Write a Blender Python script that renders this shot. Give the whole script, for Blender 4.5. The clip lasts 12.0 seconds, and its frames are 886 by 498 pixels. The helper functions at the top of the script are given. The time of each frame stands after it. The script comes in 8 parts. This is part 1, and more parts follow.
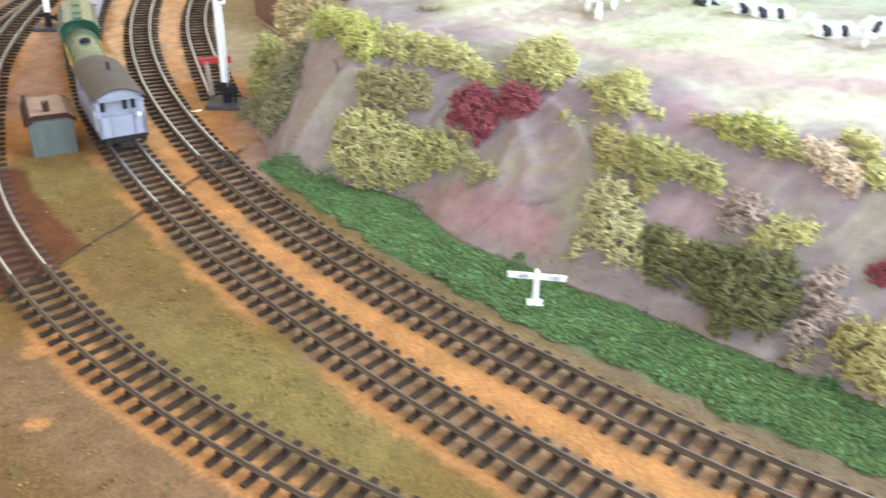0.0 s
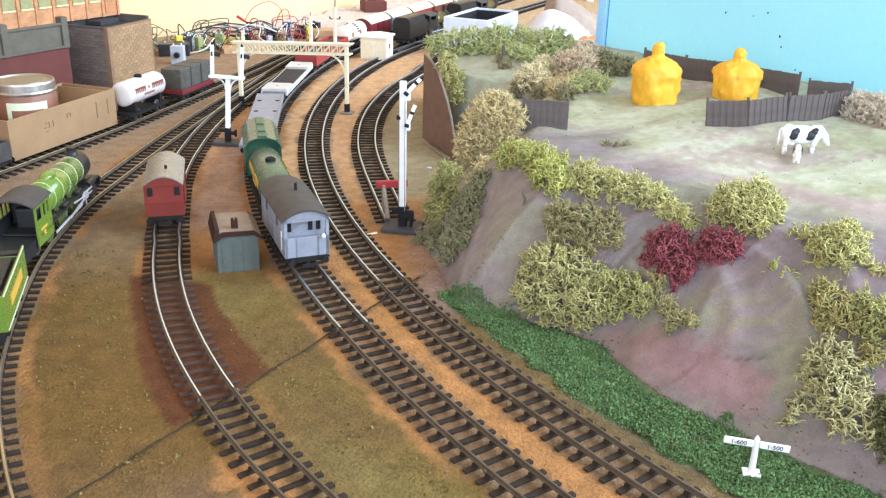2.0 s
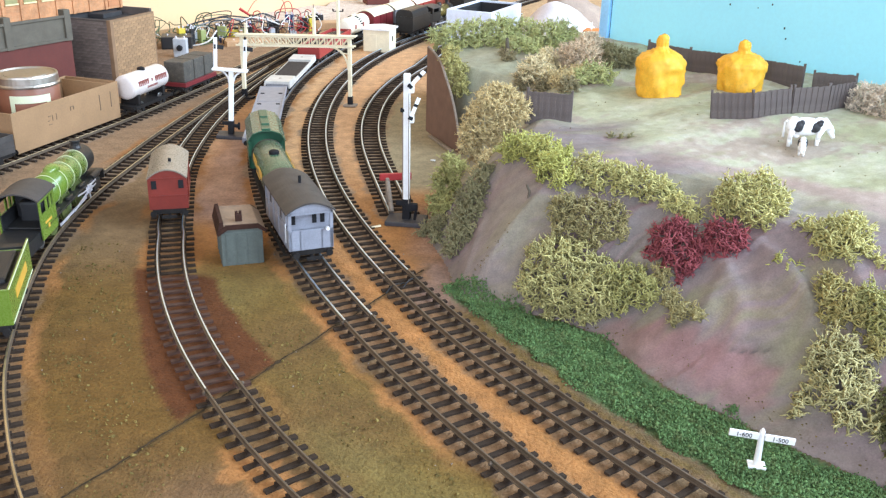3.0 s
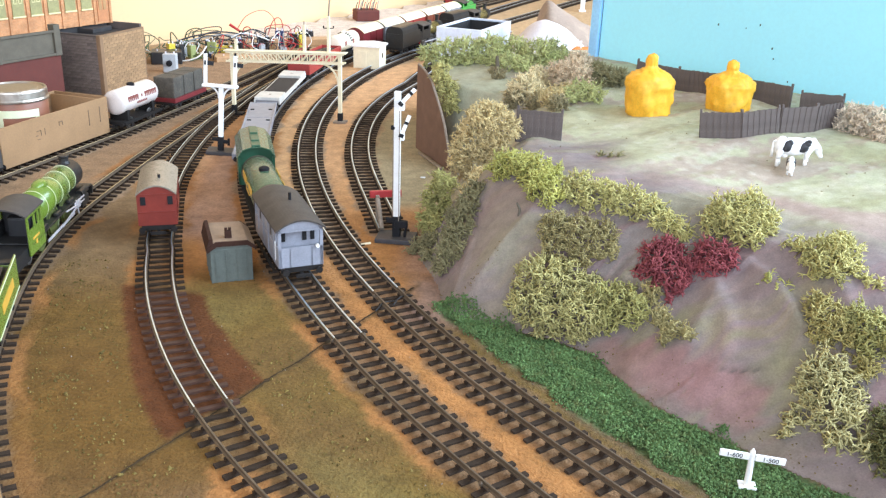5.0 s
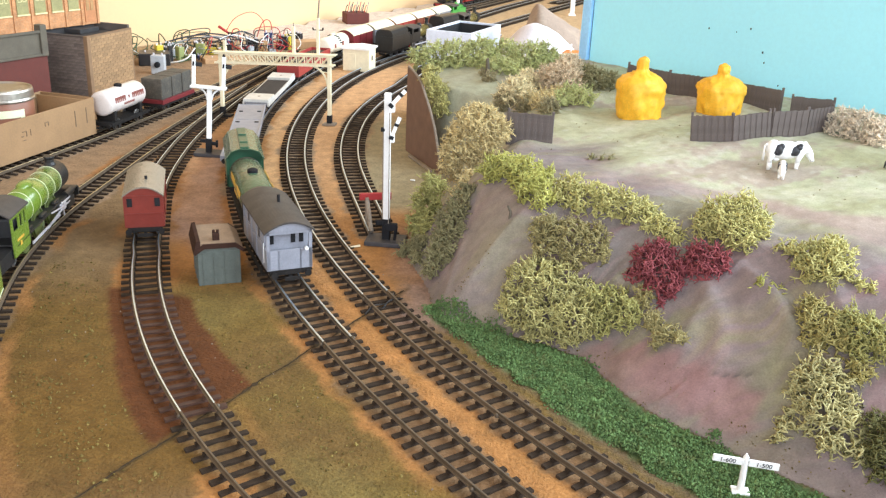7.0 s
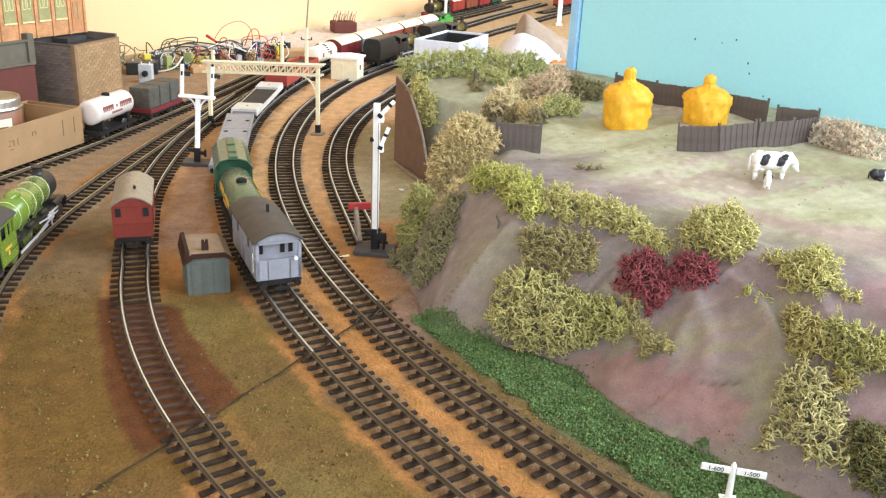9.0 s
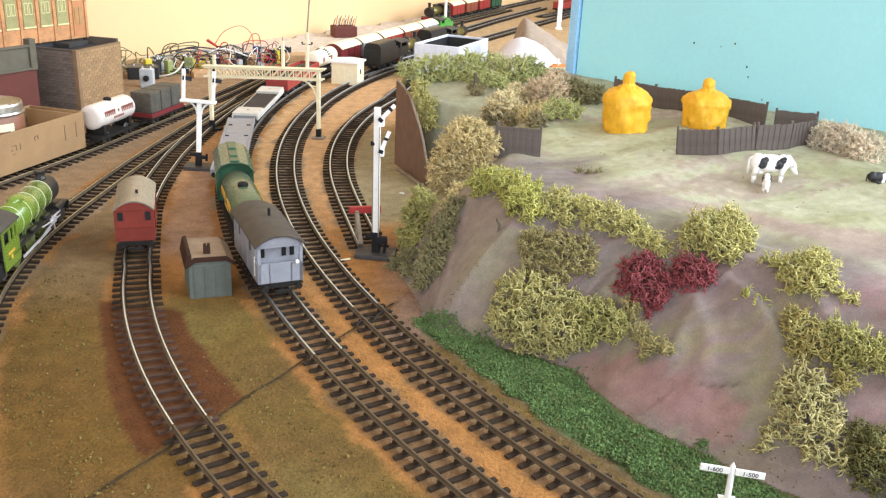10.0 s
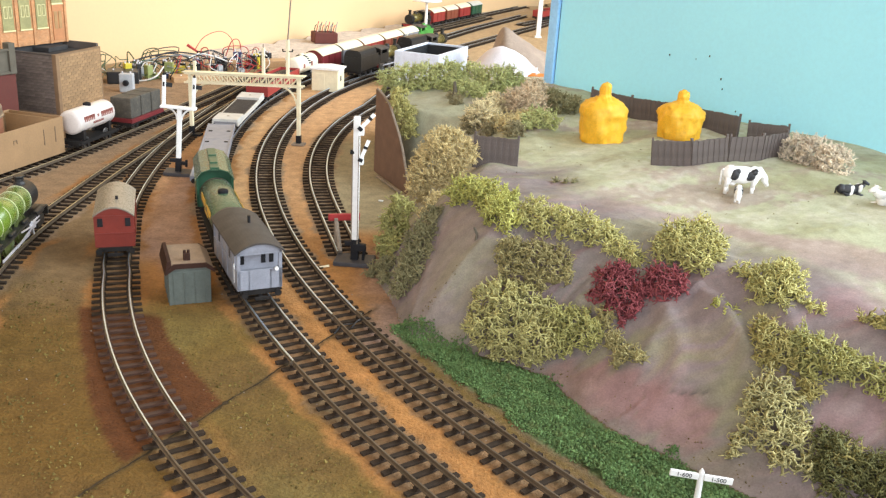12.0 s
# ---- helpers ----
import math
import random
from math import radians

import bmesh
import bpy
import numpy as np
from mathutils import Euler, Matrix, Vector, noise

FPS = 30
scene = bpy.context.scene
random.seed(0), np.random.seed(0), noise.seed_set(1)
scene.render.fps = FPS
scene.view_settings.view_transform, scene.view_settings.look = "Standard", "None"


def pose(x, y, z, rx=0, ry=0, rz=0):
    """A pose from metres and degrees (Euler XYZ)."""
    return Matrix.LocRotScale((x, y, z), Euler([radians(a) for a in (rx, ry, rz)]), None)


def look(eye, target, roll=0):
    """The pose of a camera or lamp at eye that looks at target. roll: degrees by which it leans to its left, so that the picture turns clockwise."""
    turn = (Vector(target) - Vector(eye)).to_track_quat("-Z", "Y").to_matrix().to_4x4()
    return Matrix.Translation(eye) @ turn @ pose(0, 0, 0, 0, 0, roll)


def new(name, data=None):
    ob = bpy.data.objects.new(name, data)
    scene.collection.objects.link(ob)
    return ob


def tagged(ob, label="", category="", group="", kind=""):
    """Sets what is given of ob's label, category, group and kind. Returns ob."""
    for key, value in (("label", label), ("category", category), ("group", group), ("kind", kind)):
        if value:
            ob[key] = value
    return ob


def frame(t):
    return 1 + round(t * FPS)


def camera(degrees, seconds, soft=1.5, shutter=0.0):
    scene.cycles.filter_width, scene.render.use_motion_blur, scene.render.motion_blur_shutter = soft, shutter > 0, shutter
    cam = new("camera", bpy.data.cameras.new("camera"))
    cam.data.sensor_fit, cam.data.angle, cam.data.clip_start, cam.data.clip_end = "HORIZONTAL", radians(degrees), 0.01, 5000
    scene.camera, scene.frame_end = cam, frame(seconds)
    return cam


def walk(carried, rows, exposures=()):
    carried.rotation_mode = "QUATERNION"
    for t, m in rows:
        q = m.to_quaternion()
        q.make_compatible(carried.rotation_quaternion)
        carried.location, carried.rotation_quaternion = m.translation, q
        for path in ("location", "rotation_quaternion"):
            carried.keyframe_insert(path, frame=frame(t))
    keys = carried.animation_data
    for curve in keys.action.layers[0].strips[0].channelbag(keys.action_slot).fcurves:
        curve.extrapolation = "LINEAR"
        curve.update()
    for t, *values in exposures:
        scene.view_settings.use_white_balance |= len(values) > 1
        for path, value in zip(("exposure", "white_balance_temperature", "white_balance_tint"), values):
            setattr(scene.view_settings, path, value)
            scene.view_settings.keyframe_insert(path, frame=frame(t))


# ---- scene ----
cam = camera(51.97, 12.0, 1.3, 0.5)
PATH = [
    (0.0, pose(0.12115, -0.51685, 0.25693, 60.775, -1.142, -5.867)),
    (0.5, pose(0.09533, -0.49391, 0.24678, 62.642, -1.462, -1.556)),
    (1.0, pose(0.08381, -0.48736, 0.25052, 63.726, -1.145, 0.779)),
    (1.5, pose(0.07891, -0.48783, 0.25799, 66.061, -1.101, 2.037)),
    (2.0, pose(0.07399, -0.48728, 0.25856, 67.787, -1.548, 1.943)),
    (2.5, pose(0.07335, -0.48756, 0.25824, 67.246, -1.428, 2.106)),
    (4.5, pose(0.07020, -0.48330, 0.25864, 68.105, -1.840, 1.665)),
    (5.0, pose(0.07119, -0.48588, 0.25941, 68.334, -1.964, 1.457)),
    (5.5, pose(0.07085, -0.49088, 0.26161, 68.563, -1.905, 1.159)),
    (6.0, pose(0.06927, -0.48914, 0.26041, 68.714, -1.975, 1.112)),
    (6.5, pose(0.06991, -0.48455, 0.25864, 68.558, -2.065, 1.107)),
    (7.0, pose(0.07012, -0.48125, 0.25674, 68.609, -2.365, 0.848)),
    (9.0, pose(0.06874, -0.48304, 0.25865, 69.147, -2.606, 0.073)),
    (9.5, pose(0.06925, -0.48514, 0.25902, 69.228, -2.484, 0.059)),
    (10.0, pose(0.06869, -0.48652, 0.25944, 69.390, -2.496, 0.061)),
    (10.5, pose(0.06845, -0.48748, 0.26069, 69.397, -2.702, 0.066)),
    (11.0, pose(0.06902, -0.48859, 0.26257, 69.481, -2.957, -0.168)),
    (11.5, pose(0.06907, -0.49163, 0.26403, 69.667, -3.131, -0.553)),
    (12.0, pose(0.06932, -0.49395, 0.26455, 69.763, -3.287, -1.039)),
]
walk(cam, PATH, [(0.0, 0.50, 5750, 10), (0.5, 0.46, 5850, 10), (1.0, 0.47, 5800, 10), (1.5, 0.38, 5750, 10), (2.5, 0.15, 5620, 10), (4.5, 0.20, 5720, 10), (5.0, 0.20, 5760, 10), (6.0, 0.18, 6000, 10), (7.0, 0.15, 6250, 10), (9.5, 0.05, 6500, 10), (12.0, 0.0, 6500, 10)])

# ---------------------------------------------------------------- world and light
world = bpy.data.worlds.new("room_air")
scene.world = world
world.use_nodes = True
world.node_tree.nodes["Background"].inputs[0].default_value = (0.75, 0.85, 1.0, 1)
world.node_tree.nodes["Background"].inputs[1].default_value = 0.5


def assumed_window_light(name, eye, target, sx, sy, power, color):
    lamp = bpy.data.lights.new(name, "AREA")
    lamp.shape, lamp.size, lamp.size_y, lamp.energy, lamp.color = "RECTANGLE", sx, sy, power, color
    ob = new(name, lamp)
    ob.matrix_world = look(eye, target)
    return ob


# daylight lamps in two assumed windows, both out of view (one right, one behind camera)
assumed_window_light("assumed_window_light", (1.44, 0.30, 0.80), (0.0, 0.30, 0.20), 2.8, 1.1, 104, (0.84, 0.93, 1.0))
# frontal fill added behind the camera, mainly to lift the upright backdrop
assumed_window_light("assumed_window_light", (-0.2, -2.28, 0.82), (0.0, 0.3, 0.2), 2.2, 0.95, 45, (0.94, 0.95, 1.0))

# ---------------------------------------------------------------- materials


def ramp(nt, a, b, fac, lo=0.3, hi=0.7):
    r = nt.nodes.new("ShaderNodeValToRGB")
    r.color_ramp.elements[0].position, r.color_ramp.elements[1].position = lo, hi
    r.color_ramp.elements[0].color, r.color_ramp.elements[1].color = (*a, 1), (*b, 1)
    nt.links.new(fac, r.inputs[0])
    return r.outputs[0]


def noise_tex(nt, coord, scale, detail=4, rough=0.6):
    n = nt.nodes.new("ShaderNodeTexNoise")
    n.inputs["Scale"].default_value, n.inputs["Detail"].default_value, n.inputs["Roughness"].default_value = scale, detail, rough
    nt.links.new(coord, n.inputs["Vector"])
    return n.outputs["Fac"]


def mix(nt, a, b, fac, kind="MIX"):
    m = nt.nodes.new("ShaderNodeMix")
    m.data_type, m.blend_type = "RGBA", kind
    for k, v in ((0, fac), (6, a), (7, b)):
        if isinstance(v, (int, float)):
            m.inputs[k].default_value = v
        elif isinstance(v, tuple):
            m.inputs[k].default_value = (*v, 1)
        else:
            nt.links.new(v, m.inputs[k])
    return m.outputs[2]


def shade(c, k):
    return tuple(min(1, v * k) for v in c)


def mat(name, color, rough=0.6, metal=0.0, vary=0.18, scale=60, fine=900, bump=0.15, dirt=None, attr="", spec=0.5, coat=0.0, island=0.0, depth=0.0006):
    """A surface with two scales of colour change and a fine relief; attr names a colour attribute to start from."""
    m = bpy.data.materials.new(name)
    m.use_nodes = True
    nt = m.node_tree
    b = nt.nodes["Principled BSDF"]
    co = nt.nodes.new("ShaderNodeTexCoord").outputs["Object"]
    big, small = noise_tex(nt, co, scale), noise_tex(nt, co, fine, 3, 0.7)
    if attr:
        a = nt.nodes.new("ShaderNodeAttribute")
        a.attribute_name = attr
        base = a.outputs["Color"]
        tone = ramp(nt, (1 - vary,) * 3, (1 + vary,) * 3, big)
        col = mix(nt, base, tone, 1.0, "MULTIPLY")
    else:
        col = ramp(nt, shade(color, 1 - vary), shade(color, 1 + vary), big)
    grain = ramp(nt, (1 - vary,) * 3, (1 + vary * 0.6,) * 3, small, 0.35, 0.65)
    col = mix(nt, col, grain, 1.0, "MULTIPLY")
    if dirt:
        spots = noise_tex(nt, co, scale * 2.3, 6, 0.7)
        f = ramp(nt, (0, 0, 0), (1, 1, 1), spots, 0.52, 0.72)
        col = mix(nt, col, dirt, f)
    if island:
        g = nt.nodes.new("ShaderNodeNewGeometry")
        tone = ramp(nt, (1 - island,) * 3, (1 + island,) * 3, g.outputs["Random Per Island"], 0, 1)
        col = mix(nt, col, tone, 1.0, "MULTIPLY")
    nt.links.new(col, b.inputs["Base Color"])
    b.inputs["Roughness"].default_value, b.inputs["Metallic"].default_value = rough, metal
    b.inputs["Specular IOR Level"].default_value, b.inputs["Coat Weight"].default_value = spec, coat
    rr = ramp(nt, (max(0, rough - 0.12),) * 3, (min(1, rough + 0.12),) * 3, small)
    nt.links.new(rr, b.inputs["Roughness"])
    if bump:
        bp = nt.nodes.new("ShaderNodeBump")
        bp.inputs["Strength"].default_value, bp.inputs["Distance"].default_value = bump, depth
        nt.links.new(small, bp.inputs["Height"])
        nt.links.new(bp.outputs[0], b.inputs["Normal"])
    return m


M_GROUND = mat("painted_scatter", (0.2, 0.15, 0.06), 0.92, vary=0.21, scale=75, fine=430, bump=1.0, attr="paint", spec=0.2, depth=0.0016)
M_HILL = mat("painted_plaster_cloth", (0.3, 0.25, 0.25), 0.85, vary=0.15, scale=110, fine=900, bump=0.6, attr="paint", spec=0.25)
# rail metal tinted blue-white so that its colour carries the window's reflection
M_RAIL = mat("glinting_rail", (0.66, 0.79, 1.0), 0.40, 1.0, 0.12, 90, 1500, 0.05)
M_RAIL_DULL = mat("dull_rail", (0.125, 0.095, 0.065), 0.5, 0.35, 0.25, 60, 1500, 0.1)
M_RAIL_BRASS = mat("brassy_rail", (0.50, 0.41, 0.25), 0.45, 0.9, 0.2, 60, 1500, 0.1)
M_SLEEPER = mat("dark_plastic_sleeper", (0.044, 0.031, 0.022), 0.88, 0, 0.3, 80, 900, 0.3, spec=0.14)
M_WALL = mat("cream_wall_paint", (0.72, 0.48, 0.255), 0.8, 0, 0.03, 3, 200, 0.1)
# paint of the unseen walls and ceiling, greyed to hold down bounced light
M_PLAIN = mat("grey_room_paint", (0.42, 0.41, 0.39), 0.85, 0, 0.04, 3, 200, 0.1)
M_BLUE = mat("sky_blue_board", (0.40, 0.85, 1.0), 0.55, 0, 0.025, 6, 250, 0.0)
M_BLUE_EDGE = mat("blue_board_edge", (0.33, 0.62, 0.98), 0.6, 0, 0.08, 20, 300, 0.1)
M_FLOOR = mat("brown_carpet", (0.16, 0.11, 0.08), 0.95, 0, 0.2, 20, 300, 0.4)

# ---------------------------------------------------------------- mesh helpers


def mesh_of(bm, name, material, smooth=False):
    me = bpy.data.meshes.new(name)
    bm.to_mesh(me)
    bm.free()
    me.materials.append(material)
    if smooth:
        me.shade_smooth()
    return me


def part(name, bm, material, parent=None, label="", smooth=False):
    ob = new(name, mesh_of(bm, name, material, smooth))
    ob.parent = parent
    if label:
        tagged(ob, label)
    return ob


def thing(name, label, category, m=None, group="", kind=""):
    ob = new(name)
    ob.empty_display_size = 0.01
    if m is not None:
        ob.matrix_basis = m
    return tagged(ob, label, category, group, kind)


def slab(bm, c, s, bevel=0.0, m=None):
    """A box of size s round c, its edges rounded by bevel."""
    g = bmesh.ops.create_cube(bm, size=1.0)["verts"]
    t = Matrix.Translation(c) @ Matrix.Diagonal((*s, 1))
    bmesh.ops.transform(bm, matrix=(m @ t) if m else t, verts=g)
    if bevel:
        es = list({e for v in g for e in v.link_edges})
        bmesh.ops.bevel(bm, geom=es, offset=bevel, segments=2, affect="EDGES", profile=0.5)


def rod(bm, a, b, r, seg=10, r2=None, cap=True):
    """A round bar from a to b."""
    a, b = Vector(a), Vector(b)
    d = b - a
    m = Matrix.Translation((a + b) / 2) @ d.to_track_quat("Z", "Y").to_matrix().to_4x4()
    bmesh.ops.create_cone(bm, cap_ends=cap, segments=seg, radius1=r, radius2=r if r2 is None else r2, depth=d.length, matrix=m)


def lathe(bm, profile, seg=24, m=None):
    """Turns (r, z) pairs round the z axis."""
    rings = []
    for r, z in profile:
        rings.append([bm.verts.new((r * math.cos(2 * math.pi * i / seg), r * math.sin(2 * math.pi * i / seg), z)) for i in range(seg)])
    for p, q in zip(rings, rings[1:]):
        for i in range(seg):
            bm.faces.new((p[i], p[(i + 1) % seg], q[(i + 1) % seg], q[i]))
    bm.faces.new(list(reversed(rings[0])))
    bm.faces.new(rings[-1])
    if m:
        bmesh.ops.transform(bm, matrix=m, verts=[v for r in rings for v in r])


def prism(bm, outline, y0, y1, m=None):
    """Extrudes an (x, z) outline along y."""
    a = [bm.verts.new((x, y0, z)) for x, z in outline]
    b = [bm.verts.new((x, y1, z)) for x, z in outline]
    n = len(a)
    for i in range(n):
        bm.faces.new((a[i], a[(i + 1) % n], b[(i + 1) % n], b[i]))
    bm.faces.new(list(reversed(a)))
    bm.faces.new(b)
    bmesh.ops.recalc_face_normals(bm, faces=bm.faces)
    if m:
        bmesh.ops.transform(bm, matrix=m, verts=a + b)


def raw(name, verts, faces, material, parent=None, label="", smooth=True):
    me = bpy.data.meshes.new(name)
    me.from_pydata(verts, [], faces)
    me.materials.append(material)
    if smooth:
        me.shade_smooth()
    ob = new(name, me)
    ob.parent = parent
    if label:
        tagged(ob, label)
    return ob


# ---------------------------------------------------------------- plan of the lines


def arc(cx, cy, r, y0, y1, n=60):
    """The left side of a circle, from y0 to y1."""
    return [(cx - math.sqrt(r * r - (y - cy) ** 2), y) for y in np.linspace(y0, y1, n)]


def glide(points, n=14):
    """A smooth line through a few points."""
    p = [Vector(points[0]) * 2 - Vector(points[1]), *map(Vector, points), Vector(points[-1]) * 2 - Vector(points[-2])]
    out = []
    for a, b, c, d in zip(p, p[1:], p[2:], p[3:]):
        for i in range(n):
            t = i / n
            out.append(tuple(0.5 * (2 * b + (c - a) * t + (2 * a - 5 * b + 4 * c - d) * t * t + (3 * b - a - 3 * c + d) * t ** 3)))
    return out + [tuple(points[-1])]


class Line:
    """A centre line measured by its length."""

    def __init__(self, pts):
        self.p = np.array(pts, float)
        seg = np.linalg.norm(np.diff(self.p, axis=0), axis=1)
        self.s = np.concatenate([[0], np.cumsum(seg)])
        self.length = self.s[-1]

    def at(self, s):
        return Vector((np.interp(s, self.s, self.p[:, 0]), np.interp(s, self.s, self.p[:, 1])))

    def turn(self, s):
        d = self.at(s + 0.004) - self.at(s - 0.004)
        return math.degrees(math.atan2(d.y, d.x)) - 90

    def near_y(self, y):
        return float(np.interp(y, self.p[:, 1], self.s))

    def away(self, x, y):
        out = np.full(x.shape, 9.0)
        for (ax, ay), (bx, by) in zip(self.p[:-1], self.p[1:]):
            vx, vy = bx - ax, by - ay
            u = np.clip(((x - ax) * vx + (y - ay) * vy) / (vx * vx + vy * vy + 1e-12), 0, 1)
            out = np.minimum(out, np.hypot(x - ax - u * vx, y - ay - u * vy))
        return out


LINE_B = Line(arc(1.126, 0.6334, 1.2806, -0.42, 1.10, 70) + [(0.2, 1.80), (0.6, 2.75)])
LINE_C = Line(arc(1.0455, 0.5915, 1.1420, -0.42, 1.02, 64) + [(0.16, 1.32)])
LINE_D = Line([(0.0205, 0.195), (0.0055, 0.255), (-0.0085, 0.312)] + arc(0.8135, 0.527, 0.849, 0.345, 0.78, 26) + [(0.03, 0.93), (0.075, 1.06)])
LINE_A = Line(arc(0.5482, 0.3133, 0.7161, -0.33, 0.13, 30) + glide([(-0.1500, 0.146), (-0.1855, 0.283), (-0.2005, 0.40), (-0.2045, 0.50), (-0.2022, 0.62), (-0.1945, 0.74)]))
LINE_E = Line(glide([(-0.035, -0.275), (-0.0824, -0.2244), (-0.1195, -0.181), (-0.156, -0.121), (-0.1855, -0.059), (-0.214, 0.029), (-0.2325, 0.11), (-0.2400, 0.20), (-0.2375, 0.30), (-0.2315, 0.42), (-0.2210, 0.54), (-0.2080, 0.66), (-0.1945, 0.76), (-0.1720, 0.94), (-0.145, 1.09), (-0.07, 1.36), (0.16, 1.86), (0.52, 2.75)]))
LINE_G = Line(glide([(-0.405, 0.10), (-0.372, 0.20), (-0.3315, 0.3345), (-0.3005, 0.441), (-0.284, 0.514), (-0.265, 0.598), (-0.230, 0.76), (-0.203, 0.90), (-0.172, 1.05)]))
LINE_K = Line(glide([(-0.048, 0.955), (-0.020, 1.05), (0.03, 1.17), (0.25, 1.66), (0.70, 2.65)]))

# foot of the hill, anticlockwise round its left and front
FOOT = Line(glide([(0.10, 1.02), (0.055, 0.80), (0.033, 0.60), (0.040, 0.47), (0.072, 0.365), (0.062, 0.27), (0.046, 0.19), (0.046, 0.15), (0.060, 0.100), (0.070, 0.056), (0.100, 0.036), (0.150, 0.010), (0.182, -0.048), (0.214, -0.083), (0.30, -0.165), (0.42, -0.28), (0.62, -0.45)], 8))


def hill_height(x, y):
    """Height of the painted hill over the board, for arrays of x and y."""
    x, y = np.asarray(x, float), np.asarray(y, float)
    d = FOOT.away(x, y)
    px, py = FOOT.p[:, 0], FOOT.p[:, 1]
    inside = x > np.interp(y, py[::-1], px[::-1])
    wide = np.clip(0.062 + 0.30 * (x - 0.09), 0.055, 0.115)
    wide = wide * (1 - 0.7 * np.clip((y - 0.38) / 0.07, 0, 1))
    t = np.clip(d / wide, 0, 1)
    rise = t * t * (3 - 2 * t) * 0.45 + t * 0.55
    top = 0.072 + 0.016 * np.clip((d - wide) / 0.16, 0, 1)
    wob = 0.0018 * np.sin(31 * x + 9 * y) * np.sin(27 * y - 12 * x + 1.0) + 0.0012 * np.sin(83 * x - 40 * y) * np.sin(71 * y + 25 * x)
    behind = np.clip((0.665 - y) / 0.06, 0, 1)
    return np.where(inside & (behind > 0), (rise * top + wob * np.clip(d / 0.05, 0, 1)) * behind * (2 - behind), -0.004)


def hill_at(x, y):
    return float(hill_height(np.array([x]), np.array([y]))[0])


def fuzz(x, y, f, seed=0.0):
    """Smooth noise in -1..1 for arrays."""
    out = np.zeros(x.shape)
    rng = np.random.RandomState(int(seed * 10) + 7)
    for k in range(7):
        a = rng.uniform(0, 2 * math.pi)
        w = f * rng.uniform(0.6, 1.9)
        out += np.sin(w * (x * math.cos(a) + y * math.sin(a)) + rng.uniform(0, 6.28)) / 3.2
    return out


def soft(a, b, v):
    t = np.clip((v - a) / (b - a), 0, 1)
    return t * t * (3 - 2 * t)


def blend(col, new_col, w):
    return col * (1 - w[..., None]) + np.array(new_col) * w[..., None]


# ---------------------------------------------------------------- baseboard
def baseboard():
    xs = np.concatenate([np.linspace(-1.3, -0.46, 14)[:-1], np.linspace(-0.46, 0.34, 300), np.linspace(0.34, 1.3, 14)[1:]])
    ys = np.concatenate([np.linspace(-0.8, -0.34, 8)[:-1], np.linspace(-0.34, 1.10, 520), np.linspace(1.10, 3.0, 22)[1:]])
    X, Y = np.meshgrid(xs, ys)
    n1, n2, n3 = fuzz(X, Y, 40, 1), fuzz(X, Y, 120, 2), fuzz(X, Y, 400, 3)
    e = n1 * 0.004 + n2 * 0.0025 + n3 * 0.0012
    dA, dB, dC, dD, dE, dG = (l.away(X, Y) + e for l in (LINE_A, LINE_B, LINE_C, LINE_D, LINE_E, LINE_G))
    olive, orange, rust, tan, pink, brown, green = (0.138, 0.095, 0.025), (0.375, 0.188, 0.066), (0.092, 0.034, 0.012), (0.29, 0.20, 0.125), (0.38, 0.265, 0.215), (0.126, 0.077, 0.031), (0.165, 0.142, 0.050)
    col = np.zeros(X.shape + (3,)) + np.array(olive)
    col = blend(col, brown, 0.55 * soft(-0.5, 0.8, n1))
    col = blend(col, green, 0.45 * soft(0.1, 1.0, fuzz(X, Y, 26, 4)))
    col = blend(col, (0.128, 0.071, 0.017), soft(0.0, -0.03, X - np.interp(Y, LINE_A.p[:, 1], LINE_A.p[:, 0])) * 0.75)
    # between the lines beyond the hut everything is ballast colour
    far = soft(0.07, 0.14, Y + 0.25 * (X + 0.1) + e * 2)
    right_of_a = soft(-0.005, 0.012, X - np.interp(Y, LINE_A.p[:, 1], LINE_A.p[:, 0]) + e)
    col = blend(col, orange, far * right_of_a * 0.9)
    col = blend(col, pink, 0.9 * right_of_a * np.exp(-((X + 0.140 + 0.10 * (Y - 0.3)) / 0.034) ** 2) * soft(0.15, 0.2, Y) * soft(0.52, 0.40, Y))
    col = blend(col, (0.215, 0.155, 0.090), soft(0.03, 0.16, Y + e) * (1 - right_of_a) * 0.85)
    col = blend(col, tan, soft(0.32, 0.60, Y + e) * (1 - right_of_a) * 0.8)
    col = blend(col, tan, soft(0.03, 0.014, X - np.interp(Y, LINE_E.p[:, 1], LINE_E.p[:, 0]) + 0.03) * 0.7)
    col = blend(col, (0.52, 0.340, 0.190), soft(0.16, 0.40, Y) * right_of_a * (1 - np.exp(-((X + 0.140 + 0.10 * (Y - 0.3)) / 0.034) ** 2) * soft(0.55, 0.45, Y)) * 0.85)
    b_to_c = soft(0.006, 0.0, np.maximum(np.interp(Y, LINE_B.p[:, 1], LINE_B.p[:, 0]) - X, X - np.interp(Y, LINE_C.p[:, 1], LINE_C.p[:, 0])))
    col = blend(col, orange, b_to_c * (0.85 + 0.15 * n2.clip(-1, 1)))
    col = blend(col, (0.54, 0.355, 0.190), b_to_c * soft(0.06, 0.30, Y) * 0.9)
    edge_b = soft(0.027, 0.022, dB) * soft(-0.2, 0.4, n1 + 0.4)
    col = blend(col, shade(orange, 0.85), edge_b * 0.9)
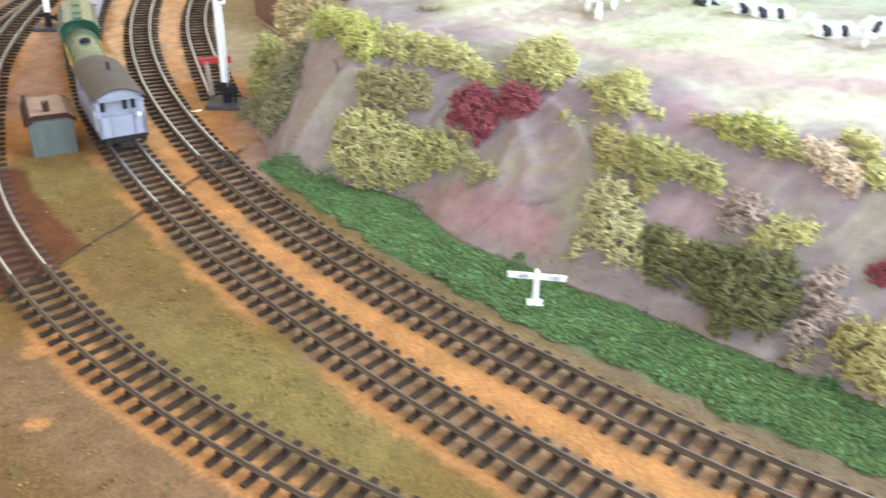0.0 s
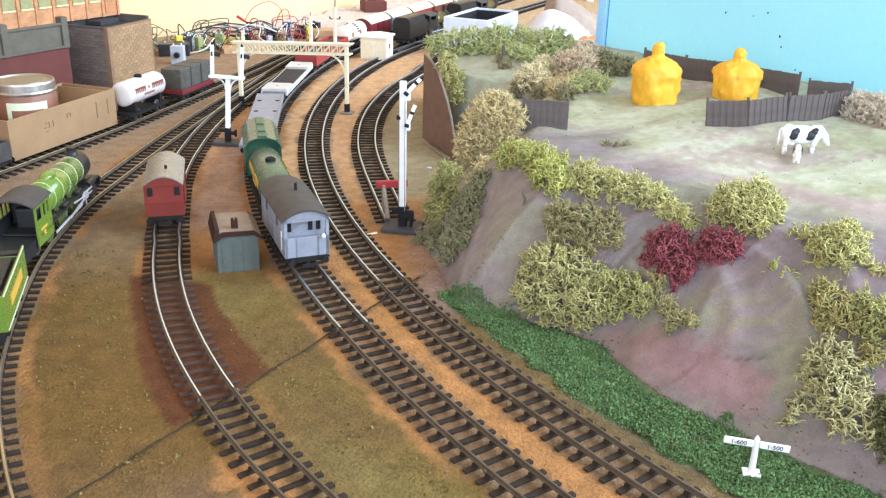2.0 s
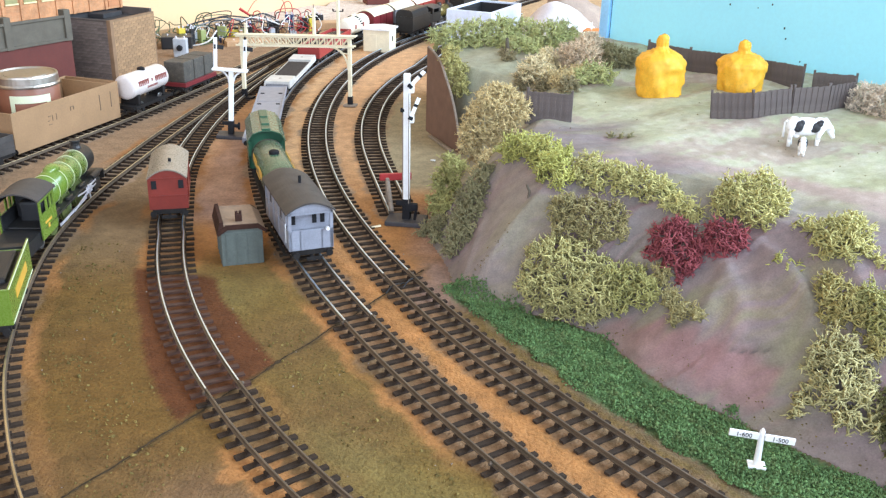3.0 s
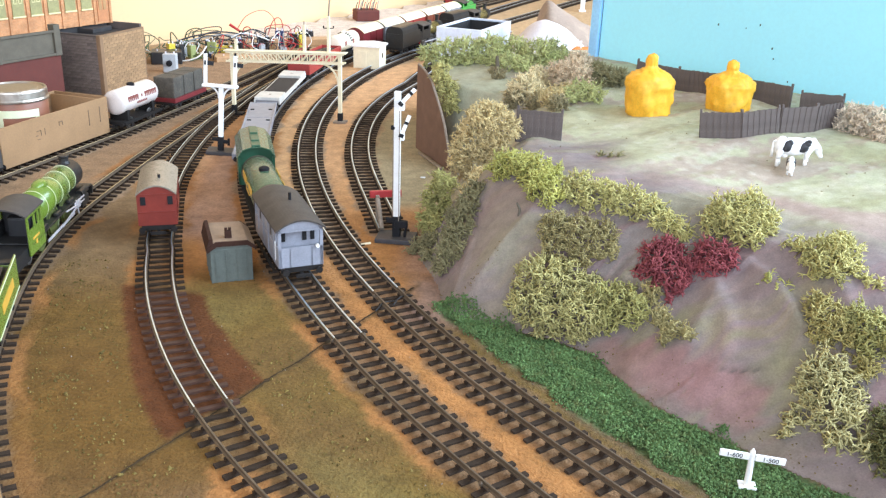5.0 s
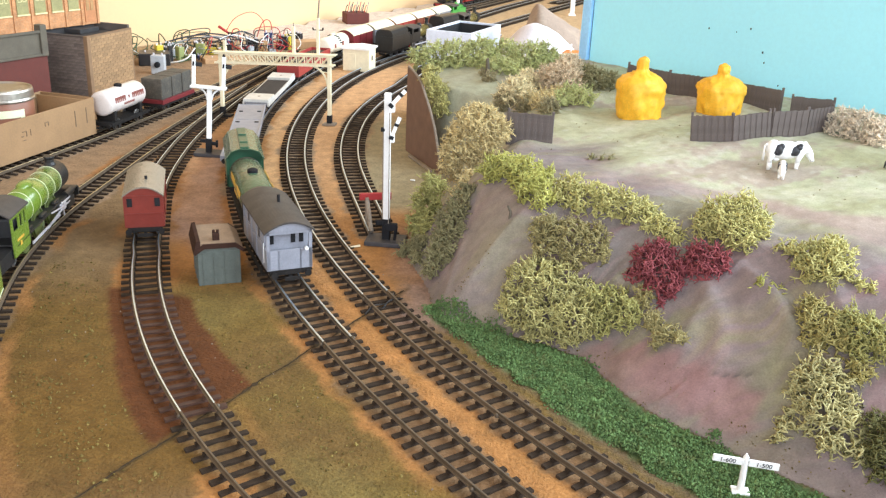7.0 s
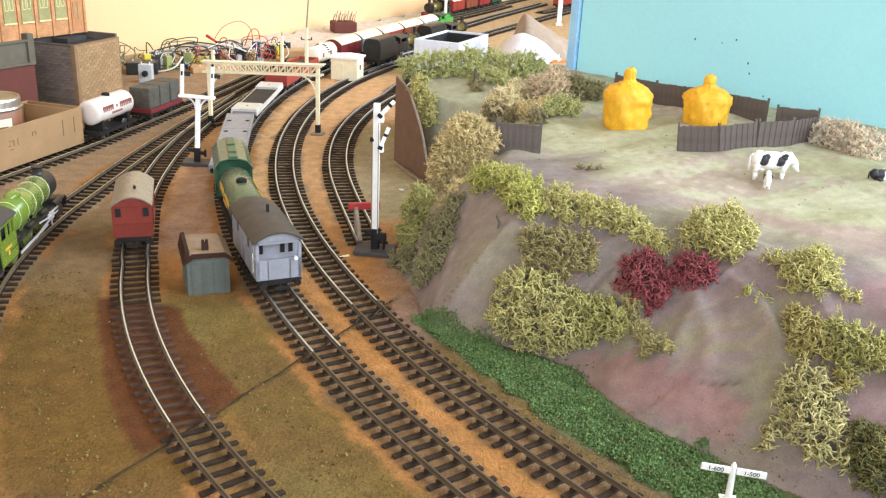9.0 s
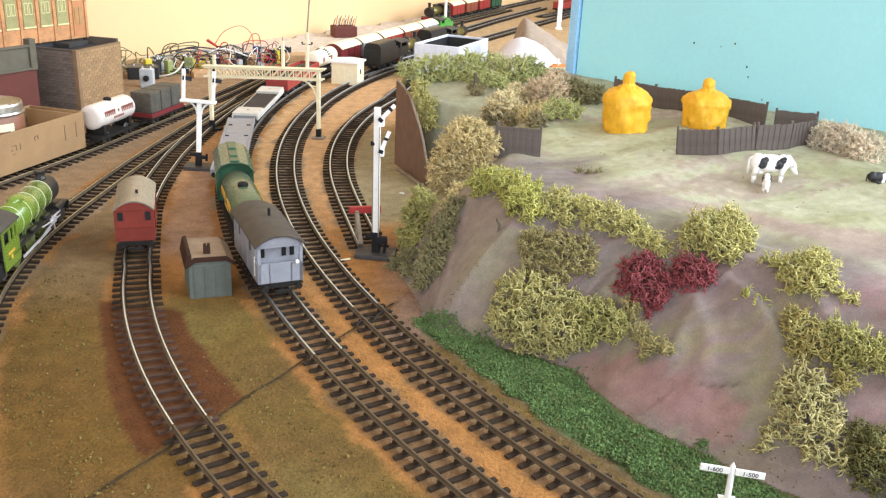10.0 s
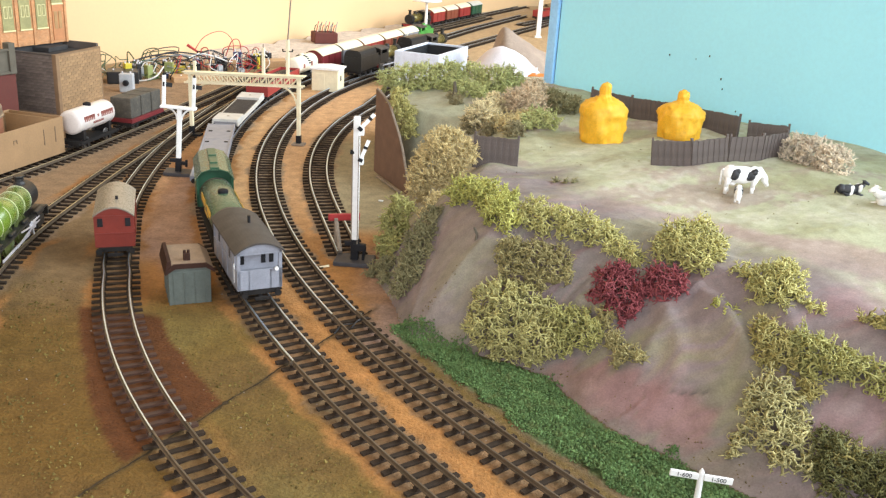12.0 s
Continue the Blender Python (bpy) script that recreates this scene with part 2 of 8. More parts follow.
    col = blend(col, shade(orange, 0.8), soft(0.026, 0.021, dA) * soft(-0.5, 0.5, n1) * (0.15 + 0.7 * soft(-0.11, -0.06, Y)))
    col = blend(col, shade(orange, 0.85), soft(0.028, 0.023, dE) * soft(-0.6, 0.3, n1) * 0.8)
    col = blend(col, (0.128, 0.096, 0.056), soft(0.0, 0.012, X - np.interp(Y, LINE_C.p[:, 1], LINE_C.p[:, 0]) - 0.020 + e) * soft(0.14, 0.06, Y))
    xa = np.interp(Y, LINE_A.p[:, 1], LINE_A.p[:, 0])
    seam = (Y + 0.0874 - 1.8 * (X + 0.0544)) / 2.06
    side = np.where(X < xa, 0.0245 + 0.005 * np.exp(-((Y + 0.07) / 0.05) ** 2), 0.027 + 0.010 * soft(0.05, -0.05, Y))
    rz = soft(0.0014, -0.0014, dA - e * 0.7 - side) * soft(-0.001, 0.003, seam + e * 0.5) * soft(0.078, 0.066, Y + 0.25 * (X - xa) + e)
    col = blend(col, rust, rz * 0.95)
    # smooth tan paint between the branch and the main line beyond the hut
    xb = np.interp(Y, LINE_B.p[:, 1], LINE_B.p[:, 0])
    col = blend(col, (0.42, 0.285, 0.212), soft(0.028, 0.036, X - xa + e) * soft(-0.020, -0.032, X - xb + e) * soft(0.13, 0.19, Y + e) * soft(0.62, 0.5, Y) * 0.8)
    # worn tan ballast between the sleepers
    for dl, wt in ((dB, 0.75), (dC, 0.75), (dD, 0.6), (dE, 0.6), (dG, 0.6)):
        bed = soft(0.0175, 0.015, dl) * wt
        col = blend(col, (0.185, 0.128, 0.078), bed)
        col = blend(col, (0.30, 0.235, 0.168), bed * soft(0.06, 0.26, Y))
    col = blend(col, (0.20, 0.125, 0.062), soft(0.015, 0.011, dA) * (1 - rz) * 0.7)
    # greener, greyer ground below the tunnel mouth
    col = blend(col, (0.32, 0.285, 0.185), soft(0.012, 0.02, X - np.interp(Y, LINE_D.p[:, 1], LINE_D.p[:, 0]) + e) * soft(0.24, 0.28, Y) * soft(0.7, 0.55, Y))
    col = blend(col, (0.27, 0.19, 0.16), soft(0.035, 0.052, X + e) * soft(0.02, 0.05, Y) * soft(0.12, 0.10, Y) * 0.8)
    col = blend(col, pink, soft(0.02, 0.05, X) * soft(0.10, 0.13, Y) * soft(0.24, 0.2, Y) * 0.7)
    col = blend(col, brown, soft(-0.10, -0.16, Y) * soft(0.0, -0.02, X - np.interp(Y, LINE_A.p[:, 1], LINE_A.p[:, 0])) * 0.6)
    # green under the foam strip
    df = FOOT.away(X, Y)
    out = X < np.interp(Y, FOOT.p[::-1, 1], FOOT.p[::-1, 0])
    col = blend(col, (0.070, 0.125, 0.048), soft(0.052, 0.044, df + e) * out * soft(0.0240, 0.0275, dC) * soft(0.064, 0.052, Y) * soft(0.058, 0.068, X) * 0.9)
    # smooth brown paint and a crisp orange ballast edge on the outer side of the branch
    front = (X < xa) * soft(-0.118, -0.135, Y + e)
    col = blend(col, (0.165, 0.103, 0.056), soft(0.070, 0.045, dA) * (X < xa) * soft(-0.135, -0.165, Y + 2 * e) * 0.7)
    col = blend(col, orange, soft(0.0216, 0.0202, dA - e * 0.7) * front * 0.8)
    for cx, cy, r in ((-0.0295, -0.147, 0.0062), (-0.0245, -0.1455, 0.0050), (-0.0165, -0.201, 0.0045), (-0.0125, -0.2005, 0.0035)):
        col = blend(col, orange, soft(r + 0.0012, r - 0.0012, np.hypot(X - cx, Y - cy) + e * 0.5) * 0.75)
    col = blend(col, (0.40, 0.31, 0.19), soft(0.88, 1.05, Y) * 0.8)
    col = blend(col, (0.62, 0.58, 0.54), soft(1.10, 1.22, Y) * soft(0.0, 0.02, np.interp(Y, LINE_E.p[:, 1], LINE_E.p[:, 0]) - 0.02 - X))
    col *= np.array((1.08, 1.01, 0.94))
    # the joint between two boards
    crack = np.abs(Y + 0.0874 - 1.8 * (X + 0.0544)) / 2.06 + e * 0.12
    Z = np.zeros(X.shape) + n3 * 0.00025 + n2 * 0.0002
    k = soft(0.0030, 0.0008, crack + 0.0006 * n2) * (X < 0.050) * (X > -0.3)
    Z -= 0.0005 * k
    col = blend(col, (0.085, 0.058, 0.026), k * 0.5)
    ny, nx = X.shape
    i = np.arange(ny * nx).reshape(ny, nx)
    faces = np.stack([i[:-1, :-1], i[:-1, 1:], i[1:, 1:], i[1:, :-1]], -1).reshape(-1, 4)
    wx, wy = X.ravel()[faces].mean(1), Y.ravel()[faces].mean(1)
    faces = faces[(wx + 1.6) * 4.26 - (wy + 0.97) * 2.45 > 0.02]
    ob = raw("ground", np.stack([X, Y, Z], -1).reshape(-1, 3).tolist(), faces.tolist(), M_GROUND)
    a = ob.data.color_attributes.new("paint", "FLOAT_COLOR", "POINT")
    a.data.foreach_set("color", np.concatenate([col.reshape(-1, 3).clip(0, 1), np.ones((ny * nx, 1))], 1).ravel())
    return tagged(ob, "painted layout baseboard with olive scatter and orange ballast", "baseboard", kind="structure")


baseboard()


def board_joint():
    """Dark ragged strip along the line where two boards meet."""
    rng = np.random.RandomState(12)
    d = Vector((1, 1.8, 0)).normalized()
    nrm = Vector((-d.y, d.x, 0))
    vs, fs = [], []
    n = 150
    for i in range(n + 1):
        c = Vector((-0.0544, -0.0874, 0.0)) + d * (-0.145 + 0.350 * i / n) + nrm * (0.0006 * math.sin(i * 0.31) + rng.normal() * 0.00015)
        w = 0.0002 + 0.00030 * abs(math.sin(i * 0.23 + 1)) + abs(rng.normal()) * 0.0002 + (0.0012 if i in (61, 62, 84, 108) else 0)
        vs += [tuple(c - nrm * w + Vector((0, 0, 0.0002))), tuple(c + Vector((0, 0, 0.00055))), tuple(c + nrm * w + Vector((0, 0, 0.0002)))]
        if i:
            p = 3 * (i - 1)
            fs += [(p, p + 1, p + 4, p + 3), (p + 1, p + 2, p + 5, p + 4)]
    return tagged(raw("board_joint", vs, fs, mat("joint_dark_brown", (0.046, 0.032, 0.018), 0.95, 0, 0.3, 200, 900, 0.5, spec=0.1)), "dark ragged joint between two layout boards", "board joint", kind="structure")


board_joint()


# ---------------------------------------------------------------- the hill
# creases in the plaster cloth: from, to, half width, height
CREASES = (((0.250, 0.020), (0.235, 0.012), 0.002, 0.0016), ((0.245, 0.011), (0.270, -0.053), 0.006, 0.003), ((0.218, -0.043), (0.242, -0.051), 0.0010, -0.0010),
           ((0.190, -0.050), (0.206, -0.043), 0.0013, 0.0014), ((0.071, 0.064), (0.085, 0.115), 0.003, 0.002), ((0.126, 0.141), (0.120, 0.102), 0.0014, -0.0008), ((0.200, -0.025), (0.231, 0.012), 0.005, 0.002))


def hill():
    xs = np.concatenate([np.linspace(0.0, 0.46, 260), np.linspace(0.46, 1.1, 40)[1:]])
    ys = np.concatenate([np.linspace(-0.5, -0.18, 60)[:-1], np.linspace(-0.18, 0.62, 430), np.linspace(0.62, 0.95, 30)[1:]])
    X, Y = np.meshgrid(xs, ys)
    Z = hill_height(X, Y)
    d = np.where(Z > -0.003, FOOT.away(X, Y), 0)
    n1, n2, n3 = fuzz(X, Y, 30, 11), fuzz(X, Y, 110, 12), fuzz(X, Y + 0.6 * X, 260, 13)
    on = np.where(Z > 0.002, 1.0, 0.0)
    # folds of the plaster cloth, fanning down the slope, long creases and a trowelled field
    a = np.arctan2(Y - 0.075, X - 0.245)
    fan = np.abs(np.sin(a * 9 + 1.2 * n1)) ** 8 * np.exp(-((np.hypot(X - 0.245, Y - 0.03) - 0.05) / 0.04) ** 2)
    slope = soft(0.14, 0.09, d)
    Z = Z + on * (0.0002 * n3 + (0.0007 - 0.0006 * soft(0.1, 0.16, d)) * n2 + 0.0028 * fan * slope)
    crease_shade = np.zeros(X.shape)
    for (ax, ay), (bx, by), wd, hh in CREASES:
        vx, vy = bx - ax, by - ay
        l2 = vx * vx + vy * vy
        u = ((X - ax) * vx + (Y - ay) * vy) / l2
        off = ((X - ax) * vy - (Y - ay) * vx) / math.sqrt(l2) + 0.002 * n1
        ends = soft(-0.05, 0.2, u) * soft(1.05, 0.8, u)
        Z = Z + on * ends * hh * np.exp(-(off / wd) ** 2)
        # sunken creases get their shade painted into the colour as well
        if hh < 0:
            crease_shade = np.maximum(crease_shade, ends * np.exp(-(off / wd) ** 2))
    # slope paints taken darker, so part of the slope's shade is in them
    mauve, pinkish, pale, green, grey, earth = (0.238, 0.190, 0.190), (0.275, 0.175, 0.180), (0.53, 0.51, 0.38), (0.242, 0.232, 0.135), (0.232, 0.204, 0.184), (0.185, 0.152, 0.125)
    # brush strokes follow the slope round the hill
    sx, sy = X + 0.35 * Y + 0.006 * n1, Y - 0.25 * X + 0.006 * n2
    strokes = fuzz(sx * 0.25, sy * 1.6, 260, 21)
    fine = fuzz(sx * 0.3, sy * 1.5, 620, 22)
    broad, m1, m2 = fuzz(sx * 0.6, sy * 1.3, 34, 14), fuzz(sx * 0.6, sy * 1.2, 48, 15), fuzz(sx * 0.7, sy * 1.3, 62, 18)
    edge = 0.34 * strokes + 0.28 * fine
    col = np.zeros(X.shape + (3,)) + np.array(mauve)
    col = blend(col, grey, soft(-0.4, 0.8, broad + edge) * 0.8)
    col = blend(col, pinkish, soft(0.05, 0.9, m1 + edge) * 0.75)
    col = blend(col, green, soft(0.1, 0.85, m2 + edge) * 0.55)
    col = blend(col, (0.34, 0.29, 0.275), soft(0.4, 1.3, strokes + 0.4 * n2) * 0.35)
    col = blend(col, (0.17, 0.135, 0.13), soft(0.5, 1.4, fuzz(sx, sy, 90, 19) + 0.3 * fine) * 0.35)
    # the pinkish bank above the grass strip, with olive scatter at its foot
    bx, by = X - 0.163, Y - -0.004
    vx, vy = 0.062, -0.062
    u = np.clip((bx * vx + by * vy) / (vx * vx + vy * vy), 0, 1)
    bank = np.hypot(bx - u * vx, by - u * vy) + 0.004 * strokes
    col = blend(col, (0.280, 0.158, 0.152), soft(0.018, 0.009, bank) * 0.75)
    col = blend(col, (0.26, 0.25, 0.145), np.exp(-((bank - 0.030) / 0.010) ** 2) * np.clip(0.5 + 0.6 * strokes, 0, 1) * (u > 0.3) * 0.7)
    up = soft(0.108, 0.165, d + 0.012 * n1 + 0.006 * n2)
    up = np.maximum(up, soft(0.19, 0.25, Y + 0.01 * n1) * soft(0.095, 0.125, X))
    patch = 0.45 * fuzz(X, Y, 150, 24) + 0.3 * fuzz(X, Y, 420, 25)
    # field paint taken lighter, to carry some of the light on the top
    field = blend(np.zeros(X.shape + (3,)) + np.array((0.47, 0.47, 0.31)), pale, soft(-0.5, 0.7, n1 + patch) * 0.8)
    s1_, s2_ = fuzz(X * 0.5, Y * 1.5, 40, 16), fuzz(X * 0.5 + 0.3 * Y, Y * 1.6, 52, 17)
    field = blend(field * 0.88, (0.36, 0.265, 0.235), soft(0.15, 0.85, s1_ + patch) * 0.62)
    field = blend(field, (0.29, 0.285, 0.15), soft(0.1, 1.0, s2_ + patch) * 0.5)
    field = blend(field, (0.60, 0.58, 0.49), soft(0.5, 1.3, fuzz(X, Y, 300, 26) + 0.5 * n1) * 0.3)
    # a broad pink swathe behind the brow, and grey-green paint at the back corner
    swathe = np.abs(Y - np.interp(X, (0.14, 0.19, 0.27, 0.32, 0.36, 0.45), (0.155, 0.125, 0.095, 0.045, 0.015, -0.03))) + 0.008 * n1 + 0.004 * strokes
    field = blend(field, (0.36, 0.255, 0.235), soft(0.026, 0.008, swathe) * 0.75)
    w = up[..., None]
    col = col * (1 - w) + field * w
    col = blend(col, (0.40, 0.41, 0.29), soft(0.135, 0.105, X + 0.01 * n1) * soft(0.235, 0.27, Y) * 0.85)
    side_slope = np.exp(-((X - 0.098) / 0.024) ** 2 - ((Y - 0.105) / 0.045) ** 2)
    col = blend(col, (0.285, 0.255, 0.205), side_slope * (0.62 + 0.12 * np.clip(strokes, -1, 1)))
    col = blend(col, earth, soft(0.020, 0.0, d + 0.006 * n2) * 0.55)
    col = blend(col, (0.10, 0.085, 0.075), crease_shade * 0.8)
    speckle = fuzz(X, Y, 1700, 23)
    col = blend(col, (0.16, 0.15, 0.09), soft(1.5, 1.8, speckle) * 0.35)
    ny, nx = X.shape
    i = np.arange(ny * nx).reshape(ny, nx)
    quads = np.stack([i[:-1, :-1], i[:-1, 1:], i[1:, 1:], i[1:, :-1]], -1).reshape(-1, 4)
    zz = Z.ravel()
    quads = quads[(zz[quads] > -0.003).any(1)]
    ob = raw("hill", np.stack([X, Y, Z], -1).reshape(-1, 3).tolist(), quads.tolist(), M_HILL)
    a = ob.data.color_attributes.new("paint", "FLOAT_COLOR", "POINT")
    a.data.foreach_set("color", np.concatenate([col.reshape(-1, 3).clip(0, 1), np.ones((ny * nx, 1))], 1).ravel())
    return tagged(ob, "mauve and pale green painted plaster hill beside the tracks", "hill", kind="structure")


hill()


# ---------------------------------------------------------------- room round the layout
def wall(name, a, b, z0, z1, material, label, thick=0.1, hole=None):
    """An upright wall whose inner face runs from a to b; hole: (from, to, low, high) along it."""
    a, b = Vector(a), Vector(b)
    l = (b - a).length
    bm = bmesh.new()
    m = Matrix.Translation((a.x, a.y, 0)) @ Matrix.Rotation(math.atan2(b.y - a.y, b.x - a.x), 4, "Z")
    pieces = [(0, l, z0, z1)] if not hole else [(0, hole[0], z0, z1), (hole[1], l, z0, z1), (hole[0], hole[1], z0, hole[2]), (hole[0], hole[1], hole[3], z1)]
    for s0, s1, u0, u1 in pieces:
        slab(bm, ((s0 + s1) / 2, thick / 2, (u0 + u1) / 2), (s1 - s0, thick, u1 - u0), 0, m)
    return tagged(part(name, bm, material), label, "wall", kind="structure")


FLOOR_Z, CEIL_Z = -0.85, 1.65
wall("wall_west", (-1.6, -0.97), (0.85, 3.29), FLOOR_Z, CEIL_Z, M_WALL, "cream painted room wall behind the layout")
# the other walls and the ceiling are unseen, added to enclose and bounce light
wall("wall_north", (0.80, 3.25), (1.5, 3.25), FLOOR_Z, CEIL_Z, M_PLAIN, "assumed grey room wall out of view")
wall("wall_east", (1.5, 3.25), (1.5, -2.4), FLOOR_Z, CEIL_Z, M_PLAIN, "assumed grey room wall and window out of view", hole=(1.5, 4.4, 0.22, 1.52))
wall("wall_south", (1.5, -2.4), (-1.6, -2.4), FLOOR_Z, CEIL_Z, M_PLAIN, "assumed grey room wall and window out of view", hole=(0.5, 2.9, 0.30, 1.55))
wall("wall_southwest", (-1.6, -2.4), (-1.6, -0.97), FLOOR_Z, CEIL_Z, M_PLAIN, "assumed grey room wall out of view")
bm = bmesh.new()
slab(bm, (0.0, 0.4, FLOOR_Z - 0.05), (3.4, 6.0, 0.1))
tagged(part("floor", bm, M_FLOOR), "brown carpeted room floor", "floor", kind="structure")
bm = bmesh.new()
slab(bm, (0.0, 0.4, CEIL_Z + 0.05), (3.4, 6.0, 0.1))
tagged(part("ceiling", bm, M_PLAIN), "assumed grey ceiling out of view", "ceiling", kind="structure")


def backdrop_board():
    """Sky-blue board on edge behind the hill."""
    a, b = Vector((0.220, 0.560)), Vector((0.74, 0.03))
    d = (b - a)
    m = Matrix.Translation((a.x, a.y, 0)) @ Matrix.Rotation(math.atan2(d.y, d.x), 4, "Z")
    t = thing("backdrop_board", "tall sky-blue painted backdrop board behind the hill", "backdrop board", kind="structure")
    bm = bmesh.new()
    slab(bm, (d.length / 2 + 0.008, 0.006, 0.14), (d.length, 0.009, 0.28), 0.001, m)
    part("panel", bm, M_BLUE, t)
    bm = bmesh.new()
    slab(bm, (0.0075, 0.0058, 0.14), (0.0009, 0.006, 0.28), 0, m)
    part("joint", bm, M_SLEEPER, t, "dark gap beside the edge strip")
    bm = bmesh.new()
    slab(bm, (0.001, 0.006, 0.14), (0.012, 0.016, 0.28), 0.0012, m)
    part("edge_strip", bm, M_BLUE_EDGE, t, "blue painted edge strip")
    # specks stuck in the sky paint
    for u, z, r in ((0.153, 0.1416, 0.0009), (0.1835, 0.1418, 0.0005), (0.198, 0.1466, 0.0009), (0.214, 0.1263, 0.0010), (0.217, 0.1168, 0.0008), (0.235, 0.0977, 0.0007)):
        bm = bmesh.new()
        slab(bm, (u, 0.0013, z), (r * 1.4, 0.0006, r * 2.1), r * 0.25, m)
        part("speck", bm, M_SLEEPER, t, "dark speck in the paint")
    return t


backdrop_board()


# ---------------------------------------------------------------- track
def rail_mesh(line, side, s0, s1, top, material, parent, step=0.008, bright=(6, 7, 8)):
    """Bullhead rail: foot, web and rounded head, swept along the line."""
    prof = [(-0.0010, 0.0), (0.0010, 0.0), (0.0010, 0.0004), (0.0004, 0.0007), (0.0003, 0.0018), (0.00055, 0.0020), (0.00055, 0.0026), (0.0004, 0.0028), (-0.0004, 0.0028), (-0.00055, 0.0026), (-0.00055, 0.0020), (-0.0003, 0.0018), (-0.0004, 0.0007), (-0.0010, 0.0004)]
    n = max(2, int((s1 - s0) / step))
    vs, fs = [], []
    k = len(prof)
    for i in range(n + 1):
        s = s0 + (s1 - s0) * i / n
        c, a = line.at(s), math.radians(line.turn(min(max(s, 0.004), line.length - 0.004)))
        nx, ny = math.cos(a), math.sin(a)
        for u, w in prof:
            o = side * 0.00885 + u
            vs.append((c.x + nx * o, c.y + ny * o, top - 0.0028 + w))
        if i:
            for j in range(k):
                p, q = (i - 1) * k + j, (i - 1) * k + (j + 1) % k
                fs.append((p, q, q + k, p + k))
    fs += [tuple(range(k)), tuple(range(n * k, n * k + k))]
    ob = raw("rail", vs, fs, material, parent, smooth=False)
    # glint kept to the bright faces by giving the others a darker metal
    ob.data.materials.append(M_RAIL_DULL)
    ob.data.polygons.foreach_set("material_index", [0 if i < n * k and i % k in bright else 1 for i in range(len(fs))])
    return ob


def sleeper_mesh(length):
    bm = bmesh.new()
    slab(bm, (0, 0, 0.0000), (length, 0.0031, 0.0022), 0.0)
    for sx in (-0.00885, 0.00885):
        slab(bm, (sx, 0, 0.0020), (0.0040, 0.0026, 0.0016), 0.0)
    return mesh_of(bm, "sleeper", M_SLEEPER)


SLEEPER = sleeper_mesh(0.0325)
M_SLEEPER_RUST = mat("rust_washed_sleeper", (0.072, 0.034, 0.021), 0.85, 0, 0.25, 80, 900, 0.3)
SLEEPER_RUST = SLEEPER.copy()
SLEEPER_RUST.materials[0] = M_SLEEPER_RUST


def track(label, line, s0, s1, material=None, pitch=0.0101, dull=None, rust=(9, 9), bright=(6, 7, 8)):
    t = thing("railway_track", label, "railway track", group="model railway tracks")
    # before dull the darker metal, beyond it the bright: reflection put in by material
    cuts = [(s0, s1, material or M_RAIL)] if dull is None else [(s0, dull, M_RAIL_DULL), (dull + 0.0005, s1, material or M_RAIL)]
    for side in (-1, 1):
        for c0, c1, mm in cuts:
            rail_mesh(line, side, c0, c1, 0.0058, mm, t, bright=bright)
    n = int((s1 - s0) / pitch)
    for i in range(n):
        s = s0 + (i + 0.5) * pitch
        c = line.at(s)
        ob = new("sleeper", SLEEPER_RUST if rust[0] < c.y < rust[1] else SLEEPER)
        ob.parent = t
        ob.matrix_basis = pose(c.x, c.y, 0.0003, 0, 0, line.turn(s) + random.uniform(-0.8, 0.8))
    return t


def joiner(line, s, side, parent):
    bm = bmesh.new()
    slab(bm, (0, 0, 0.0008), (0.0026, 0.0075, 0.0016), 0.0003)
    bmesh.ops.create_uvsphere(bm, u_segments=8, v_segments=6, radius=0.0013, matrix=Matrix.Translation((0.0014 * side, 0.0016, 0.0012)))
    ob = part("rail_joiner", bm, M_RAIL_DULL, parent, "dull metal rail joiner with a solder blob")
    c, a = line.at(s), math.radians(line.turn(s))
    ob.matrix_basis = pose(c.x + math.cos(a) * side * 0.00885, c.y + math.sin(a) * side * 0.00885, 0.0028, 0, 0, line.turn(s))


TB = track("curved main line track with dark sleepers, rails coloured brighter far off", LINE_B, 0.02, LINE_B.length - 0.6, dull=LINE_B.near_y(0.005), bright=(5, 6, 7, 8, 9))
TC = track("curved second track with dark sleepers, rails coloured brighter far off", LINE_C, 0.02, LINE_C.length, dull=LINE_C.near_y(0.075), bright=(5, 6, 7, 8, 9))
track("curved siding track ending at a buffer stop", LINE_D, 0.0, LINE_D.length, bright=(5, 6, 7, 8, 9))
TA = track("curved branch track crossing a rust-stained patch", LINE_A, 0.0, LINE_A.length, dull=LINE_A.near_y(-0.078), rust=(-0.079, 0.062), bright=(7,))
track("outer curved track on bare tan board", LINE_E, 0.0, LINE_E.length - 0.7, M_RAIL_BRASS)
track("straight siding track beside the cardboard box", LINE_G, 0.0, LINE_G.length, M_RAIL_BRASS)
track("straight storage track beyond the hut", LINE_K, 0.0, LINE_K.length - 0.5)
for ln, tr, y in ((LINE_A, TA, -0.080), (LINE_B, TB, 0.004), (LINE_C, TC, 0.070), (LINE_C, TC, -0.066), (LINE_B, TB, -0.13)):
    for side in (-1, 1):
        joiner(ln, ln.near_y(y), side, tr)


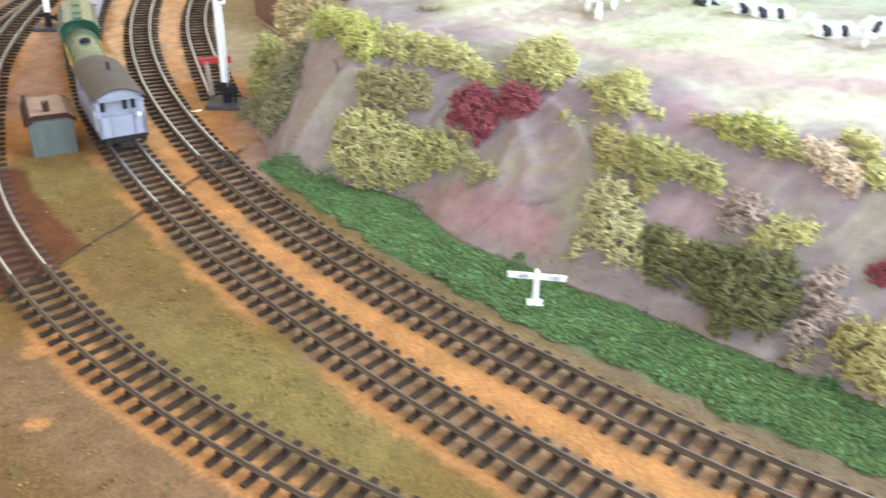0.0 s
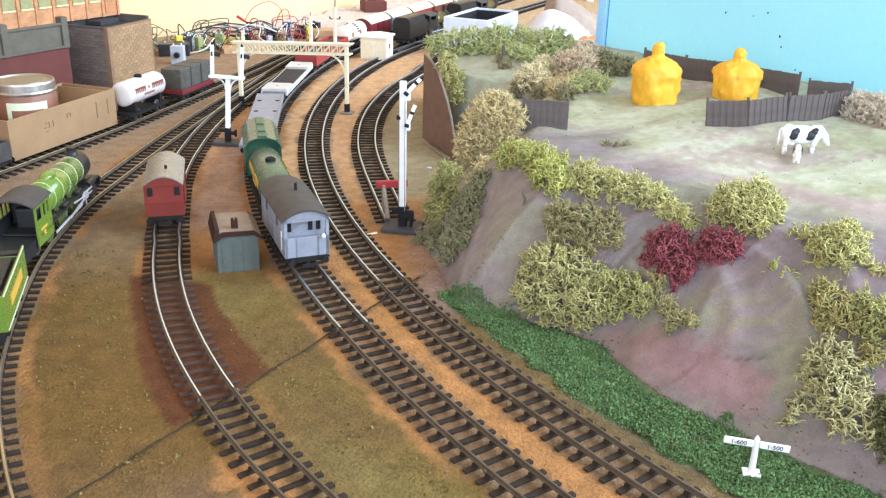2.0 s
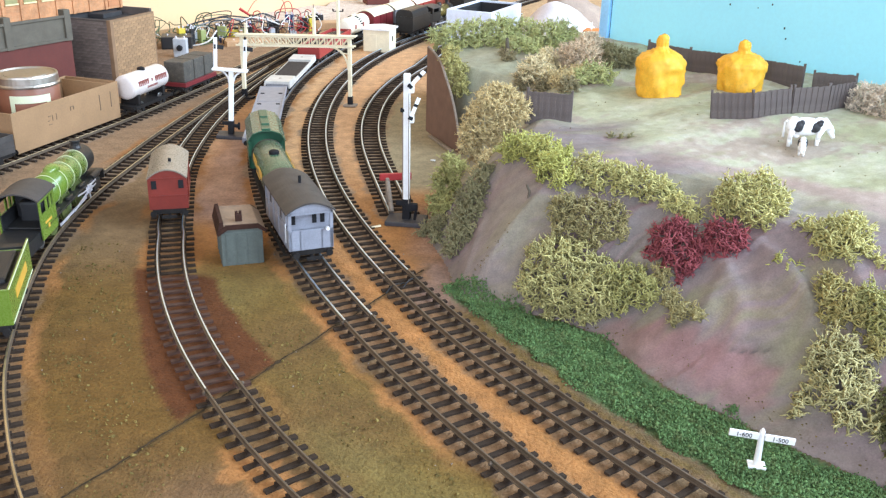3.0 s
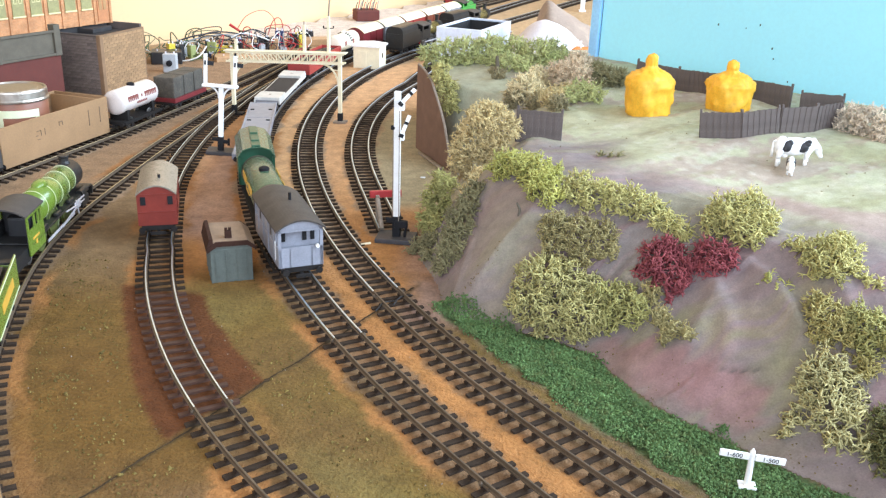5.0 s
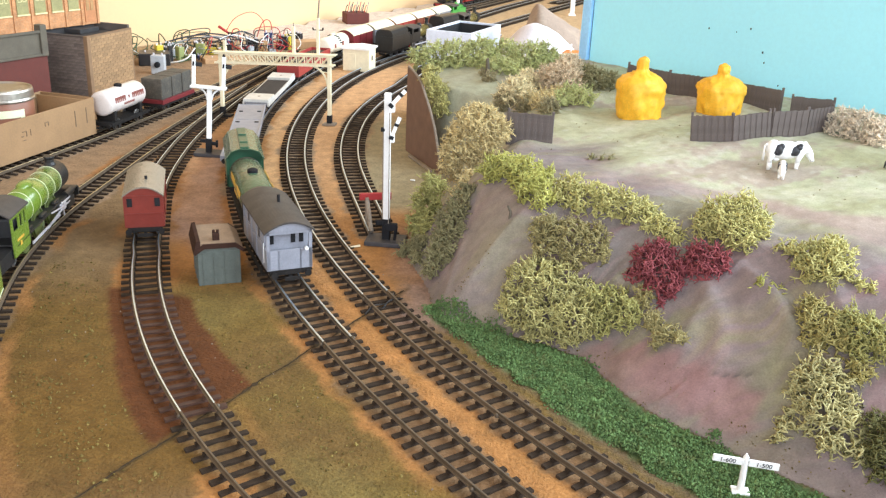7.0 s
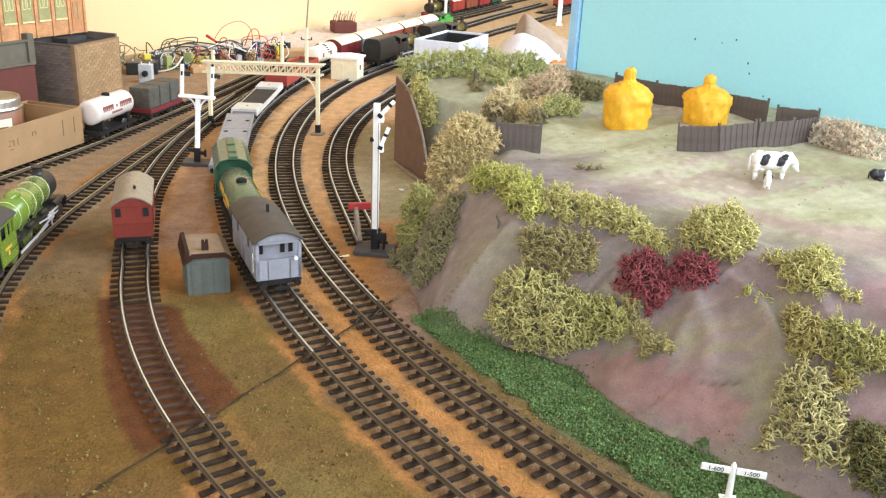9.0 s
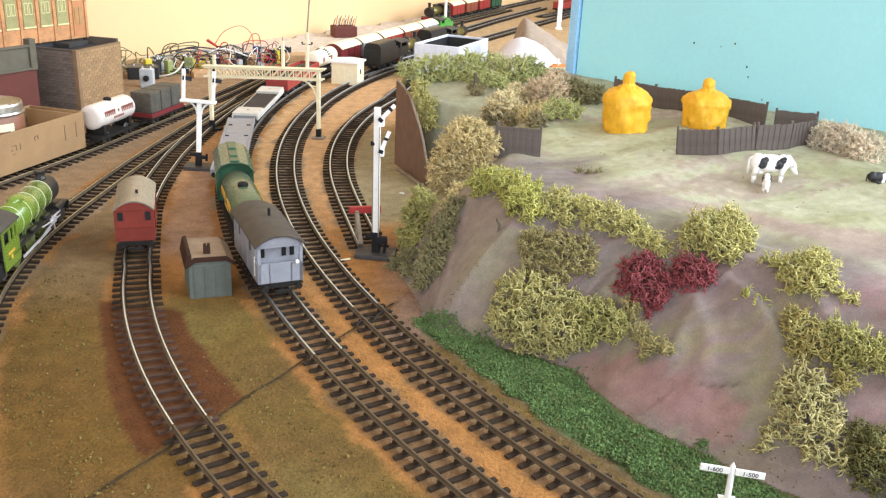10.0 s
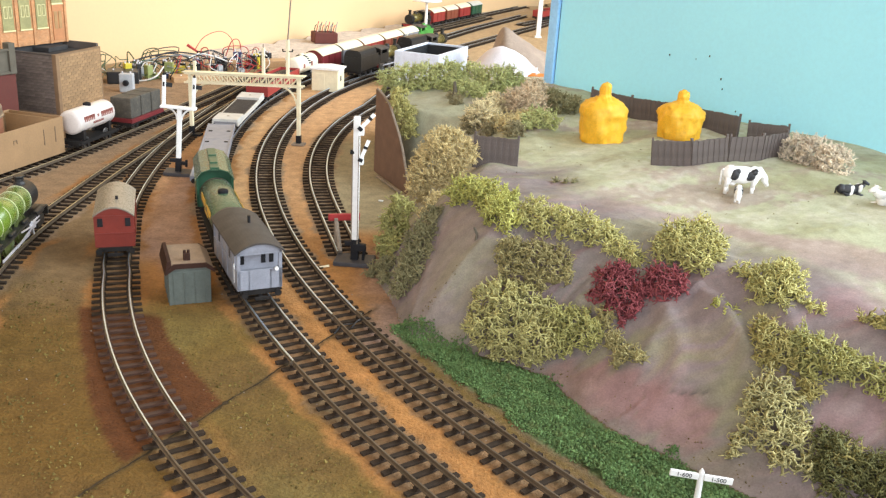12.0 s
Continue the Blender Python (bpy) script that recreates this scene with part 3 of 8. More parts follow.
# ---------------------------------------------------------------- scenery on the hill
LICHEN = {
    "straw": ((0.49, 0.45, 0.185), "straw-yellow lichen bush on the hillside"),
    "lime": ((0.52, 0.48, 0.185), "lime-yellow lichen bush on the brow of the hill"),
    "moss": ((0.43, 0.41, 0.15), "moss-green lichen bush on the hill"),
    "leafy": ((0.46, 0.45, 0.13), "bright leaf-green lichen bush on the hill"),
    "leaf": ((0.52, 0.54, 0.23), "soft green lichen bush at the back of the hill"),
    "olive": ((0.37, 0.32, 0.14), "dull olive lichen bush on the hillside"),
    "ochre": ((0.43, 0.375, 0.14), "ochre-yellow lichen bush on the slope"),
    "sprig": ((0.32, 0.275, 0.15), "thin olive-brown lichen sprig on the slope"),
    "pale": ((0.50, 0.455, 0.215), "pale wiry lichen bush on the slope"),
    "wine": ((0.30, 0.080, 0.088), "wine-red lichen bush on the hillside"),
    "tan": ((0.66, 0.53, 0.26), "dry tan lichen bush on the hill"),
    "blond": ((0.84, 0.71, 0.42), "blond dried lichen bush behind the fence"),
    "drab": ((0.75, 0.60, 0.41), "pinkish tan dried lichen bush on the hill"),
    "sage": ((0.29, 0.265, 0.135), "grey sage-green lichen bush by the siding"),
    "dusk": ((0.44, 0.34, 0.27), "grey-pink wiry lichen bush at the hill's foot"),
    "ash": ((0.82, 0.70, 0.54), "ash-pink dried lichen bush by the cows"),
    "fern": ((0.075, 0.165, 0.055), "small bright green foam tuft on the bank"),
    "dark": ((0.175, 0.172, 0.066), "large dark green lichen bush at the hill's foot"),
}
LICHEN_MAT = {k: mat("lichen_" + k, v[0], 0.8, 0, 0.22, 70, 700, 0.2, spec=0.25, island=0.25) for k, v in LICHEN.items()}
# twig radius and spacing of the coarse and the fine kinds
COARSE, FINE = (0.00049, 0.0044), (0.00039, 0.0036)
WEAVE = {"tan": FINE, "sage": FINE, "dark": FINE, "olive": FINE, "drab": FINE, "ash": FINE, "sprig": FINE, "leaf": (0.00055, 0.0052), "pale": (0.00054, 0.0049), "dusk": (0.00052, 0.0047)}


def twig_mesh(name, lines, radii, material, sides=3):
    """Thin tapering twigs, each through three points (n, 3, 3)."""
    p = np.array(lines, float)
    r = np.array(radii, float)
    n = len(p)
    d = np.stack([p[:, 1] - p[:, 0], p[:, 2] - p[:, 0], p[:, 2] - p[:, 1]], 1)
    d /= np.linalg.norm(d, axis=2, keepdims=True) + 1e-9
    a = np.cross(d, np.array((0.31, 0.17, 0.93)))
    a /= np.linalg.norm(a, axis=2, keepdims=True) + 1e-9
    b = np.cross(d, a)
    ang = 2 * math.pi * np.arange(sides) / sides
    ring = p[:, :, None] + r[:, :, None, None] * (np.cos(ang)[None, None, :, None] * a[:, :, None] + np.sin(ang)[None, None, :, None] * b[:, :, None])
    vs = ring.reshape(-1, 3)
    o = (np.arange(n) * 3 * sides)[:, None]
    quads = []
    for j in range(2):
        for k in range(sides):
            q = np.array([j * sides + k, j * sides + (k + 1) % sides, (j + 1) * sides + (k + 1) % sides, (j + 1) * sides + k])
            quads.append(o + q[None])
    fs = np.concatenate(quads).tolist() + (o + (2 * sides + np.arange(sides))[None]).tolist()
    vs = vs.tolist()
    return raw(name, vs, fs, material)


BUSH_NO = [0]


def unit(v):
    return v / (np.linalg.norm(v, axis=-1, keepdims=True) + 1e-9)


def bush(kind, *lumps):
    """A mat of dried lichen over joined round lumps (x, y, z, radius): antler-like forked twigs over a matted heart."""
    BUSH_NO[0] += 1
    rng = np.random.RandomState(100 + BUSH_NO[0])
    lump = np.array(lumps)
    base = lump[:, :3].mean(0)
    base[2] = max(0.0, hill_at(base[0], base[1]))
    thick, gap = WEAVE.get(kind, COARSE)
    lines, radii = [], []

    def twig(a, b, c, r0, r1):
        lines.append((a, b, c))
        radii.append((r0, (r0 + r1) / 2, r1))

    def shell(k, spread):
        """Points spread over the outside of the joined lumps, shrunk by k, and the way outwards at each."""
        pts, ways = [], []
        for i, (x, y, z, r) in enumerate(lump):
            n = max(5, int(4 * math.pi * (r * k) ** 2 / (gap * spread) ** 2))
            u = unit(rng.normal(size=(n, 3)))
            p = np.array((x, y, z)) + u * (r * k * rng.uniform(0.82, 1.10, size=(n, 1)))
            for j, (ox, oy, oz, orad) in enumerate(lump):
                if j != i:
                    far = np.linalg.norm(p - (ox, oy, oz), axis=1)
                    p, u = p[far > orad * k * 0.84], u[far > orad * k * 0.84]
            pts.append(p)
            ways.append(u)
        p, u = np.concatenate(pts), np.concatenate(ways)
        above = p[:, 2] > np.maximum(hill_height(p[:, 0], p[:, 1]), 0) - 0.001
        return p[above], u[above]

    outer = 0
    for k, spread in ((0.94, 1.0), (0.72, 1.15), (0.46, 1.3)):
        outer = outer or len(lines)
        knots, u = shell(k, spread)
        n = len(knots)
        if n < 3:
            continue
        dist = np.linalg.norm(knots[:, None] - knots[None], axis=2) + np.eye(n)
        near = np.argsort(dist, axis=1)[:, :3]
        for i in range(n):
            for j in near[i][:2 if k > 0.9 else 3]:
                if dist[i, j] > gap * spread * 2.4 or (i in near[j][:2] and j < i):
                    continue
                m = (knots[i] + knots[j]) / 2 + u[i] * rng.uniform(-0.35, 0.35) * dist[i, j] + rng.normal(size=3) * 0.0006
                twig(knots[i], m, knots[j], thick * 1.05, thick * 0.95)
            root = knots[i] - u[i] * gap * rng.uniform(0.6, 1.3) + rng.normal(size=3) * gap * 0.25
            twig(root, (root + knots[i]) / 2 + rng.normal(size=3) * 0.0010, knots[i], thick * 1.2, thick)
            if k < 0.9:
                continue
            # a curved stem that forks into two or three tips
            for _ in range(1 if rng.rand() < 0.40 else 2):
                d = unit(u[i] * rng.uniform(0.0, 0.9) + rng.normal(size=3) * 0.75)
                l = gap * rng.uniform(0.55, 1.15)
                e = knots[i] + d * l * 0.6
                twig(knots[i], (knots[i] + e) / 2 + rng.normal(size=3) * 0.0006, e, thick, thick * 0.85)
                for _ in range(2 if rng.rand() < 0.45 else 3):
                    d2 = unit(d + rng.normal(size=3) * 0.60)
                    d3 = unit(d2 + rng.normal(size=3) * 0.35)
                    twig(e, e + d2 * l * 0.33, e + d2 * l * 0.33 + d3 * l * 0.33, thick * 0.85, thick * 0.28)
    p = np.array(lines) - base
    ob = twig_mesh("lichen_bush", p[:outer], radii[:outer], LICHEN_MAT[kind])
    ob.matrix_basis = pose(*base)
    inner = twig_mesh("inner_mat", p[outer:], radii[outer:], LICHEN_MAT[kind])
    inner.parent = ob
    return tagged(ob, LICHEN[kind][1], "bush", "lichen bushes")


bush("leaf", (0.0381, 0.5501, 0.0814, 0.0145), (0.0572, 0.5500, 0.0841, 0.0195), (0.0796, 0.5500, 0.0851, 0.0210), (0.1018, 0.5502, 0.0886, 0.0202), (0.1123, 0.5502, 0.0954, 0.0123))
bush("leaf", (0.1344, 0.5586, 0.0873, 0.0190), (0.1555, 0.5236, 0.0904, 0.0205), (0.1763, 0.5454, 0.0901, 0.0166))
bush("lime", (0.0519, 0.4302, 0.0854, 0.0110), (0.0582, 0.4300, 0.0696, 0.0123), (0.0621, 0.4301, 0.0552, 0.0104))
bush("sprig", (0.1252, 0.3930, 0.0706, 0.0106), (0.1413, 0.3631, 0.0713, 0.0091), (0.1622, 0.3353, 0.0785, 0.0099))
bush("blond", (0.1349, 0.3970, 0.0786, 0.0169), (0.1516, 0.4385, 0.0823, 0.0137), (0.1231, 0.3990, 0.0737, 0.0094))
bush("drab", (0.1690, 0.4423, 0.0853, 0.0144), (0.1842, 0.4244, 0.0882, 0.0205), (0.1958, 0.4782, 0.0916, 0.0149))
bush("leaf", (0.1859, 0.3844, 0.0807, 0.0136), (0.1971, 0.3736, 0.0802, 0.0122), (0.1751, 0.3684, 0.0782, 0.0091))
bush("sage", (0.2145, 0.4254, 0.0877, 0.0141), (0.2289, 0.4259, 0.0876, 0.0122), (0.2122, 0.4526, 0.0910, 0.0105))
bush("tan", (0.0993, 0.2351, 0.0862, 0.0155), (0.0902, 0.2352, 0.0867, 0.0145), (0.1110, 0.2352, 0.0820, 0.0114), (0.0838, 0.2352, 0.0752, 0.0145), (0.0761, 0.2352, 0.0630, 0.0125), (0.0738, 0.2351, 0.0519, 0.0100), (0.0788, 0.2352, 0.0439, 0.0079), (0.0900, 0.2352, 0.0612, 0.0115), (0.1015, 0.2351, 0.0722, 0.0125))
bush("moss", (0.0583, 0.2001, 0.0437, 0.0091), (0.0654, 0.2002, 0.0421, 0.0071), (0.0533, 0.2000, 0.0299, 0.0091), (0.0616, 0.2001, 0.0255, 0.0102), (0.0511, 0.2002, 0.0155, 0.0092), (0.0576, 0.1741, 0.0181, 0.0094), (0.0477, 0.2002, 0.0062, 0.0062))
bush("tan", (0.0886, 0.1841, 0.0569, 0.0059), (0.0836, 0.1758, 0.0525, 0.0058), (0.0795, 0.1746, 0.0472, 0.0053))
bush("sage", (0.0866, 0.1530, 0.0545, 0.0075), (0.0827, 0.1445, 0.0475, 0.0103), (0.0778, 0.1357, 0.0382, 0.0125), (0.0738, 0.1247, 0.0281, 0.0124), (0.0812, 0.1232, 0.0342, 0.0073), (0.0694, 0.1155, 0.0185, 0.0109), (0.0757, 0.1098, 0.0228, 0.0085), (0.0658, 0.1089, 0.0115, 0.0095))
bush("sage", (0.0456, 0.1601, 0.0038, 0.0068), (0.0394, 0.1546, 0.0020, 0.0048), (0.0538, 0.1528, 0.0112, 0.0082), (0.0528, 0.1378, 0.0062, 0.0066))
bush("leafy", (0.1048, 0.1516, 0.0713, 0.0107), (0.1146, 0.1469, 0.0749, 0.0115), (0.1253, 0.1324, 0.0767, 0.0126), (0.1357, 0.1224, 0.0760, 0.0107), (0.1278, 0.1079, 0.0720, 0.0114), (0.1362, 0.0956, 0.0696, 0.0094))
bush("lime", (0.1536, 0.1022, 0.0750, 0.0112), (0.1593, 0.0919, 0.0706, 0.0102), (0.1700, 0.0960, 0.0749, 0.0090), (0.1470, 0.0983, 0.0715, 0.0086))
bush("lime", (0.1839, 0.0868, 0.0730, 0.0106), (0.1924, 0.0797, 0.0702, 0.0113), (0.2010, 0.0732, 0.0682, 0.0104), (0.1764, 0.0845, 0.0695, 0.0093), (0.2085, 0.0630, 0.0648, 0.0086), (0.2154, 0.0528, 0.0616, 0.0065))
bush("olive", (0.1374, 0.0749, 0.0538, 0.0117), (0.1519, 0.0698, 0.0524, 0.0138), (0.1661, 0.0662, 0.0524, 0.0120), (0.1391, 0.0651, 0.0442, 0.0112), (0.1570, 0.0601, 0.0430, 0.0107), (0.1712, 0.0592, 0.0471, 0.0082))
bush("straw", (0.1281, 0.0502, 0.0277, 0.0164), (0.1228, 0.0407, 0.0159, 0.0146), (0.1422, 0.0450, 0.0267, 0.0163), (0.1561, 0.0410, 0.0271, 0.0121), (0.1383, 0.0318, 0.0149, 0.0172), (0.1551, 0.0253, 0.0168, 0.0159), (0.1499, 0.0196, 0.0085, 0.0099), (0.1314, 0.0297, 0.0097, 0.0132))
bush("moss", (0.1686, 0.0269, 0.0244, 0.0142), (0.1797, 0.0217, 0.0273, 0.0118), (0.1713, 0.0171, 0.0184, 0.0102), (0.1842, 0.0120, 0.0245, 0.0097))
bush("olive", (0.1929, 0.0195, 0.0334, 0.0078), (0.1949, 0.0015, 0.0270, 0.0068), (0.1991, -0.0107, 0.0259, 0.0070), (0.2055, -0.0186, 0.0266, 0.0055), (0.1956, -0.0151, 0.0207, 0.0044))
bush("wine", (0.1988, 0.0451, 0.0524, 0.0096), (0.2072, 0.0439, 0.0547, 0.0088), (0.1929, 0.0371, 0.0439, 0.0080), (0.2005, 0.0323, 0.0463, 0.0110), (0.2097, 0.0268, 0.0471, 0.0090), (0.2039, 0.0212, 0.0418, 0.0093), (0.2152, 0.0296, 0.0496, 0.0059), (0.2020, 0.0151, 0.0362, 0.0050), (0.2100, 0.0178, 0.0424, 0.0058))
bush("wine", (0.2272, 0.0334, 0.0580, 0.0086), (0.2334, 0.0244, 0.0585, 0.0093), (0.2268, 0.0194, 0.0529, 0.0081), (0.2350, 0.0176, 0.0562, 0.0061), (0.2233, 0.0306, 0.0533, 0.0047), (0.2176, 0.0284, 0.0502, 0.0059), (0.2213, 0.0341, 0.0540, 0.0051))
bush("lime", (0.2439, 0.0598, 0.0763, 0.0126), (0.2575, 0.0638, 0.0774, 0.0126), (0.2357, 0.0526, 0.0702, 0.0100), (0.2469, 0.0424, 0.0714, 0.0130), (0.2608, 0.0437, 0.0745, 0.0111), (0.2511, 0.0311, 0.0684, 0.0085))
bush("lime", (0.2721, 0.0150, 0.0713, 0.0068), (0.2775, 0.0044, 0.0704, 0.0082), (0.2874, 0.0015, 0.0737, 0.0110), (0.2927, -0.0059, 0.0735, 0.0098), (0.2981, 0.0128, 0.0750, 0.0068), (0.2840, -0.0145, 0.0680, 0.0097), (0.2786, -0.0077, 0.0673, 0.0084), (0.2935, -0.0161, 0.0698, 0.0068), (0.2987, -0.0233, 0.0673, 0.0032), (0.3036, -0.0266, 0.0673, 0.0025))
bush("leafy", (0.2525, -0.0045, 0.0563, 0.0046), (0.2558, -0.0095, 0.0557, 0.0050), (0.2580, -0.0132, 0.0542, 0.0038))
bush("ochre", (0.2720, -0.0322, 0.0548, 0.0081), (0.2748, -0.0428, 0.0515, 0.0103), (0.2703, -0.0461, 0.0462, 0.0076), (0.2777, -0.0535, 0.0469, 0.0088))
bush("moss", (0.2879, -0.0482, 0.0547, 0.0102), (0.2927, -0.0578, 0.0530, 0.0110), (0.2992, -0.0646, 0.0529, 0.0109), (0.2861, -0.0627, 0.0461, 0.0067))
bush("moss", (0.3143, -0.0785, 0.0514, 0.0098), (0.3069, -0.0716, 0.0519, 0.0092), (0.3200, -0.0862, 0.0481, 0.0063))
bush("pale", (0.2658, -0.0676, 0.0339, 0.0120), (0.2600, -0.0701, 0.0284, 0.0093), (0.2724, -0.0734, 0.0341, 0.0099), (0.2642, -0.0794, 0.0266, 0.0108), (0.2720, -0.0850, 0.0277, 0.0097), (0.2634, -0.0900, 0.0205, 0.0103), (0.2717, -0.0961, 0.0208, 0.0095), (0.2717, -0.1061, 0.0150, 0.0081), (0.2644, -0.1015, 0.0142, 0.0079))
bush("pale", (0.2519, -0.0775, 0.0190, 0.0046), (0.2473, -0.0850, 0.0140, 0.0059), (0.2427, -0.0891, 0.0091, 0.0036))
bush("ochre", (0.2843, -0.0748, 0.0387, 0.0056), (0.2833, -0.0693, 0.0406, 0.0046))
bush("dark", (0.2993, -0.1203, 0.0223, 0.0100), (0.3085, -0.1281, 0.0230, 0.0119), (0.3178, -0.1350, 0.0234, 0.0131), (0.3008, -0.1365, 0.0148, 0.0105), (0.3112, -0.1480, 0.0148, 0.0135), (0.3261, -0.1445, 0.0220, 0.0129), (0.3365, -0.1422, 0.0268, 0.0090), (0.3332, -0.1556, 0.0186, 0.0089), (0.3200, -0.1601, 0.0121, 0.0107), (0.3037, -0.1560, 0.0069, 0.0083))
bush("ochre", (0.2921, -0.1094, 0.0233, 0.0075), (0.2896, -0.1023, 0.0246, 0.0048))
bush("dark", (0.2852, -0.0987, 0.0253, 0.0069), (0.2890, -0.1080, 0.0234, 0.0099), (0.2826, -0.1117, 0.0176, 0.0086), (0.2870, -0.1209, 0.0161, 0.0103), (0.2814, -0.1201, 0.0122, 0.0067))
bush("sage", (0.1805, 0.1854, 0.0754, 0.0024), (0.1871, 0.1807, 0.0761, 0.0024), (0.1939, 0.1804, 0.0769, 0.0019))
bush("sprig", (0.1122, 0.4646, 0.0797, 0.0080), (0.1058, 0.4900, 0.0795, 0.0055))
bush("fern", (0.3367, -0.2027, 0.0012, 0.0032), (0.3394, -0.2057, 0.0011, 0.0026))
bush("lime", (0.3392, -0.1236, 0.0388, 0.0089), (0.3469, -0.1300, 0.0393, 0.0081), (0.3543, -0.1284, 0.0431, 0.0049), (0.3326, -0.1232, 0.0345, 0.0066))
bush("dusk", (0.3254, -0.1004, 0.0439, 0.0075), (0.3275, -0.1110, 0.0399, 0.0081), (0.3340, -0.1081, 0.0442, 0.0061), (0.3206, -0.1077, 0.0371, 0.0058))
bush("dusk", (0.3492, -0.1577, 0.0258, 0.0075), (0.3563, -0.1584, 0.0292, 0.0063), (0.3434, -0.1662, 0.0183, 0.0081), (0.3520, -0.1700, 0.0204, 0.0074), (0.3355, -0.1743, 0.0110, 0.0074))
bush("sprig", (0.3263, -0.1858, 0.0031, 0.0048), (0.3344, -0.1855, 0.0052, 0.0042))
bush("ochre", (0.3514, -0.1873, 0.0127, 0.0093), (0.3605, -0.1892, 0.0168, 0.0102), (0.3528, -0.2029, 0.0078, 0.0097), (0.3581, -0.2112, 0.0074, 0.0104))
bush("wine", (0.3749, -0.1647, 0.0360, 0.0062), (0.3805, -0.1650, 0.0392, 0.0074))
bush("ochre", (0.3226, -0.0429, 0.0691, 0.0044), (0.3281, -0.0476, 0.0702, 0.0055))
bush("leafy", (0.3367, -0.0578, 0.0706, 0.0090), (0.3479, -0.0618, 0.0720, 0.0096), (0.3550, -0.0689, 0.0706, 0.0088))
bush("moss", (0.3402, -0.0673, 0.0663, 0.0060), (0.3542, -0.0797, 0.0671, 0.0080), (0.3609, -0.0862, 0.0671, 0.0069))
bush("drab", (0.3689, -0.0884, 0.0694, 0.0082), (0.3726, -0.0978, 0.0679, 0.0091), (0.3756, -0.1093, 0.0639, 0.0086), (0.3777, -0.1178, 0.0600, 0.0053))
bush("lime", (0.3912, -0.0982, 0.0740, 0.0088), (0.3896, -0.1128, 0.0683, 0.0079), (0.3902, -0.1228, 0.0649, 0.0065), (0.3891, -0.0838, 0.0746, 0.0048))
bush("ash", (0.3889, 0.2439, 0.0944, 0.0157), (0.3986, 0.2286, 0.0953, 0.0169), (0.4046, 0.2057, 0.0959, 0.0149), (0.3822, 0.2494, 0.0918, 0.0084))
bush("tan", (0.1580, 0.3583, 0.0794, 0.0122), (0.1744, 0.3856, 0.0787, 0.0113), (0.1475, 0.3880, 0.0757, 0.0088), (0.1876, 0.4050, 0.0798, 0.0077))
bush("leaf", (0.1085, 0.5318, 0.0848, 0.0130), (0.1213, 0.5004, 0.0849, 0.0126), (0.1383, 0.4928, 0.0835, 0.0104))



M_GRASS = mat("green_foam_scatter", (0.104, 0.172, 0.062), 0.95, 0, 0.26, 60, 900, 0.2, dirt=(0.125, 0.145, 0.055), spec=0.15, island=0.28)
M_SPRIG = mat("olive_scatter", (0.155, 0.115, 0.036), 0.95, 0, 0.3, 120, 900, 0.3, spec=0.15, island=0.35)


def crumbs(name, label, spots, material, category):
    """Foam scatter: small uneven crumbs, (x, y, z, size)."""
    rng = np.random.RandomState(5)
    vs, fs = [], []
    octa = np.array([(1, 0, 0), (-1, 0, 0), (0, 1, 0), (0, -1, 0), (0, 0, 1), (0, 0, -1)], float)
    tri = [(0, 2, 4), (2, 1, 4), (1, 3, 4), (3, 0, 4), (2, 0, 5), (1, 2, 5), (3, 1, 5), (0, 3, 5)]
    for x, y, z, s in spots:
        o = len(vs)
        q = octa * rng.uniform(0.5, 1.3, size=(6, 1)) * s + rng.normal(size=(6, 3)) * s * 0.25
        vs += [tuple(p) for p in q + np.array((x, y, z))]
        fs += [tuple(o + i for i in t) for t in tri]
    ob = raw(name, vs, fs, material, smooth=False)
    return tagged(ob, label, category, kind="stuff")


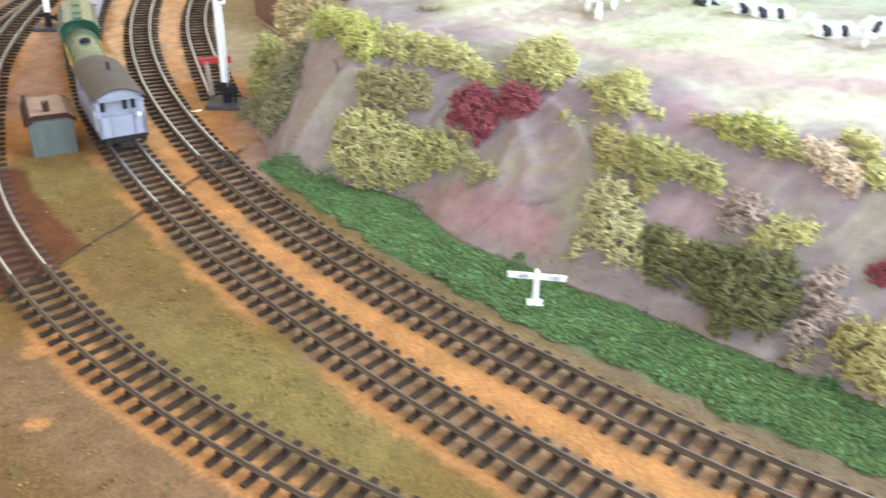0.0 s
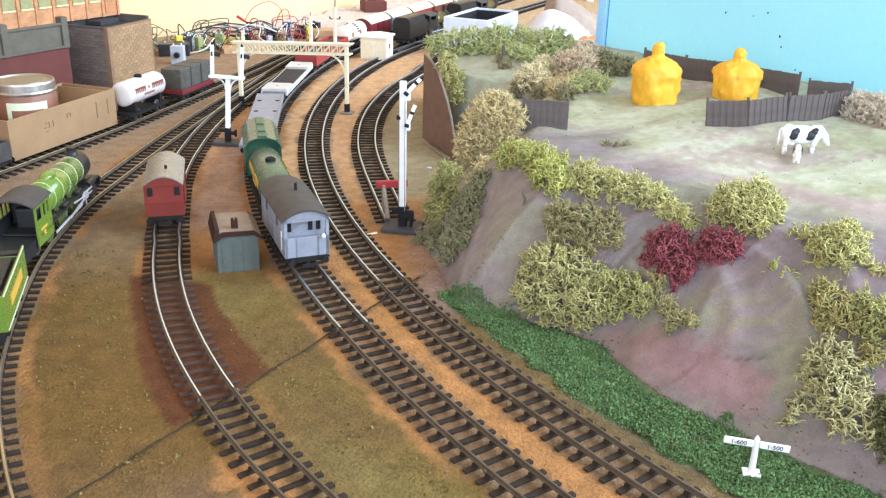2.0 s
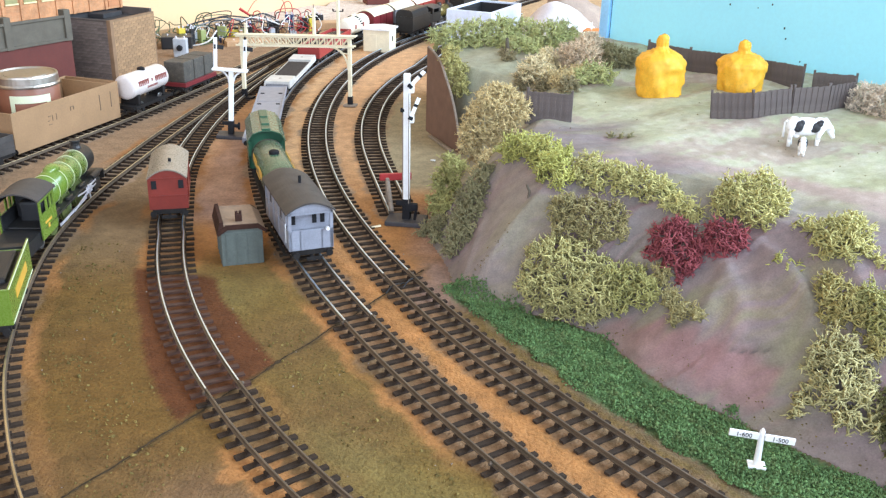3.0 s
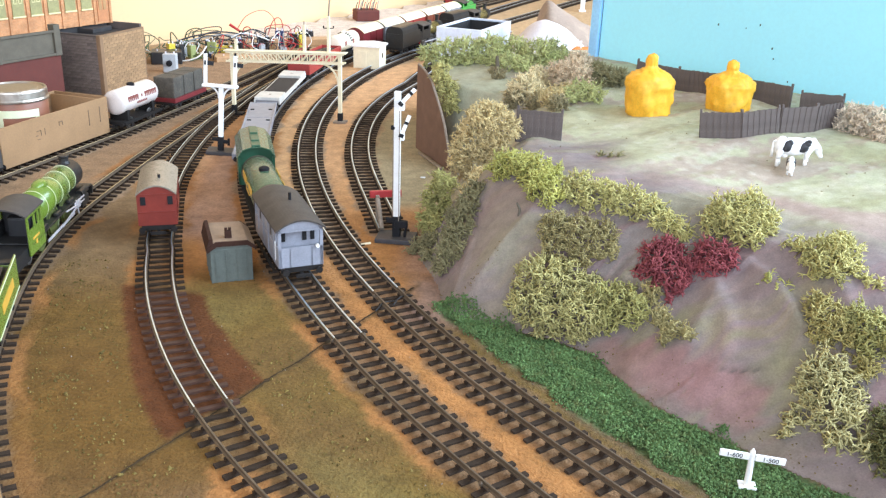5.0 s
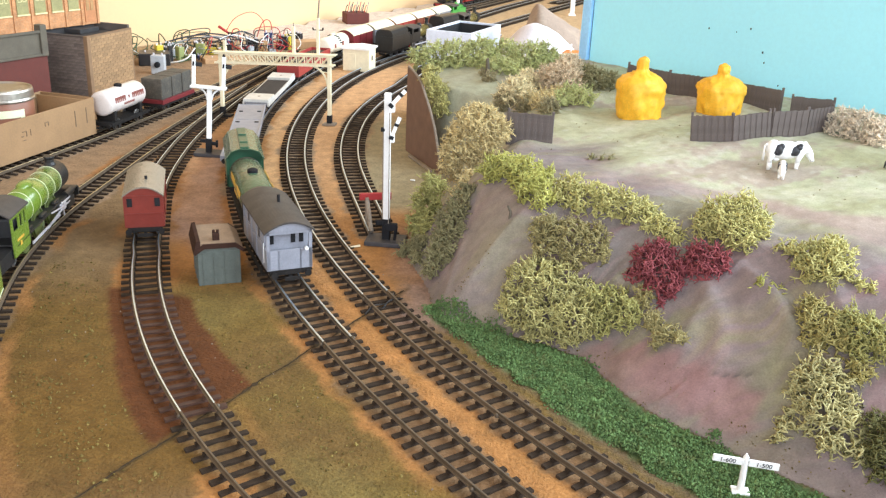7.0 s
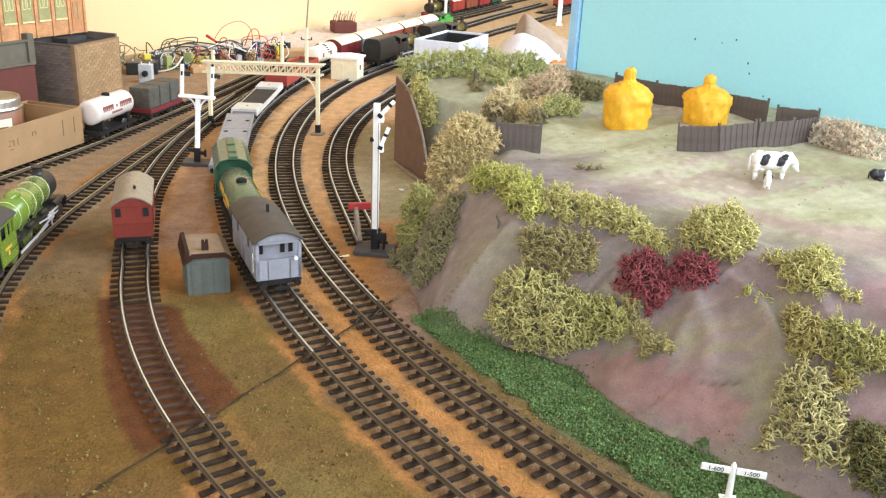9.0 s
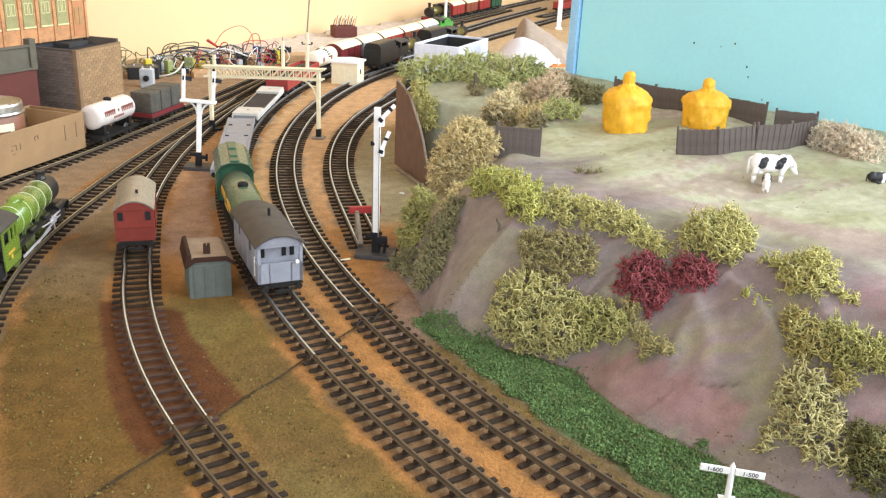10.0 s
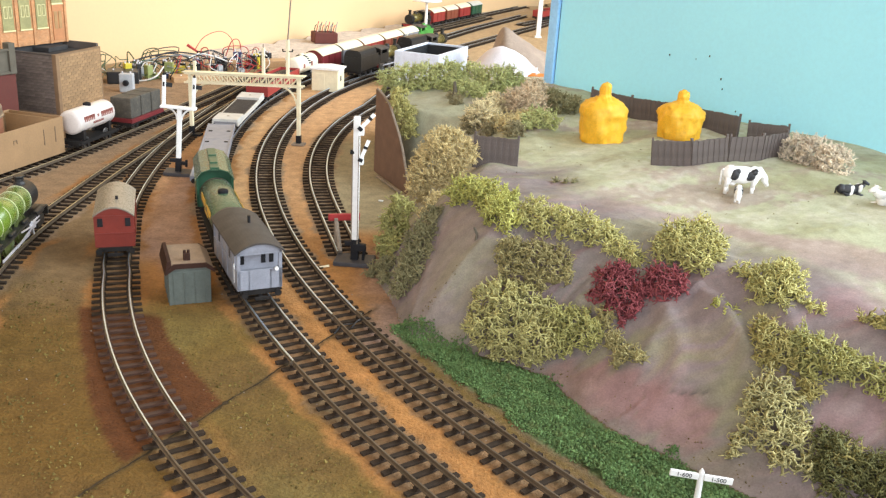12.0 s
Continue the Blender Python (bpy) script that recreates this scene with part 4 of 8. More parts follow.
def grass_strip():
    rng = np.random.RandomState(3)
    spots = []
    ss = FOOT.s
    start = ss[np.argmin(np.hypot(FOOT.p[:, 0] - 0.068, FOOT.p[:, 1] - 0.070))]
    sample = np.column_stack([rng.uniform(start, ss[-1] - 0.12, 104000), rng.uniform(-0.012, 0.056, 104000)])
    c = np.column_stack([np.interp(sample[:, 0], ss, FOOT.p[:, k]) for k in (0, 1)])
    c2 = np.column_stack([np.interp(sample[:, 0] + 0.004, ss, FOOT.p[:, k]) for k in (0, 1)])
    d = c2 - c
    d /= np.linalg.norm(d, axis=1, keepdims=True) + 1e-9
    x, y = c[:, 0] + d[:, 1] * sample[:, 1], c[:, 1] - d[:, 0] * sample[:, 1]
    along = sample[:, 0] - start
    edge = 0.004 * np.sin(along * 90) * np.sin(along * 37 + 1) + 0.003 * np.sin(along * 210)
    loose = rng.normal(size=len(x)) * 0.0018
    inner = 0.0025 * np.sin(along * 70 + 2) + 0.002 * np.sin(along * 190) + loose
    inner = inner - 0.011 * np.clip(1 - along / 0.08, 0, 1) + 0.003 * np.clip(along / 0.1, 0, 1)
    ok = (sample[:, 1] > inner) & (LINE_C.away(x, y) > 0.0262 - edge * 0.5 + loose) & (sample[:, 1] < 0.047 + edge + loose) & (along > 3 * loose)
    rise = np.maximum(hill_height(x[ok], y[ok]), 0)
    clump = fuzz(x[ok], y[ok], 95) + 0.6 * fuzz(x[ok], y[ok], 260, 4.0)
    for px, py, pz, f in zip(x[ok], y[ok], rise, clump):
        tuft = rng.rand() < 0.10
        spots.append((px, py, pz + rng.uniform(0.0001, 0.0009) + 0.0011 * max(f, 0) + 0.0007 * tuft, rng.uniform(0.0004, 0.0008) * (1 + 0.5 * tuft)))
    for _ in range(90):
        px, py = rng.normal(0.2150, 0.0016), rng.normal(-0.0772, 0.0016)
        spots.append((px, py, hill_at(px, py) + rng.uniform(0, 0.0014), rng.uniform(0.0004, 0.0007)))
    return crumbs("grass", "dense green foam grass strip along the hill's foot", spots, M_GRASS, "grass")


def ground_crumbs():
    rng = np.random.RandomState(8)
    n = 15000
    x, y = rng.uniform(-0.27, 0.13, n), rng.uniform(-0.26, 0.12, n)
    free = (LINE_A.away(x, y) > 0.031) & (LINE_B.away(x, y) > 0.028) & (LINE_E.away(x, y) > 0.026) & (x < np.interp(y, LINE_B.p[:, 1], LINE_B.p[:, 0])) & (np.sin(x * 90 + 2) * np.sin(y * 75) + rng.normal(size=n) * 0.5 > -0.2)
    spots = [(px, py, 0.0001, rng.gamma(2.2, 0.00016) + 0.0002) for px, py in zip(x[free], y[free])]
    for _ in range(2600):
        s = rng.uniform(0, FOOT.length)
        c, a = FOOT.at(s), math.radians(FOOT.turn(s))
        u = -rng.beta(1.0, 3.0) * 0.055
        px, py = c.x + math.cos(a) * u, c.y + math.sin(a) * u
        if py < 0.12 and math.sin(px * 160 + 2) * math.sin(py * 140) > -0.1:
            spots.append((px, py, max(0.0, hill_at(px, py)), rng.uniform(0.0003, 0.0007)))
    for _ in range(110):
        px, py = rng.uniform(0.14, 0.44), rng.uniform(0.08, 0.36)
        spots.append((px, py, hill_at(px, py), rng.uniform(0.0003, 0.0007)))
    return crumbs("scatter", "loose olive scatter crumbs glued on the baseboard", spots, M_SPRIG, "scatter")


def pale_crumbs():
    """A few pale grains among the olive scatter."""
    rng = np.random.RandomState(18)
    spots = [(rng.uniform(-0.27, 0.12), rng.uniform(-0.26, 0.12), 0.0003, rng.uniform(0.0003, 0.0006)) for _ in range(130)]
    return crumbs("grit", "pale grit grains scattered on the baseboard", spots, M_TIMBER, "grit")


M_HAY = mat("orange_yellow_plaster", (0.84, 0.46, 0.028), 0.55, 0, 0.12, 80, 600, 0.4)
M_FENCE = mat("dark_grey_fence_plastic", (0.118, 0.095, 0.086), 0.75, 0, 0.2, 150, 900, 0.3)
M_COW_W = mat("white_cow_paint", (0.85, 0.85, 0.83), 0.5, 0, 0.05, 100, 800, 0.1)
M_COW_B = mat("black_cow_paint", (0.02, 0.02, 0.025), 0.5, 0, 0.1, 100, 800, 0.1)
M_WHITE = mat("white_painted_plastic", (0.82, 0.82, 0.80), 0.45, 0, 0.06, 120, 900, 0.1)
M_CREAM = mat("cream_painted_plastic", (0.80, 0.72, 0.50), 0.5, 0, 0.07, 120, 900, 0.1)
M_BLACK = mat("matt_black_plastic", (0.014, 0.014, 0.016), 0.65, 0, 0.2, 150, 900, 0.2, spec=0.2)
M_GREY_BASE = mat("dark_grey_base", (0.050, 0.048, 0.052), 0.6, 0, 0.2, 150, 900, 0.2)
M_RED = mat("red_paint", (0.36, 0.03, 0.03), 0.5, 0, 0.12, 150, 900, 0.1)
M_BROWN = mat("brown_card", (0.175, 0.102, 0.070), 0.8, 0, 0.15, 90, 700, 0.2)
M_SHED = mat("blue_grey_boards", (0.092, 0.107, 0.093), 0.7, 0, 0.15, 160, 900, 0.2)
M_SHED_ROOF = mat("tan_felt_roof", (0.24, 0.165, 0.105), 0.85, 0, 0.16, 120, 900, 0.3)
M_SHED_TRIM = mat("dark_brown_trim", (0.042, 0.020, 0.014), 0.85, 0, 0.2, 150, 900, 0.2, spec=0.15)
M_TIMBER = mat("grey_timber", (0.26, 0.21, 0.16), 0.8, 0, 0.2, 150, 900, 0.3)


def haystack(x, y, r, h, seed):
    """A thatched stack: ragged drum, shoulders and a knob on top."""
    prof = [(0.86, 0.0), (0.93, 0.06), (0.96, 0.2), (1.0, 0.40), (1.05, 0.52), (0.98, 0.60), (0.80, 0.68), (0.55, 0.735), (0.32, 0.77), (0.24, 0.81), (0.25, 0.89), (0.21, 0.96), (0.09, 1.0)]
    fine = []
    for (q0, z0), (q1, z1) in zip(prof, prof[1:]):
        for k in range(3):
            fine.append((q0 + (q1 - q0) * k / 3, z0 + (z1 - z0) * k / 3))
    prof = fine + [prof[-1]]
    seg = 72
    vs, fs = [], []
    for j, (q, z) in enumerate(prof):
        for i in range(seg):
            t = 2 * math.pi * i / seg
            d = Vector((math.cos(t) * q, math.sin(t) * q, z * h / r))
            w = 0.12 * noise.noise(d * 2.6 + Vector((seed * 7, 0, 0))) + 0.05 * noise.noise(d * 8 + Vector((0, seed * 5, 0))) + 0.06 * noise.noise(Vector((d.x * 11, d.y * 11, d.z * 2.2 + seed)))
            w = w * (1 if q > 0.4 else 0.45)
            k = max(0.02, q + w)
            vs.append((k * r * math.cos(t), k * r * math.sin(t), z * h + 0.0012 * noise.noise(d * 9)))
    for j in range(len(prof) - 1):
        for i in range(seg):
            fs.append((j * seg + i, j * seg + (i + 1) % seg, (j + 1) * seg + (i + 1) % seg, (j + 1) * seg + i))
    fs.append(tuple(range((len(prof) - 1) * seg, len(prof) * seg)))
    ob = raw("haystack", vs, fs, M_HAY)
    ob.matrix_basis = pose(x, y, hill_at(x, y) - 0.002)
    return tagged(ob, "bright orange-yellow model haystack on the pale field", "haystack", "haystacks")


def fence_panel(a, b, h=0.022, level=False):
    """Upright boarded fence panel with end posts, standing on the hill."""
    a, b = Vector(a), Vector(b)
    l = (b - a).length
    z0, z1 = hill_at(*a), hill_at(*b)
    if level:
        z0 = z1 = (z0 + z1) / 2
    t = thing("fence_panel", "dark grey boarded fence panel on the field", "fence", Matrix.Translation((a.x, a.y, z0 - 0.001)) @ Matrix.Rotation(math.atan2(b.y - a.y, b.x - a.x), 4, "Z") @ Matrix.Rotation(-math.atan2(z1 - z0, l), 4, "Y"), "fence panels")
    n = max(8, int(l / 0.0024))
    w = l / n
    bm = bmesh.new()
    slab(bm, (w * 0.5, 0, h * 0.49), (w * 1.02, 0.0011, h * 0.97), 0.0)
    me = mesh_of(bm, "board", M_FENCE)
    for i in range(n):
        ob = new("board", me)
        ob.parent = t
        ob.matrix_basis = pose(i * w, (i % 2) * 0.0004, random.uniform(-0.0004, 0.0003))
    for z in (0.25, 0.75):
        bm = bmesh.new()
        slab(bm, (l / 2, 0.0011, h * z), (l, 0.0010, 0.0018))
        part("rail", bm, M_FENCE, t)
    for x in (0, l):
        bm = bmesh.new()
        slab(bm, (x, 0.0012, h * 0.54), (0.0019, 0.0019, h * 1.08), 0.0003)
        part("post", bm, M_FENCE, t)
    return t


def blob(bm, c, s, m=None, seg=12):
    g = bmesh.ops.create_uvsphere(bm, u_segments=seg, v_segments=8, radius=1.0)["verts"]
    t = Matrix.Translation(c) @ Matrix.Diagonal((*s, 1))
    bmesh.ops.transform(bm, matrix=(t @ m) if m else t, verts=g)


def cow(x, y, turn, lying, k=1.0, head_down=True, label="", black=False):
    z = hill_at(x, y)
    t = thing("cow", label or ("white and black plastic cow lying on the field" if lying else "white and black plastic cow grazing on the field"), "cow", pose(x, y, z - (0.0004 if not lying else 0.0015), 0, 0, turn) @ Matrix.Scale(k, 4), "cows")
    up = 0.0 if lying else 0.0075
    hide, spot = (M_COW_B, M_COW_W) if black else (M_COW_W, M_COW_B)
    bm = bmesh.new()
    blob(bm, (-0.001, 0, 0.0058 + up), (0.0125, 0.0056, 0.0064))
    blob(bm, (0.0085, 0, 0.0066 + up), (0.0056, 0.0048, 0.0058))
    blob(bm, (-0.0095, 0, 0.0070 + up), (0.0052, 0.0048, 0.0054))
    blob(bm, (-0.0095, 0, 0.0112 + up), (0.0030, 0.0030, 0.0014))
    rod(bm, (0.0105, 0, 0.0090 + up), (0.0170, 0, (0.0042 if head_down else 0.0125) + up), 0.0042, 10, 0.0022)
    hz = (0.0010 if head_down else 0.0128) + up
    rod(bm, (0.0165, 0, hz + 0.0024), (0.0195 if head_down else 0.0222, 0, hz - 0.0026 if head_down else hz), 0.0023, 10, 0.0014)
    blob(bm, (0.0168, 0, hz + 0.0022), (0.0026, 0.0022, 0.0026))
    for sy in (-1, 1):
        rod(bm, (0.0160, sy * 0.0012, hz + 0.0034), (0.0155, sy * 0.0040, hz + 0.0040), 0.0009, 6, 0.0004)
    if not lying:
        for lx in (-0.0105, 0.0090):
            for sy in (-1, 1):
                fx = lx + sy * 0.0016
                rod(bm, (lx, sy * 0.0028, 0.0115), (fx, sy * 0.0028, 0.0050), 0.0024, 8, 0.0014)
                rod(bm, (fx, sy * 0.0028, 0.0054), (fx + 0.0004, sy * 0.0028, 0.0), 0.0013, 8, 0.0014)
        blob(bm, (-0.0065, 0, 0.0072), (0.0026, 0.0022, 0.0020))
    else:
        for lx in (-0.009, 0.007):
            rod(bm, (lx, -0.0040, 0.0032), (lx + 0.007, -0.0062, 0.0016), 0.0017, 8, 0.0011)
            rod(bm, (lx + 0.007, -0.0062, 0.0016), (lx + 0.003, -0.0070, 0.0012), 0.0011, 8)
    rod(bm, (-0.0138, 0, 0.0100 + up), (-0.0156, 0, 0.0085 + up), 0.0007, 6)
    rod(bm, (-0.0156, 0, 0.0085 + up), (-0.0154, 0, 0.0020 + up * 0.5), 0.0006, 6, 0.0010)
    part("body", bm, hide, t, smooth=True)
    spots = ((-0.0068, 0.0072, 0.0034, 0.0040), (0.0044, 0.0066, 0.0038, 0.0036), (0.0068, 0.0092, 0.0026, 0.0022)) if not black else ((0.0010, 0.0060, 0.0026, 0.0062), (0.0108, 0.0090, 0.0024, 0.0042))
    for sx, sz, r, q in spots:
        for sy in (-1, 1):
            bm = bmesh.new()
            blob(bm, (sx, sy * 0.0036, sz - 0.0006 + up), (r, 0.0024, q))
            blob(bm, (sx + r * 0.5, sy * 0.0036, sz + q * 0.45 + up), (r * 0.6, 0.0021, q * 0.55))
            blob(bm, (sx - r * 0.45, sy * 0.0036, sz - q * 0.5 + up), (r * 0.55, 0.0022, q * 0.6))
            part("patch", bm, spot, t, "white hide patch" if black else "black hide patch", smooth=True)
    return t


def signpost(x, y, turn):
    """White gradient post with two drooping arms."""
    t = thing("gradient_post", "white lineside gradient post with lettered arms", "gradient post", pose(x, y, 0.0005, 0, 0, turn) @ Matrix.Scale(0.76, 4))
    bm = bmesh.new()
    slab(bm, (0, 0, 0.0009), (0.0110, 0.0075, 0.0018), 0.0004)
    part("foot", bm, M_WHITE, t)
    bm = bmesh.new()
    rod(bm, (0, 0, 0.0015), (0, 0, 0.0255), 0.0022, 12, 0.0018)
    rod(bm, (0, 0, 0.0255), (0, 0, 0.0280), 0.0018, 12, 0.0004)
    part("post", bm, M_WHITE, t)
    for side, text in ((-1, "1-600"), (1, "1-500")):
        bm = bmesh.new()
        slab(bm, (side * 0.0108, -0.0010, 0.0225), (0.0180, 0.0018, 0.0044), 0.0004, Matrix.Translation((0, 0, 0.0225)) @ Matrix.Rotation(0.055, 4, "Y") @ Matrix.Translation((0, 0, -0.0225)))
        arm = part("arm", bm, M_WHITE, t, "white arm with black figures")
        letters(text, M_BLACK, arm, pose(side * 0.0108, -0.0021, 0.0225 - side * 0.0006, 90, 3.15, 0), 0.0042)
    return t


def letters(text, material, parent, m, size, name="lettering"):
    """Raised lettering with the built-in font, as a mesh."""
    cu = bpy.data.curves.new(name, "FONT")
    cu.body, cu.size, cu.align_x, cu.align_y, cu.extrude = text, size, "CENTER", "CENTER", size * 0.02
    tmp = bpy.data.objects.new("tmp", cu)
    scene.collection.objects.link(tmp)
    bpy.context.view_layer.update()
    me = bpy.data.meshes.new_from_object(tmp.evaluated_get(bpy.context.evaluated_depsgraph_get()))
    bpy.data.objects.remove(tmp)
    me.materials.clear()
    me.materials.append(material)
    ob = new(name, me)
    ob.parent = parent
    ob.matrix_basis = m
    return ob


def wing_wall():
    """Brown sloping wall at the tunnel end of the hill."""
    t = thing("retaining_wall", "plain brown card retaining wall against the hill", "retaining wall")
    a, b = Vector((0.031, 0.452)), Vector((0.072, 0.362))
    d = b - a
    m = Matrix.Translation((a.x, a.y, 0)) @ Matrix.Rotation(math.atan2(d.y, d.x), 4, "Z")
    top = [(0.0848, 0.0015), (0.0794, 0.0145), (0.0727, 0.027), (0.0642, 0.042), (0.0546, 0.054), (0.0437, 0.0645), (0.0276, 0.079), (0.0106, 0.0855), (-0.0068, 0.089)]
    bm = bmesh.new()
    prism(bm, [(-0.0068, 0), (0.085, 0), *top], -0.0015, 0.0015, m)
    part("card", bm, M_BROWN, t)
    bm = bmesh.new()
    for (x0, z0), (x1, z1) in zip(top, top[1:]):
        rod(bm, m @ Vector((x0, 0, z0)), m @ Vector((x1, 0, z1)), 0.0013, 6)
    part("coping", bm, M_TIMBER, t, "pale plaster edge")
    bm = bmesh.new()
    slab(bm, (0, 0, 0.0018), (0.062, 0.0030, 0.0022), 0.0004)
    ob = part("foot_batten", bm, M_TIMBER, t, "thin wooden batten lying at the wall's foot")
    ob.matrix_basis = pose(0.0445, 0.404, 0, 0, 0, -66)
    return t


wing_wall()
grass_strip()
ground_crumbs()
pale_crumbs()
haystack(0.240, 0.322, 0.0205, 0.056, 1)
haystack(0.312, 0.325, 0.0198, 0.045, 2)
for a, b in (((0.264, 0.224), (0.2935, 0.217)), ((0.2945, 0.217), (0.325, 0.224)), ((0.326, 0.2245), (0.3555, 0.232)), ((0.3565, 0.233), (0.384, 0.254)), ((0.247, 0.430), (0.283, 0.405)), ((0.284, 0.404), (0.318, 0.372)), ((0.319, 0.371), (0.366, 0.325)), ((0.374, 0.318), (0.405, 0.303))):
    fence_panel(a, b, 0.018 if a[0] > 0.37 else 0.022)
fence_panel((0.119, 0.240), (0.154, 0.232), 0.028, True)
cow(0.315, 0.158, 3, False, 1.05)
cow(0.309, 0.144, 250, False, 0.55, label="small white and black plastic calf beside its mother")
cow(0.390, 0.143, 4, True, 0.66, False, "black and white plastic cow lying on the field", True)
cow(0.414, 0.123, -172, True, 0.95, False)
cow(0.425, 0.108, 160, True, 1.0, False)
cow(0.449, 0.062, 175, True, 1.0, False)
cow(0.470, 0.036, -10, False, 1.0)
signpost(0.2150, -0.1228, -8)


# ---------------------------------------------------------------- lineside
def signal_base(t, w=0.030, d=0.018):
    bm = bmesh.new()
    slab(bm, (0, 0, 0.0018), (w, d, 0.0036), 0.0005)
    part("base", bm, M_GREY_BASE, t, "dark grey moulded base")


def semaphore_arm(t, x, z, turn, lift, k, tail=False):
    bm = bmesh.new()
    m = pose(x, -0.003, z, 0, -lift, turn)
    slab(bm, (0.013 * k, 0, 0), (0.026 * k, 0.0010, 0.0056 * k), 0.0003, m)
    if tail:
        for s in (-1, 1):
            slab(bm, (0.0275 * k, 0, s * 0.0016 * k), (0.0045 * k, 0.0010, 0.0022 * k), 0, m)
    arm = part("arm", bm, M_WHITE, t, "white semaphore arm with a black stripe")
    bm = bmesh.new()
    slab(bm, (0.0175 * k, -0.0001, 0), (0.0042 * k, 0.0014, 0.0058 * k), 0, m)
    part("stripe", bm, M_BLACK, arm)
    bm = bmesh.new()
    slab(bm, (-0.003 * k, 0, 0.0), (0.0055 * k, 0.0012, 0.0072 * k), 0.0004, m)
    part("spectacle_plate", bm, M_BLACK, arm)


def tall_signal(x, y, turn):
    t = thing("semaphore_signal", "tall white semaphore signal with two arms beside the siding", "railway signal", pose(x, y, 0, 0, 0, turn) @ pose(0, 0, 0, 0, -0.4, 0))
    signal_base(t, 0.031, 0.022)
    bm = bmesh.new()
    slab(bm, (0, 0, 0.063), (0.0048, 0.0048, 0.110), 0.0005)
    part("post", bm, M_WHITE, t, "white square post")
    bm = bmesh.new()
    slab(bm, (0, 0, 0.011), (0.0062, 0.0060, 0.018), 0.0006)
    slab(bm, (0.004, -0.002, 0.014), (0.010, 0.004, 0.006), 0.0006)
    slab(bm, (-0.005, -0.002, 0.017), (0.006, 0.003, 0.004), 0.0006)
    rod(bm, (0.007, -0.003, 0.004), (0.0085, -0.003, 0.015), 0.0012, 8)
    part("lever_box", bm, M_BLACK, t, "black lever box and weights")
    bm = bmesh.new()
    rod(bm, (-0.0030, -0.001, 0.012), (-0.0030, -0.001, 0.0895), 0.0004, 6)
    rod(bm, (0.0022, -0.0032, 0.012), (0.0022, -0.0032, 0.104), 0.0004, 6)
    part("pull_wire", bm, M_TIMBER, t)
    semaphore_arm(t, 0.0040, 0.1105, 20, 46, 0.53)
    semaphore_arm(t, 0.0040, 0.0865, 20, 68, 0.51, True)
    for z in (0.1065, 0.0835):
        bm = bmesh.new()
        slab(bm, (0.0035, 0.001, z), (0.0036, 0.0036, 0.006), 0.0006)
        part("lamp", bm, M_WHITE, t)
    bm = bmesh.new()
    rod(bm, (-0.0045, -0.001, 0.0905), (-0.0015, -0.001, 0.0905), 0.0018, 10)
    part("pivot", bm, M_BLACK, t)
    return t


def bracket_signal(x, y, turn):
    t = thing("bracket_signal", "white bracket signal with two dolls on a platform", "railway signal", pose(x, y, 0, 0, 3.5, turn))
    signal_base(t, 0.027, 0.020)
    bm = bmesh.new()
    slab(bm, (0, 0, 0.0368), (0.0046, 0.0046, 0.0626), 0.0005)
    part("post", bm, M_WHITE, t, "white square post")
    bm = bmesh.new()
    slab(bm, (0, 0, 0.010), (0.0058, 0.0058, 0.015), 0.0006)
    slab(bm, (0.0055, -0.001, 0.0125), (0.0065, 0.003, 0.0035), 0.0006)
    slab(bm, (-0.0055, -0.001, 0.0145), (0.0065, 0.003, 0.0035), 0.0006)
    rod(bm, (0.008, -0.001, 0.009), (0.008, -0.001, 0.016), 0.0013, 8)
    part("lever_box", bm, M_BLACK, t, "black lever box and weights")
    bm = bmesh.new()
    slab(bm, (-0.001, 0, 0.0690), (0.035, 0.0085, 0.0022), 0.0004)
    part("platform", bm, M_WHITE, t)
    for s in (-1, 1):
        bm = bmesh.new()
        prev = None
        for i in range(7):
            a = math.radians(90 * i / 6)
            p = Vector((s * (0.0022 + 0.011 * (1 - math.cos(a))), 0, 0.0565 + 0.0115 * math.sin(a)))
            if prev:
                rod(bm, prev, p, 0.0009, 6)
            prev = p
        part("brace", bm, M_WHITE, t)
        bm = bmesh.new()
        h = 0.030
        slab(bm, (s * 0.0145 - 0.001, 0, 0.0700 + h / 2), (0.0034, 0.0034, h), 0.0004)
        d = part("doll", bm, M_WHITE, t, "short white doll post")
        bm = bmesh.new()
        lathe(bm, [(0.0006, 0), (0.0016, 0.0006), (0.0004, 0.003)], 8, pose(s * 0.0145 - 0.001, 0, 0.0700 + h))
        part("finial", bm, M_BLACK, d)
        bm = bmesh.new()
        m = pose(s * 0.0145 - 0.001, -0.0028, 0.0700 + h * 0.72, 0, 12, 70)
        slab(bm, (0.008, 0, 0), (0.017, 0.0010, 0.0042), 0.0003, m)
        part("arm", bm, M_BLACK, d, "dark semaphore arm seen edge-on")
    return t


